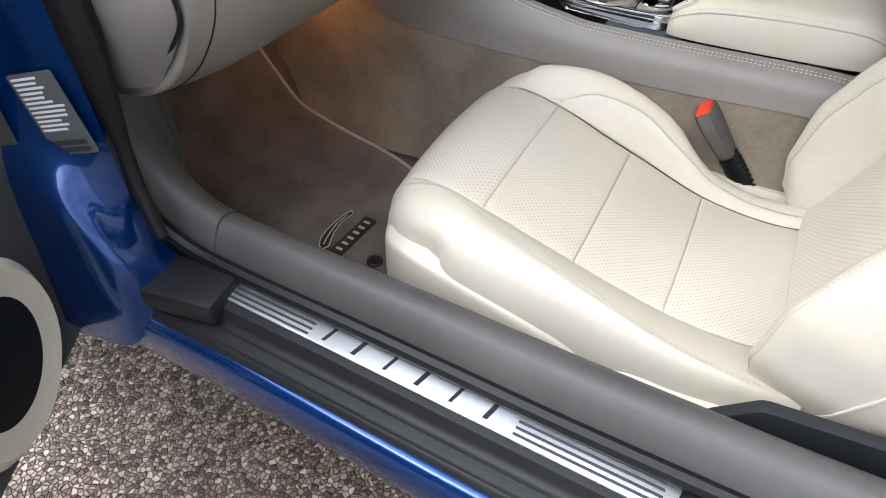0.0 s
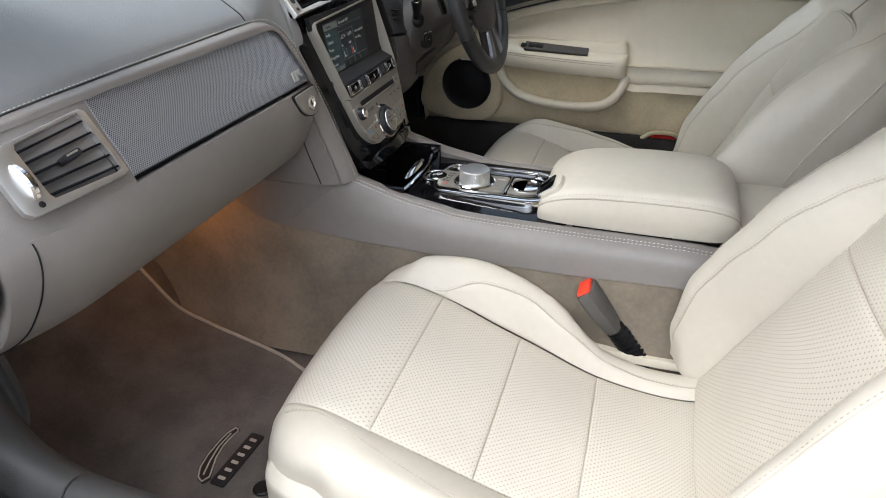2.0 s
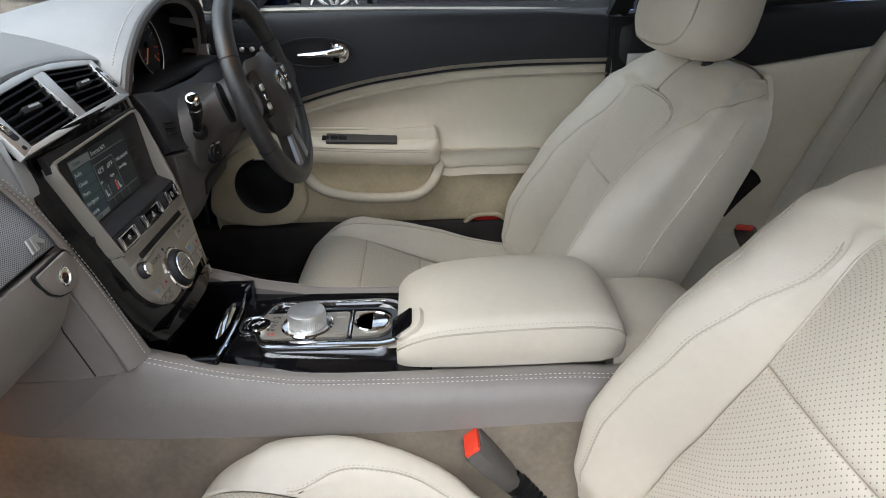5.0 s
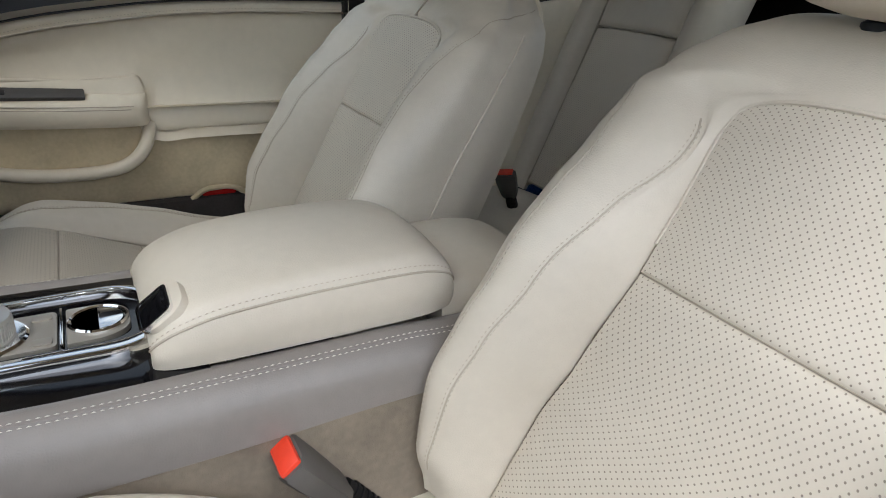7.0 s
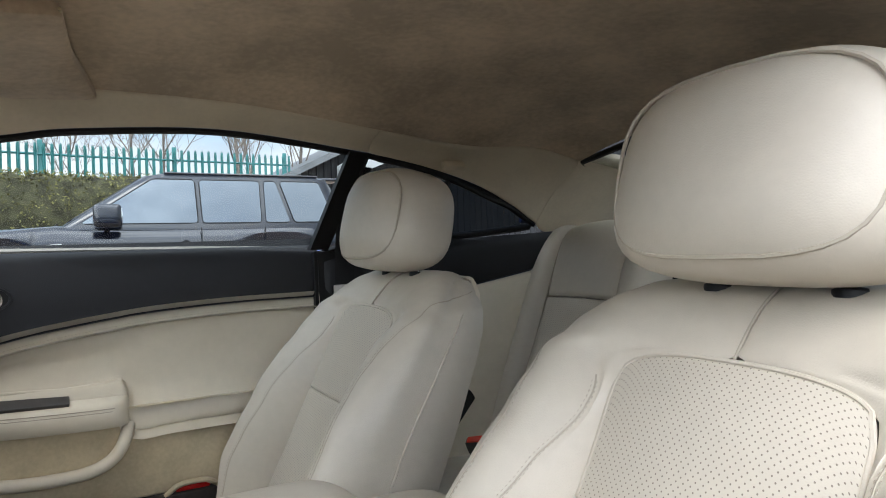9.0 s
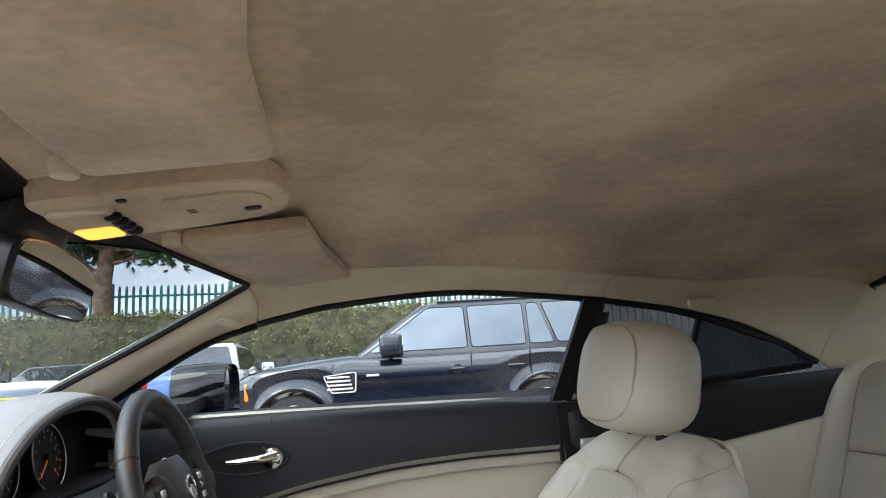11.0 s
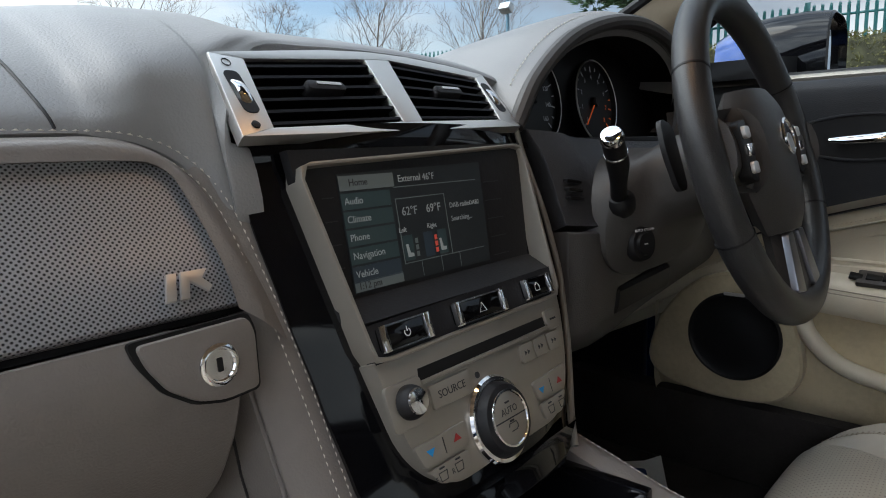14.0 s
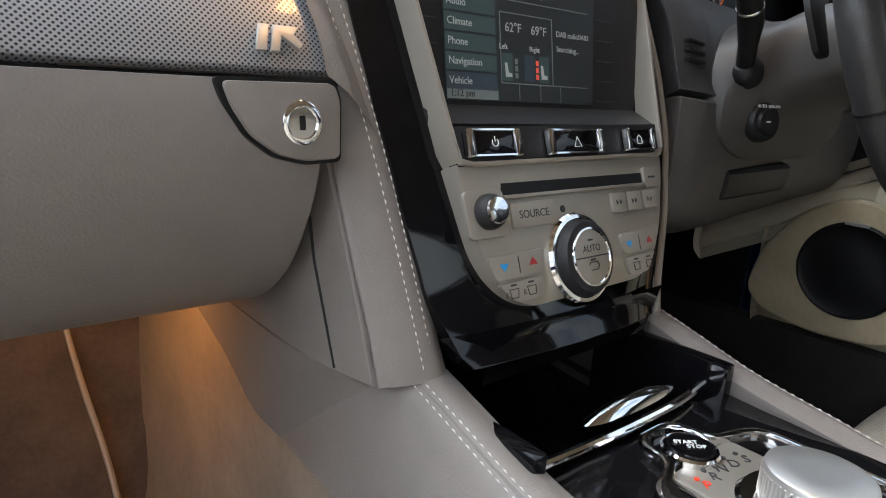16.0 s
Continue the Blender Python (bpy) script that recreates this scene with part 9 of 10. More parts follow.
# ---------------------------------------------------------------- loose things in the cabin
leaf = thing("leaflet", "white paper leaflet with blue and red print in the driver footwell", "leaflet", (0.60, 0.80, 0.24))
LP = Plane((0.56, 0.845, 0.315), (0.04, -0.075, 0.006), (-0.10, -0.02, 1.0))
part("sheet", prism([(0.0, 0.0), (0.03, -0.004), (0.06, -0.002), (0.087, 0.008), (0.096, -0.06), (0.10, -0.10), (0.0, -0.10)], LP, 0.0, 0.0008), M_white, leaf)
part("blue_print", prism(round_poly([(0.012, -0.014), (0.062, -0.016), (0.066, -0.040), (0.012, -0.036)], 0.006), LP, 0.0009, 0.0013), mk("navy_print", (0.01, 0.03, 0.16), 0.5, var=0.05), leaf)
part("red_print", prism([(0.012, -0.041), (0.066, -0.045), (0.066, -0.058), (0.012, -0.054)], LP, 0.0009, 0.0013), M_red, leaf)


def seat_belt(s):
    t = thing("seat_belt", "black seat belt webbing hanging by the pillar", "seat belt", (s * 0.69, -0.17, 0.6), group="seat belts")
    web = curve_of([(s * 0.60, -0.225, 1.09), (s * 0.66, -0.215, 1.0), (s * 0.685, -0.21, 0.90), (s * 0.675, -0.20, 0.70), (s * 0.665, -0.18, 0.50), (s * 0.665, -0.15, 0.34)], 30)
    part("webbing", tube(web, 0.024, 8, flat=0.07, up=(1, 0, 0)), M_black, t)
    part("latch_tongue", moved(box(-0.005, 0.005, -0.028, 0.028, -0.022, 0.022, 0.004), pose(s * 0.678, -0.205, 0.80, 0, 0, 0)), M_satin, t, "metal tongue")


seat_belt(1)
seat_belt(-1)

# ---------------------------------------------------------------- outside: materials
M_navy = mk("navy_black_paint", (0.006, 0.009, 0.018), 0.16, 0.2, var=0.05, coat=1.0, rvar=0.03)
M_redpaint = mk("red_car_paint", (0.42, 0.012, 0.01), 0.2, 0.1, var=0.05, coat=1.0, rvar=0.03)
M_crimson = mk("dark_red_car_paint", (0.26, 0.012, 0.018), 0.2, 0.2, var=0.05, coat=1.0, rvar=0.03)
M_silverpaint = mk("bronze_silver_paint", (0.25, 0.23, 0.215), 0.25, 0.5, var=0.05, coat=1.0, rvar=0.03)
M_whitepaint = mk("white_car_paint", (0.72, 0.74, 0.76), 0.2, 0.0, var=0.04, coat=1.0, rvar=0.03)
M_bluegrey = mk("slate_car_paint", (0.05, 0.07, 0.10), 0.2, 0.3, var=0.05, coat=1.0, rvar=0.03)
M_carglass = mk("tinted_car_glass", (0.16, 0.18, 0.20), 0.02, 1.0, var=0.05, rvar=0.01)
M_rearglass = mk("dark_car_glass", (0.03, 0.035, 0.04), 0.03, 0.3, var=0.05, coat=1.0, rvar=0.01)
M_tyre = mk("black_tyre_rubber", (0.018, 0.018, 0.019), 0.75, var=0.2, bump=0.2)
M_alloy = mk("alloy_wheel", (0.55, 0.56, 0.57), 0.25, 0.9, var=0.05)
M_amber = mk("amber_lens", (0.75, 0.22, 0.02), 0.15, var=0.05, coat=0.6)
M_lamplens = mk("clear_lamp_lens", (0.62, 0.64, 0.66), 0.08, 0.6, var=0.1, coat=1.0)
M_yellow = mk("yellow_plate", (0.75, 0.52, 0.02), 0.4, var=0.04)
M_teal = mk("teal_green_coating", (0.055, 0.225, 0.225), 0.45, 0.1, var=0.25, vscale=3, bump=0.1)
M_galv = mk("galvanised_steel", (0.42, 0.45, 0.47), 0.45, 0.7, var=0.15, vscale=5)
M_lampblue = mk("blue_grey_post_paint", (0.10, 0.22, 0.30), 0.45, 0.2, var=0.15)
M_bark = mk("grey_brown_bark", (0.13, 0.105, 0.085), 0.9, var=0.35, vscale=9, bump=1.0, bscale=40)
M_pinebark = mk("reddish_pine_bark", (0.16, 0.105, 0.075), 0.9, var=0.4, vscale=8, bump=1.0, bscale=30)
M_twig = mk("winter_twigs", (0.17, 0.145, 0.125), 0.9, var=0.3, vscale=3)
M_needle = mk("pine_needles", (0.085, 0.190, 0.080), 0.7, var=0.45, vscale=1.6)
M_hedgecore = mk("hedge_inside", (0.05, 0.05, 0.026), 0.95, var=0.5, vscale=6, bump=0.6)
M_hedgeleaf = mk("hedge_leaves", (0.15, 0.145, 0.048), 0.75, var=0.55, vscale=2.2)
M_board = mk("dark_weathered_boards", (0.045, 0.048, 0.052), 0.8, var=0.35, vscale=8, bump=0.5, bscale=60)
M_soil = mk("planting_bed_soil", (0.07, 0.055, 0.035), 0.95, var=0.4, vscale=5, bump=0.8, bscale=60)
M_cladding = mk("dark_grey_cladding", (0.014, 0.016, 0.019), 0.6, 0.0, var=0.12, vscale=2)
M_fascia = mk("pale_grey_fascia", (0.42, 0.44, 0.45), 0.5, 0.1, var=0.08, vscale=2)
M_roofsheet = mk("grey_roof_sheet", (0.16, 0.17, 0.18), 0.5, 0.3, var=0.15, vscale=2)
M_farwood = mk("far_hill_trees", (0.05, 0.06, 0.05), 0.95, var=0.4, vscale=0.3)


# ---------------------------------------------------------------- parked cars
def deck_at(pts, y):
    if y <= pts[0][0]:
        return pts[0][1]
    for (a, za), (b, zb) in zip(pts, pts[1:]):
        if y <= b:
            f = (y - a) / (b - a)
            f = f * f * (3 - 2 * f) if abs(zb - za) > 0.12 else f
            return za + (zb - za) * f
    return pts[-1][1]


def car_shell(deck, half, sill, axles, wr, nose_in, tail_in):
    """Lower body with open wheel arches; deck is the list of (y, height) of its upper edge from tail to nose."""
    y0, y1 = deck[0][0], deck[-1][0]
    ar = wr * 1.16
    ys = [y0 + (y1 - y0) * i / 40 for i in range(41)]
    for a in axles:
        ys += [a - ar, a + ar] + [a + ar * math.sin(radians(k)) for k in range(-80, 81, 16)]
    ys = sorted(set(round(y, 4) for y in ys if y0 <= y <= y1))
    rings = []
    fr = (0, 0.12, 0.3, 0.5, 0.68, 0.8, 0.88, 0.95, 1.0)
    ins = (0.035, 0.01, 0.02, 0.022, 0.012, 0.0, 0.012, 0.03, 0.075)
    for y in ys:
        top = deck_at(deck, y)
        low = sill
        for a in axles:
            d = abs(y - a)
            if d < ar:
                low = max(low, wr + math.sqrt(max(ar * ar - d * d, 0)))
        e = min((y1 - y) / nose_in, 1.0)
        w = half * (1 - 0.20 * (1 - e) ** 2)
        e = min((y - y0) / tail_in, 1.0)
        w *= 1 - 0.10 * (1 - e) ** 2
        end = 0.0
        if y1 - y < 0.12:
            end = 0.05 * (1 - (y1 - y) / 0.12)
        half_ring = [(w - i, low + (top - end - low) * f) for f, i in zip(fr, ins)]
        crown = [(w * 0.8, top - end + 0.02), (w * 0.4, top - end + 0.035)]
        r = half_ring + crown
        rings.append([(x, y, z) for x, z in r] + [(-x, y, z) for x, z in reversed(r)])
    return loft(rings, caps=True, closed=True)


def wheel(parent, m, x, y, wr, side, spokes=10, width=0.24):
    w = part("wheel", moved(lathe((x, y, wr), (side, 0, 0), [(0.0, -0.11), (wr * 0.72, -0.11), (wr * 0.72, 0.02), (0.0, 0.02)], 24), m), M_tyre, parent)
    part("tyre", moved(lathe((x, y, wr), (side, 0, 0), [(wr * 0.70, -width + 0.07), (wr * 0.95, -width + 0.07), (wr, -width + 0.1), (wr, 0.04), (wr * 0.96, 0.07), (wr * 0.73, 0.075), (wr * 0.69, 0.05)], 36), m), M_tyre, w)
    bm = lathe((x, y, wr), (side, 0, 0), [(wr * 0.70, 0.04), (wr * 0.71, 0.066), (wr * 0.66, 0.07), (wr * 0.63, 0.04), (wr * 0.62, 0.0)], 36)
    bm = join(bm, lathe((x, y, wr), (side, 0, 0), [(wr * 0.2, 0.02), (wr * 0.19, 0.06), (wr * 0.12, 0.066), (0, 0.066)], 20))
    for k in range(spokes):
        a = 2 * math.pi * k / spokes
        s = box(-0.018, 0.018, wr * 0.15, wr * 0.67, -0.012, 0.012, 0.006)
        q = Matrix.Translation((x + side * 0.052, y, wr)) @ Matrix.Rotation(a, 4, "X") @ Matrix.Rotation(math.pi / 2, 4, "Y") @ Matrix.Identity(4)
        bm = join(bm, moved(s, q))
    part("rim", moved(bm, m), M_alloy, w)


def parked_car(name, label, at, turn, paint, deck, half, sill, axles, wr, green, roof, wtop, splits, detail="rear", suv=False, plate=True):
    """green: (rear foot, front foot, belt); roof: (rear top, front top, height), all along y."""
    t = thing(name, label, "car", at)
    m = Matrix.Translation(at) @ Matrix.Rotation(radians(turn), 4, "Z")
    y0, y1 = deck[0][0], deck[-1][0]

    def p(n, bm, mat, parent=t, lab=""):
        return part(n, moved(bm, m), mat, parent, lab)

    body = p("body", car_shell(deck, half, sill, axles, wr, 0.5, 0.3), paint)
    gr, gf, belt = green
    rr, rf, rh = roof
    w0 = half - 0.06
    # greenhouse, its corners rounded in plan
    rings = []
    for f, lift in ((0.0, -0.06), (0.0, 0.0), (0.35, 0), (0.7, 0), (0.93, 0), (0.985, 0), (1.0, 0)):
        a, b = gr + (rr - gr) * f, gf + (rf - gf) * f
        w = w0 + (wtop - w0) * f
        if f > 0.95:
            k = (f - 0.93) * 1.1
            a, b, w = a + k, b - k * 1.5, w - k
        z = belt + (rh - belt) * f + lift
        rings.append([(x, y, z + (0.0 if f < 0.99 else 0.012 * (1 - (x / w) ** 2))) for x, y in round_poly([(-w, a), (w, a), (w, b), (-w, b)], 0.14, 4)])
    p("cabin", loft(rings), paint)
    part_roof = box(-wtop + 0.05, wtop - 0.05, rr + 0.1, rf - 0.15, rh - 0.01, rh + 0.014, 0.012)
    p("roof", part_roof, paint)
    # side windows
    for s in (-1, 1):
        b_vec = V((s * (wtop - w0), 0, rh - belt))
        pl = Plane((s * (w0 + 0.004), 0, belt), (0, -s, 0), b_vec)
        hgt = b_vec.length

        def edge(y, f, s=s):
            return (-s * y, hgt * f)

        lo, hi = 0.06, 0.86
        fr_at = lambda f: gf + (rf - gf) * f - 0.11
        re_at = lambda f: gr + (rr - gr) * f + 0.13
        cuts = [fr_at] + [(lambda f, c=c: c[0] + (c[1] - c[0]) * f) for c in splits] + [re_at]
        for a, b in zip(cuts, cuts[1:]):
            g = 0.028
            poly = [edge(a(lo) - g, lo), edge(b(lo) + g, lo), edge(b(hi) + g, hi), edge(a(hi) - g, hi)]
            if s < 0:
                poly = poly[::-1]
            win = p("side_window", prism(round_poly(poly, 0.035, 4), pl, -0.006, 0.004), M_carglass)
            rim = resample(round_poly(poly, 0.035, 4), 40)
            cx, cy = sum(q[0] for q in rim) / 40, sum(q[1] for q in rim) / 40
            big = [(cx + (x - cx) * 1.03, cy + (y - cy) * 1.05) for x, y in rim]
            p("window_seal", ringplate(big, rim, pl, -0.004, 0.007), M_black, win)
    # windscreen and rear window
    for nm, ya, yb, sg in (("windscreen", gf, rf, 1), ("rear_window", gr, rr, -1)):
        bv = V((0, yb - ya, rh - belt))
        pl = Plane((0, ya + sg * 0.004, belt), (-sg, 0, 0), bv)
        h = bv.length
        a, b = w0 - 0.09, wtop - 0.09
        p(nm, prism(round_poly([(-a, h * 0.08), (a, h * 0.08), (b, h * 0.9), (-b, h * 0.9)], 0.07, 4), pl, -0.006, 0.004), M_rearglass)
    for a in axles:
        for s in (-1, 1):
            wheel(t, m, s * (half - 0.10), a, wr, s)
            arc = [(s * (half - 0.018), a + (wr * 1.19) * math.cos(radians(k)), wr + (wr * 1.19) * math.sin(radians(k))) for k in range(-8, 189, 14)]
            p("arch_lip", tube(arc, 0.032 if suv else 0.02, 8), paint)
    for s in (-1, 1):
        # door mirror
        by = gf - (0.42 if suv else 0.34)
        my, mz = (0.125, 0.115) if suv else (0.07, 0.085)
        mir = p("mirror_housing", moved(box(-0.13, 0.13, -my, my, -mz, mz, 0.05, 4), Matrix.Translation((s * (half + 0.11), by, belt + 0.10))), paint)
        p("mirror_arm", tube([(s * (w0 - 0.02), by, belt + 0.03), (s * (half + 0.02), by, belt + 0.05)], 0.028, 8), M_black, mir)
        p("mirror_glass", box(s * (half + 0.11) - 0.095, s * (half + 0.11) + 0.095, by - my - 0.006, by - my, belt + 0.03, belt + 0.17, 0.003), M_mirror, mir)
        # door gaps and handles
        for c in splits[:2]:
            p("door_gap", box(s * half - 0.012, s * half + 0.0015, c[0] - 0.004, c[0] + 0.004, sill + 0.12, belt - 0.02), M_black)
        for c in splits[:2]:
            hy = c[0] + (0.16 if suv else 0.14)
            hd = p("door_handle", tube([(s * (half - 0.005), hy - 0.1, belt - 0.2), (s * (half + 0.035), hy - 0.07, belt - 0.2), (s * (half + 0.035), hy + 0.07, belt - 0.2), (s * (half - 0.005), hy + 0.1, belt - 0.2)], 0.014, 8), paint)
            p("handle_recess", lathe((s * (half - 0.014), hy, belt - 0.205), (s, 0, 0), [(0.055, 0), (0.055, 0.012), (0.04, 0.013), (0, 0.008)], 20), M_black, hd)
        # lamps
        nz = deck_at(deck, y1 - 0.15)
        head = p("headlamp", box(s * (half - 0.33) - 0.17, s * (half - 0.33) + 0.17, y1 - 0.14, y1 + 0.015, nz - 0.24, nz - 0.06, 0.03), M_lamplens)
        p("indicator", box(s * (half - 0.13) - 0.055, s * (half - 0.13) + 0.045, y1 - 0.34, y1 - 0.17, nz - 0.27, nz - 0.07, 0.02), M_amber, head)
        tz = deck_at(deck, y0 + 0.1)
        p("tail_lamp", box(s * (half - 0.16) - 0.13, s * (half - 0.16) + 0.10, y0 - 0.02, y0 + 0.22, tz - 0.26, tz - 0.08, 0.035), M_redlens)
    p("rear_bumper", box(-half + 0.08, half - 0.08, y0 - 0.06, y0 + 0.2, sill + 0.06, sill + 0.28, 0.05, 3), paint if not suv else M_black)
    if plate:
        pz = (deck_at(deck, y0) + sill) / 2 + 0.12
        pt = p("number_plate", box(-0.26, 0.26, y0 - 0.075, y0 - 0.005, pz - 0.055, pz + 0.055, 0.004), M_yellow)
        p("plate_bar", box(-0.21, 0.21, y0 - 0.079, y0 - 0.07, pz - 0.028, pz + 0.028), M_print, pt, "dark bar in place of the number")
    return t, m, p


def at_ground(x, y):
    return (x, y, ground_z(x, y))


# the big dark SUV beside the coupe, its lower half hidden by the door
SUV_Z = 0.10
suv, suv_m, suv_p = parked_car(
    "large_suv", "gloss navy black estate SUV parked alongside", (7.42, 0.0, SUV_Z), 0, M_navy,
    [(-2.58, 0.98), (-2.45, 1.08), (-1.9, 1.10), (0.2, 1.10), (0.52, 1.12), (1.0, 1.085), (1.5, 1.03), (1.72, 0.98), (1.86, 0.80)],
    0.92, 0.30, [-1.66, 1.16], 0.375, (-2.52, 0.50, 1.12), (-2.30, -0.34, 1.70), 0.76,
    [(-0.82, -0.80), (-1.50, -1.50), (-1.84, -1.66)], suv=True)
for s in (-1, 1):
    # side breather with slats behind the front wheel
    pl = Plane((s * 0.924, 0.64, 0.85), (0, s, 0), (0, 0, 1))
    out = [(s * -0.16, 0.10), (s * 0.18, 0.07), (s * 0.10, -0.10), (s * -0.15, -0.10)]
    out = out if s > 0 else out[::-1]
    rim = resample(round_poly(out, 0.02, 3), 32)
    br = suv_p("side_breather", prism(rim, pl, -0.03, 0.0), M_black)
    suv_p("breather_frame", ringplate([(x * 1.08, y * 1.12) for x, y in rim], rim, pl, -0.01, 0.012), M_satin, br)
    for k in range(4):
        suv_p("slat", box(s * 0.932 - 0.007, s * 0.932 + 0.007, 0.51 + 0.012 * k, 0.79, 0.770 + 0.042 * k, 0.792 + 0.042 * k, 0.005), M_satin, br)
    suv_p("side_badge", box(s * 0.92 - 0.002, s * 0.92 + 0.005, 0.22, 0.36, 0.895, 0.92, 0.003), M_satin)
    suv_p("side_strip", tube([(s * 0.925, 0.75, 0.60), (s * 0.925, -1.15, 0.60)], 0.02, 8, flat=1.8), M_black)
suv_p("spoiler", box(-0.62, 0.62, -2.52, -2.26, 1.66, 1.70, 0.018), M_navy)
wp = suv_p("wiper", tube([(0.6, 0.60, 1.15), (0.1, 0.56, 1.17), (-0.5, 0.52, 1.165)], 0.012, 6), M_black)

# hatch, roadster, crossover and others in the row, noses to the hedge
HATCH = [(-1.95, 0.86), (-1.85, 0.98), (-1.2, 0.97), (0.75, 0.97), (0.95, 0.96), (1.45, 0.86), (1.85, 0.70), (1.95, 0.52)]


def small_hatch(label, x, y, paint, k=1.0, turn=-90.0):
    return parked_car("hatchback", label, at_ground(x, y), turn, paint, [(a * k, b * k) for a, b in HATCH], 0.85, 0.25, [-1.22, 1.22], 0.29,
                      (-1.82 * k, 0.92 * k, 0.95 * k), (-1.35 * k, 0.1 * k, 1.50 * k), 0.63, [(-0.15, -0.16), (-1.05, -0.95)])


small_hatch("white compact hatchback facing the hedge", 13.0, 3.5, M_whitepaint, 0.94)
small_hatch("bright red small hatchback facing the hedge", 12.5, 10.9, M_redpaint, 1.0)
small_hatch("white hatchback at the far end of the row", 12.6, 17.6, M_whitepaint, 1.0)
parked_car("roadster", "low dark blue open-top roadster facing the hedge", at_ground(12.5, 6.15), -90, M_bluegrey,
           [(-1.95, 0.70), (-1.85, 0.84), (-1.0, 0.86), (0.3, 0.84), (0.5, 0.84), (1.3, 0.74), (1.85, 0.6), (1.98, 0.48)], 0.86, 0.20, [-1.2, 1.2], 0.30,
           (-0.75, 0.55, 0.83), (-0.35, -0.05, 1.16), 0.62, [(-0.3, -0.25)])
CROSS = [(-2.1, 0.92), (-2.0, 1.06), (-1.3, 1.04), (0.75, 1.02), (1.0, 1.02), (1.6, 0.93), (2.05, 0.74), (2.15, 0.56)]
parked_car("crossover", "bronze silver family crossover facing the hedge", at_ground(12.6, 8.85), -90, M_silverpaint, CROSS, 0.89, 0.28, [-1.31, 1.31], 0.345,
           (-1.98, 0.95, 1.02), (-1.55, 0.1, 1.58), 0.66, [(-0.2, -0.2), (-1.1, -1.0)])
BIG = [(-2.4, 0.95), (-2.3, 1.12), (-1.7, 1.12), (0.5, 1.12), (0.8, 1.12), (1.6, 1.05), (2.2, 0.86), (2.32, 0.65)]
parked_car("red_suv", "tall red SUV with black glass facing the hedge", at_ground(12.9, 13.5), -90, M_crimson, BIG, 0.96, 0.32, [-1.42, 1.42], 0.375,
           (-2.3, 0.75, 1.12), (-2.1, -0.1, 1.80), 0.78, [(-0.5, -0.5), (-1.5, -1.5)])
parked_car("red_suv", "deep red SUV further along the row", at_ground(11.6, 21.5), -90, M_crimson, BIG, 0.96, 0.32, [-1.42, 1.42], 0.375,
           (-2.3, 0.75, 1.12), (-2.1, -0.1, 1.80), 0.78, [(-0.5, -0.5), (-1.5, -1.5)])


# ---------------------------------------------------------------- hedge, boards, fence
def fence_x(y):
    return 15.75 - 0.066 * y


def fence_top(y):
    return 3.5 + 0.013 * max(y, 0.0)


def sheet(name, verts, faces, material, parent=None, label="", kind="", smooth=False):
    me = bpy.data.meshes.new(name)
    me.from_pydata(verts, [], faces)
    me.materials.append(material)
    me.polygons.foreach_set("use_smooth", [smooth] * len(faces))
    ob = new(name, me)
    if parent is not None:
        ob.parent = parent
        if parent.data is None:
            ob.matrix_parent_inverse = Matrix.Translation(parent.location).inverted()
    return tagged(ob, label, kind=kind)


def bank_z(y):
    return fence_top(y) - 2.35


bm = bmesh.new()
prev = None
for k in range(26):
    y = -4.6 + 34.6 * k / 25
    x = fence_x(y)
    row = [bm.verts.new((x + dx, y, z)) for dx, z in ((-1.30, bank_z(y) + 0.30), (-0.4, bank_z(y) + 0.1), (0.8, bank_z(y)), (4, bank_z(y)), (90, bank_z(y) - 1.5))]
    if prev:
        for a, b, c, d in zip(prev, prev[1:], row[1:], row):
            bm.faces.new((a, b, c, d))
    prev = row
bmesh.ops.recalc_face_normals(bm, faces=bm.faces)
tagged(part("verge", bm, M_soil), "earth bank behind the parking row", "verge", kind="structure")


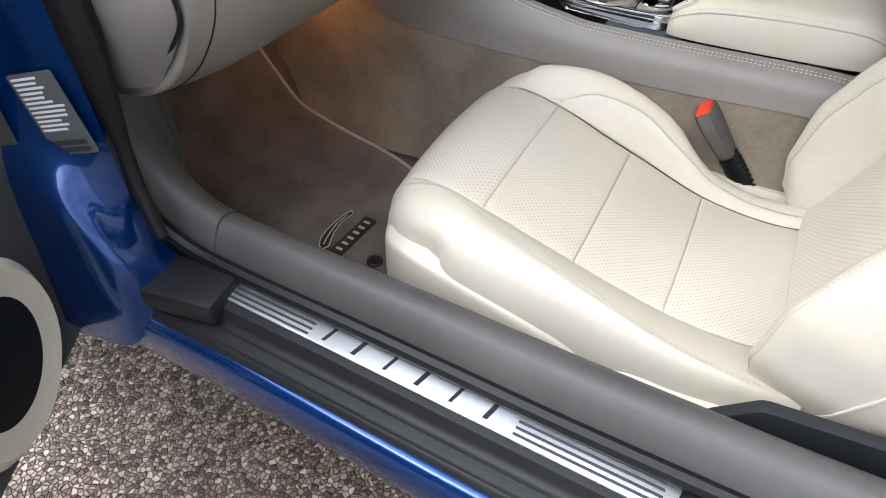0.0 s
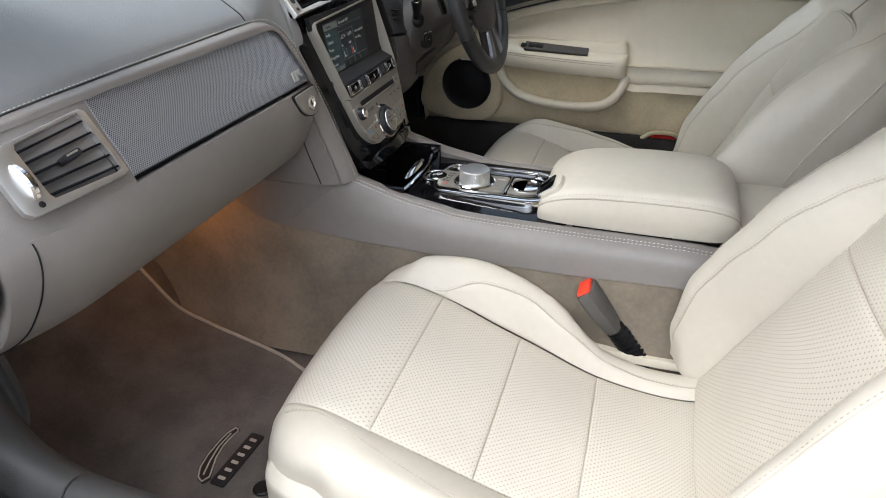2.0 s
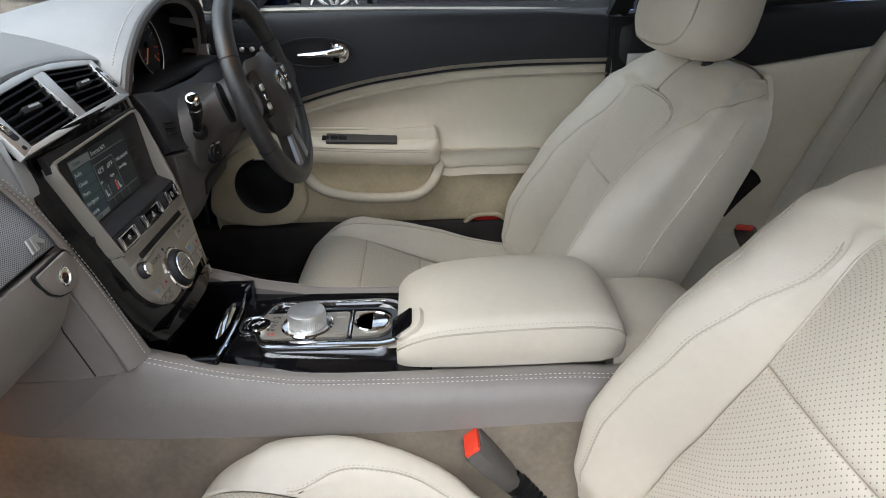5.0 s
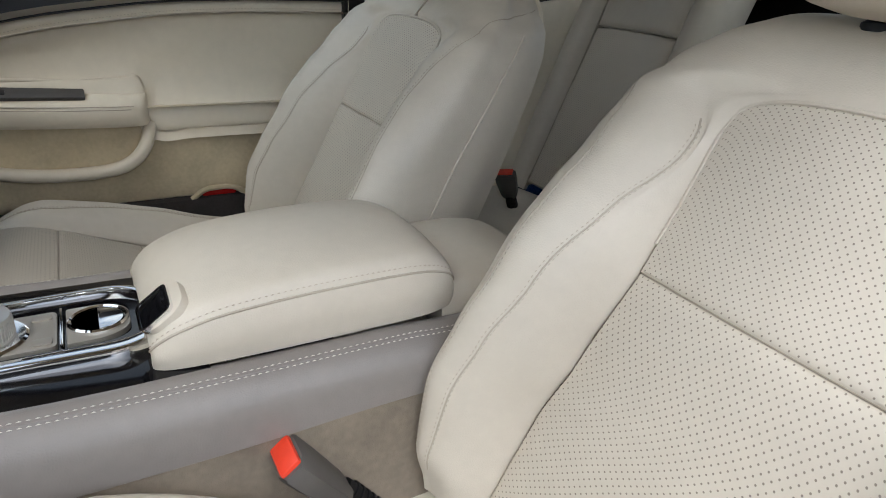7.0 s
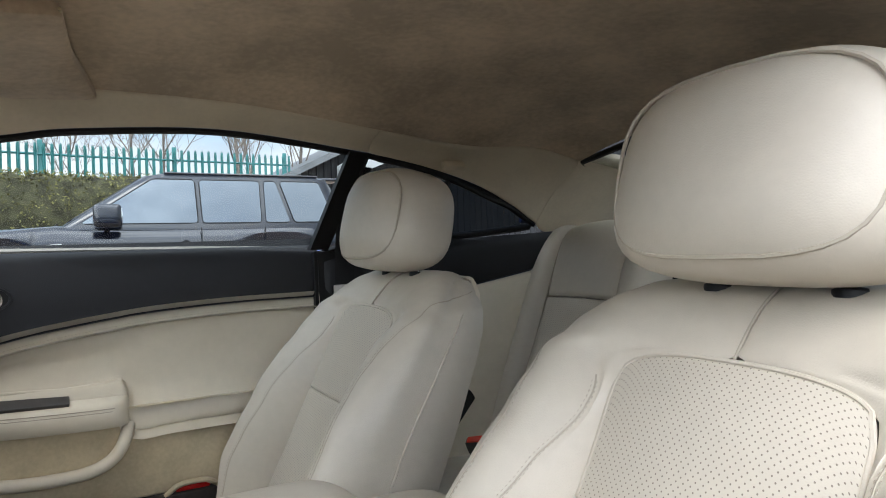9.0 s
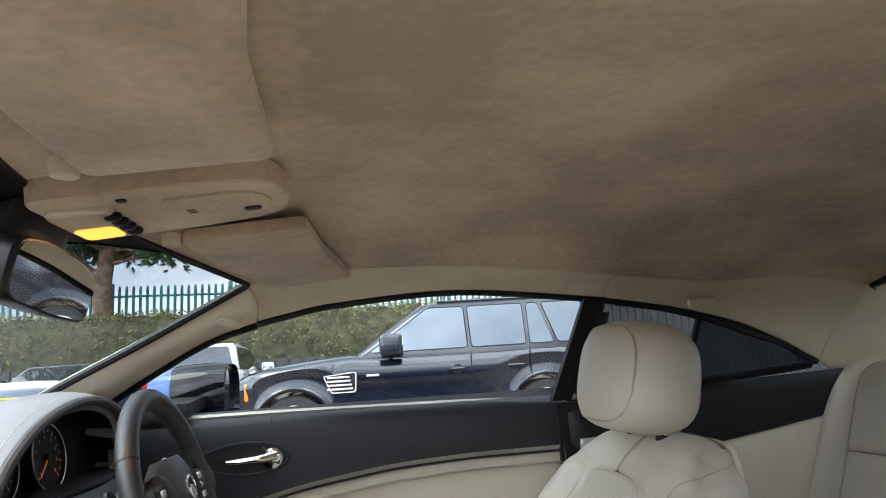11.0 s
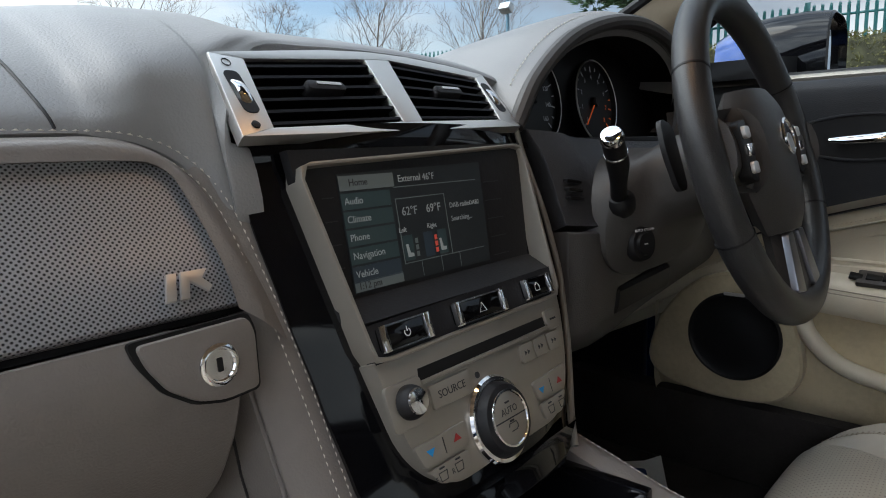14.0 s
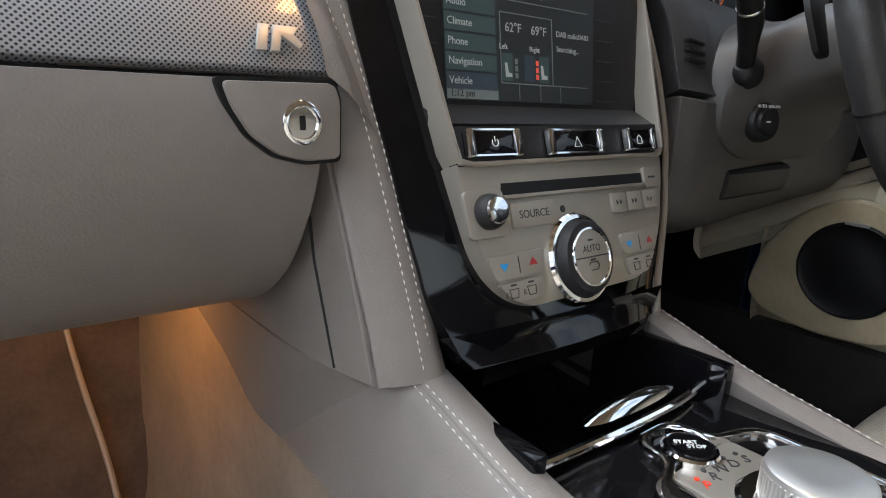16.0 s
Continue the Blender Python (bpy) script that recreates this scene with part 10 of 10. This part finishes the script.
def hedge(y0, y1, seed):
    rnd = random.Random(seed)
    vs, fs = [], []
    n = int((y1 - y0) / 0.25)
    prof = [(-0.42, 0.0), (-0.48, 0.5), (-0.40, 0.95), (-0.15, 1.1), (0.2, 1.08), (0.42, 0.9), (0.45, 0.0)]
    for i in range(n + 1):
        y = y0 + (y1 - y0) * i / n
        cx, z0, h = fence_x(y) - 0.78, bank_z(y) + 0.15, 1.24
        for dx, dz in prof:
            vs.append((cx + dx + rnd.uniform(-0.05, 0.05), y, z0 + dz * h + rnd.uniform(-0.06, 0.04) * (dz > 0.2)))
    m = len(prof)
    for i in range(n):
        for j in range(m - 1):
            a = i * m + j
            fs.append((a, a + 1, a + m + 1, a + m))
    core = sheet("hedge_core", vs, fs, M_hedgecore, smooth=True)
    vs, fs = [], []
    for k in range(int((y1 - y0) * 620)):
        y = rnd.uniform(y0, y1)
        j = rnd.choices((0, 1, 2, 3, 4), (3, 4, 3, 4, 2))[0]
        f = rnd.random()
        dx = prof[j][0] + (prof[j + 1][0] - prof[j][0]) * f
        dz = prof[j][1] + (prof[j + 1][1] - prof[j][1]) * f
        c = V((fence_x(y) - 0.78 + dx, y, bank_z(y) + 0.15 + dz * 1.24)) + V((rnd.uniform(-0.09, 0.02), 0, rnd.uniform(-0.03, 0.10) if dz > 0.8 else 0))
        a = V((rnd.uniform(-1, 1), rnd.uniform(-1, 1), rnd.uniform(-0.3, 1.2))).normalized()
        b = a.cross(V((rnd.uniform(-1, 1), rnd.uniform(-1, 1), rnd.uniform(-1, 1)))).normalized()
        ln, wd = rnd.uniform(0.03, 0.075), rnd.uniform(0.012, 0.024)
        i = len(vs)
        vs += [tuple(c - a * ln * 0.3), tuple(c + b * wd), tuple(c + a * ln), tuple(c - b * wd)]
        fs.append((i, i + 1, i + 2, i + 3))
    return core, vs, fs


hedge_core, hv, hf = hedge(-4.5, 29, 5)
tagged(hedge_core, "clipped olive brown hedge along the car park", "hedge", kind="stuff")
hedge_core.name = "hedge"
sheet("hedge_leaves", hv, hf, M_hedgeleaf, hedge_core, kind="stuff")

boards = thing("board_edging", "dark weathered boards along the planting bed", "edging", (14.4, 0, 0.3), kind="structure")
first = None
for k in range(118):
    y = -4.5 + 0.285 * k
    x = fence_x(y) - 1.36
    z1 = bank_z(y) + 0.36 + 0.012 * math.sin(k * 2.7)
    if first is None:
        first = part("board", box(-0.02, 0.02, -0.138, 0.138, -1.5, 0, 0.006, 1), M_board, boards)
        first.matrix_basis = Matrix.Translation((x, y, z1))
    else:
        share("board", first, boards, Matrix.Translation((x + 0.006 * (k % 2), y, z1)))

# palisade fence
fence = thing("palisade_fence", "teal green steel palisade fence behind the hedge", "fence", (15.7, 0, 1.1))
PALE_H = 2.36


def pale_mesh():
    vs, fs = [], []
    for x, y in ((0.0, -0.034), (0.018, -0.016), (0.0, 0.0), (0.018, 0.016), (0.0, 0.034)):
        vs += [(x, y, 0.0), (x, y, PALE_H - (0.06 + abs(y) * 1.6)), (x - 0.004, y, 0.0), (x - 0.004, y, PALE_H - (0.06 + abs(y) * 1.6))]
    for i in range(4):
        a = i * 4
        fs += [(a, a + 4, a + 5, a + 1), (a + 2, a + 3, a + 7, a + 6)]
    for x, y in ((0.009, -0.02), (0.0, 0.0), (0.009, 0.02)):
        i = len(vs)
        vs += [(x, y - 0.014, PALE_H - 0.09), (x, y + 0.014, PALE_H - 0.09), (x - 0.01, y, PALE_H - (0.02 if y else 0.0))]
        fs.append((i, i + 1, i + 2))
    return vs, fs


pv, pf = pale_mesh()
pale = sheet("pale", pv, pf, M_teal, fence)
step = 0.158
for k in range(212):
    y = -4.6 + step * k
    q = Matrix.Translation((fence_x(y), y, fence_top(y) - PALE_H)) @ Matrix.Rotation(radians(3.8), 4, "Z")
    if k == 0:
        pale.matrix_basis = q
    else:
        share("pale", pale, fence, q)
for dz in (-0.28, -1.9):
    part("rail", tube([(fence_x(y) + 0.04, y, fence_top(y) + dz) for y in (-4.6, 0, 8, 16, 28.9)], 0.026, 4), M_teal, fence)
for k in range(13):
    y = -4.5 + 2.75 * k
    part("fence_post", box(fence_x(y) + 0.05, fence_x(y) + 0.10, y - 0.05, y + 0.05, fence_top(y) - 2.6, fence_top(y) + 0.04, 0.004, 1), M_teal, fence)


# ---------------------------------------------------------------- trees
def grow(rnd, base, height, spread, levels, first_fork, up=0.85, kink=0.12):
    """Verts and faces of a tapered branching tree; returns the wood and the twig tips."""
    vs, fs, tips = [], [], []

    def limb(p, d, ln, r, lev):
        n = 5 if lev < 2 else 3
        seg = 6 if lev < 2 else (4 if lev < 3 else 3)
        pts = [p]
        for i in range(n):
            d = (d + V((rnd.uniform(-kink, kink), rnd.uniform(-kink, kink), rnd.uniform(-0.02, kink)))).normalized()
            p = p + d * ln / n
            pts.append(p)
        i0 = len(vs)
        for i, q in enumerate(pts):
            rr = r * (1 - 0.62 * i / n)
            s, t, a = frame_of(d)
            for k in range(seg):
                an = 2 * math.pi * k / seg
                vs.append(tuple(q + (s * math.cos(an) + t * math.sin(an)) * rr))
        for i in range(n):
            for k in range(seg):
                a = i0 + i * seg
                fs.append((a + k, a + (k + 1) % seg, a + seg + (k + 1) % seg, a + seg + k))
        if lev >= levels:
            tips.append(p)
            return
        kids = {0: 9, 1: 6, 2: 5, 3: 4}.get(lev, 3)
        for k in range(kids):
            f = first_fork + (1 - first_fork) * (k + rnd.random()) / kids if lev == 0 else 0.25 + 0.75 * (k + rnd.random()) / kids
            i = min(int(f * n), n - 1)
            q = pts[i].lerp(pts[i + 1], f * n - i)
            az = k * 2.4 + rnd.uniform(-0.5, 0.5)
            s, t, a = frame_of(d)
            out = s * math.cos(az) + t * math.sin(az)
            nd = (a * up + out * spread + V((0, 0, 0.22))).normalized()
            limb(q, nd, ln * (0.52 if lev == 0 else 0.55) * rnd.uniform(0.75, 1.15) * (1.25 - 0.5 * f), max(r * (0.42 - 0.1 * f), 0.007), lev + 1)

    limb(V(base), V((0, 0, 1)), height, height * 0.010 + 0.015, 0)
    return vs, fs, tips


def bare_tree(label, at, height, seed, spread=0.75, fork=0.3, levels=4, material=None):
    rnd = random.Random(seed)
    t = thing("bare_tree", label, "tree", at)
    vs, fs, tips = grow(rnd, at, height * 0.78, spread, levels, fork)
    sheet("branches", vs, fs, material or M_twig, t, smooth=True)
    part("trunk", lathe((at[0], at[1], at[2] - 0.3), (0, 0, 1), [(height * 0.010 + 0.05, 0), (height * 0.010 + 0.025, 0.5), (height * 0.010 + 0.017, height * 0.12)], 10), M_bark, t)
    return t


TREES = [  # x, y, ground, height, seed, spread, fork
    (13.3, 27.6, 1.0, 7.4, 3, 0.8, 0.25), (18.3, 26.8, 1.0, 6.6, 4, 0.9, 0.22), (21.3, 23.0, 1.1, 7.6, 6, 0.75, 0.3),
    (24.5, 19.2, 1.0, 7.6, 8, 0.6, 0.25), (25.5, 16.0, 1.0, 5.0, 9, 0.7, 0.2), (25.0, 0.5, 1.1, 6.2, 11, 0.8, 0.3),
    (24.6, -2.4, 1.1, 6.8, 12, 0.8, 0.3), (18.2, -3.75, 1.1, 7.6, 14, 0.95, 0.27), (17.6, -0.9, 1.1, 5.6, 15, 0.8, 0.3)]
for x, y, gz, h, sd, sp, fk in TREES:
    bare_tree("leafless winter tree behind the fence", (x, y, gz), h, sd, sp, fk)
for k, (x, y) in enumerate(((21.5, -6.4), (22.5, -7.8), (21.8, -9.2), (23.5, -10.6), (22.2, -5.2))):
    bare_tree("dense leafless thicket tree near the building", (x, y, 1.1), 8.2, 30 + k, 0.5, 0.15)


def stone_pine(at):
    rnd = random.Random(21)
    t = thing("pine_tree", "broad evergreen pine with a bare trunk", "tree", at)
    x, y, z = at
    part("trunk", tube(curve_of([(x, y, z - 0.3), (x + 0.03, y - 0.02, z + 1.2), (x - 0.05, y + 0.02, z + 2.2), (x + 0.04, y - 0.05, z + 3.3), (x, y, z + 4.6)], 14), [0.27 - 0.010 * i for i in range(15)], 14), M_pinebark, t)
    lobes = []
    c0 = V((x + 0.1, y - 0.1, z + 4.2))
    for k in range(30):
        a = k * 2.399
        rr = 2.75 * math.sqrt((k + 0.5) / 30)
        hz = 1.9 * math.sqrt(max(0.0, 1 - (rr / 3.05) ** 2))
        lobes.append((c0 + V((rr * math.cos(a) * 0.95, rr * math.sin(a), hz + rnd.uniform(-0.35, 0.25))), rnd.uniform(0.62, 0.95)))
        if rr > 1.2:
            lobes.append((c0 + V((rr * 0.9 * math.cos(a + 0.3), rr * 0.96 * math.sin(a + 0.3), -0.55 + 0.10 * rr + rnd.uniform(-0.3, 0.3))), rnd.uniform(0.6, 0.85)))
        else:
            lobes.append((c0 + V((rr * math.cos(a), rr * math.sin(a), 0.5 + rnd.uniform(-0.4, 0.5))), rnd.uniform(0.6, 0.8)))
    for c, r in lobes[::3]:
        st = V((x, y, z + rnd.uniform(2.5, 3.6)))
        mid = st.lerp(c, 0.5) + V((0, 0, -0.15))
        part("limb", tube(curve_of([st, mid, c], 6), [0.055 - 0.007 * i for i in range(7)], 6), M_pinebark, t)
    vs, fs = [], []
    for c, r in lobes:
        for k in range(int(430 * r)):
            d = V((rnd.gauss(0, 1), rnd.gauss(0, 1), rnd.gauss(0.15, 0.85))).normalized()
            p = c + d * r * rnd.uniform(0.45, 1.08)
            ax = (d + V((0, 0, 0.9))).normalized()
            s, u, a = frame_of(ax)
            ln = rnd.uniform(0.16, 0.30)
            for j in range(9):
                an = j * 2.4
                sp = 0.18 + 0.62 * (j / 9)
                e = (a + (s * math.cos(an) + u * math.sin(an)) * sp).normalized()
                w = e.cross(a).normalized() * 0.023
                i = len(vs)
                vs += [tuple(p - w), tuple(p + w), tuple(p + e * ln)]
                fs.append((i, i + 1, i + 2))
    sheet("needles", vs, fs, M_needle, t, "dense dark green needle tufts", kind="stuff")


stone_pine((15.05, 6.55, bank_z(6.5)))


# ---------------------------------------------------------------- lamp posts
def flood_post(at, h):
    t = thing("flood_lamp_post", "tall blue grey post with square floodlights", "lamp post", at)
    x, y, z = at
    part("post", tube([(x, y, z), (x, y, z + h * 0.5), (x, y, z + h)], [0.075, 0.065, 0.055], 12), M_lampblue, t)
    part("base_plate", lathe(at, (0, 0, 1), [(0.13, 0), (0.13, 0.9), (0.09, 1.0)], 12), M_galv, t)
    for zz, s in ((z + h, 0.24), (z + h * 0.63, 0.24)):
        f = part("floodlight", moved(box(-0.16, 0.16, -s, s, -0.15, 0.15, 0.03), Matrix.Translation((x - 0.15, y - 0.05, zz)) @ Matrix.Rotation(radians(35), 4, "Y")), M_galv, t)
        part("lamp_glass", moved(box(-0.165, -0.158, -s + 0.04, s - 0.04, -0.12, 0.12), Matrix.Translation((x - 0.15, y - 0.05, zz)) @ Matrix.Rotation(radians(35), 4, "Y")), M_lamplens, f)


def street_lamp(at, h, reach):
    t = thing("street_lamp", "thin grey street lamp with a curved arm", "lamp post", at)
    x, y, z = at
    part("post", tube([(x, y, z), (x, y, z + h * 0.5), (x, y, z + h)], [0.07, 0.055, 0.04], 10), M_galv, t)
    arm = part("arm", tube([(x, y, z + h - 0.02), (x - reach[0] * 0.4, y - reach[1] * 0.4, z + h + 0.12), (x - reach[0], y - reach[1], z + h + 0.22)], 0.035, 8), M_galv, t)
    part("lantern", moved(box(-0.30, 0.30, -0.10, 0.10, -0.05, 0.06, 0.04, 3), Matrix.Translation((x - reach[0], y - reach[1], z + h + 0.24)) @ Matrix.Rotation(math.atan2(reach[1], reach[0]), 4, "Z")), M_print, arm)


flood_post((20.6, 15.0, 1.0), 7.7)
street_lamp((27.5, 21.5, 0.9), 8.2, (0.9, -1.2))
street_lamp((42.0, 29.5, 0.6), 7.5, (0.6, -0.6))
street_lamp((30.0, 2.3, 0.9), 6.2, (0.6, -0.7))


# ---------------------------------------------------------------- buildings and distance
def clad_wall(name, p0, p1, z0, top_fn, parent, pitch=0.21, depth=0.035):
    """Upright ribbed sheet cladding between two plan points; top_fn gives the top height along it."""
    p0, p1 = V((*p0, 0)), V((*p1, 0))
    d = (p1 - p0)
    ln = d.length
    d.normalize()
    nrm = V((d.y, -d.x, 0))
    vs, fs = [], []
    n = int(ln / pitch)
    for i in range(n):
        for f, o in ((0.0, 0.0), (0.52, 0.0), (0.62, depth), (0.90, depth)):
            q = p0 + d * ((i + f) * pitch) + nrm * o
            s = (i + f) * pitch
            vs += [(q.x, q.y, z0), (q.x, q.y, top_fn(s))]
    for i in range(len(vs) // 2 - 1):
        fs.append((2 * i, 2 * i + 2, 2 * i + 3, 2 * i + 1))
    return sheet(name, vs, fs, M_cladding, parent)


shed = thing("corrugated_shed", "dark grey ribbed metal warehouse with sloping roof", "building", (14, -10, 0.3))
GX = 15.9
clad_wall("gable_wall", (GX, -4.75), (GX, -30), -0.2, lambda s: 3.02 + 0.49 * s if s < 11 else 3.02 + 0.49 * 11 - 0.3 * (s - 11), shed)
part("roof", loft([[(GX - 0.5, -4.2, 2.85), (GX - 0.5, -15.7, 8.55), (GX - 0.5, -30, 4.3)] + [(GX - 0.5, -30, 4.15), (GX - 0.5, -15.7, 8.35), (GX - 0.5, -4.2, 2.68)],
                   [(GX + 25, -4.2, 2.85), (GX + 25, -15.7, 8.55), (GX + 25, -30, 4.3)] + [(GX + 25, -30, 4.15), (GX + 25, -15.7, 8.35), (GX + 25, -4.2, 2.68)]]), M_roofsheet, shed)
part("fascia", loft([[(GX - 0.9, -5.7, 3.15), (GX - 0.9, -9.5, 5.0), (GX - 0.9, -9.5, 4.2), (GX - 0.9, -5.7, 2.75)], [(GX - 0.5, -5.7, 3.15), (GX - 0.5, -9.5, 5.0), (GX - 0.5, -9.5, 4.2), (GX - 0.5, -5.7, 2.75)]]), M_fascia, shed)
clad_wall("side_wall", (GX + 25, -4.75), (GX, -4.75), -0.2, lambda s: 2.9, shed)
part("corner_trim", box(GX - 0.06, GX + 0.02, -4.80, -4.68, -0.2, 2.95, 0.004, 1), M_black, shed)

far_shed = thing("distant_warehouse", "long low pale distant warehouse", "building", (24, 60, 1))
part("wall", box(-8, 40, 58, 76, 0.5, 4.4), M_fascia, far_shed)
part("roof", box(-8.4, 40.4, 57.6, 76.4, 4.4, 4.9, 0.1), M_roofsheet, far_shed)
far_hall = thing("distant_hall", "low pale distant hall beyond the fence", "building", (80, 22, 0.5))
part("wall", box(78, 90, 10, 30, -1, 4.3), M_fascia, far_hall)
part("roof", box(77.6, 90.4, 9.6, 30.4, 4.3, 4.8, 0.1), M_roofsheet, far_hall)

rnd = random.Random(77)
vs, fs = [], []
for ring, (rad_, hh) in enumerate(((150, 5.5), (260, 12.0))):
    i0 = len(vs)
    for k in range(241):
        a = 2 * math.pi * k / 240
        h = hh * (0.6 + 0.3 * math.sin(a * 3 + ring) ** 2 + 0.08 * math.sin(a * 17) + 0.06 * rnd.random())
        vs += [(rad_ * math.cos(a), rad_ * math.sin(a), -2.0), ((rad_ + 12) * math.cos(a), (rad_ + 12) * math.sin(a), h)]
    for k in range(240):
        fs.append((i0 + 2 * k, i0 + 2 * k + 2, i0 + 2 * k + 3, i0 + 2 * k + 1))
tagged(sheet("backdrop", vs, fs, M_farwood), "distant wooded skyline", "skyline", kind="structure")
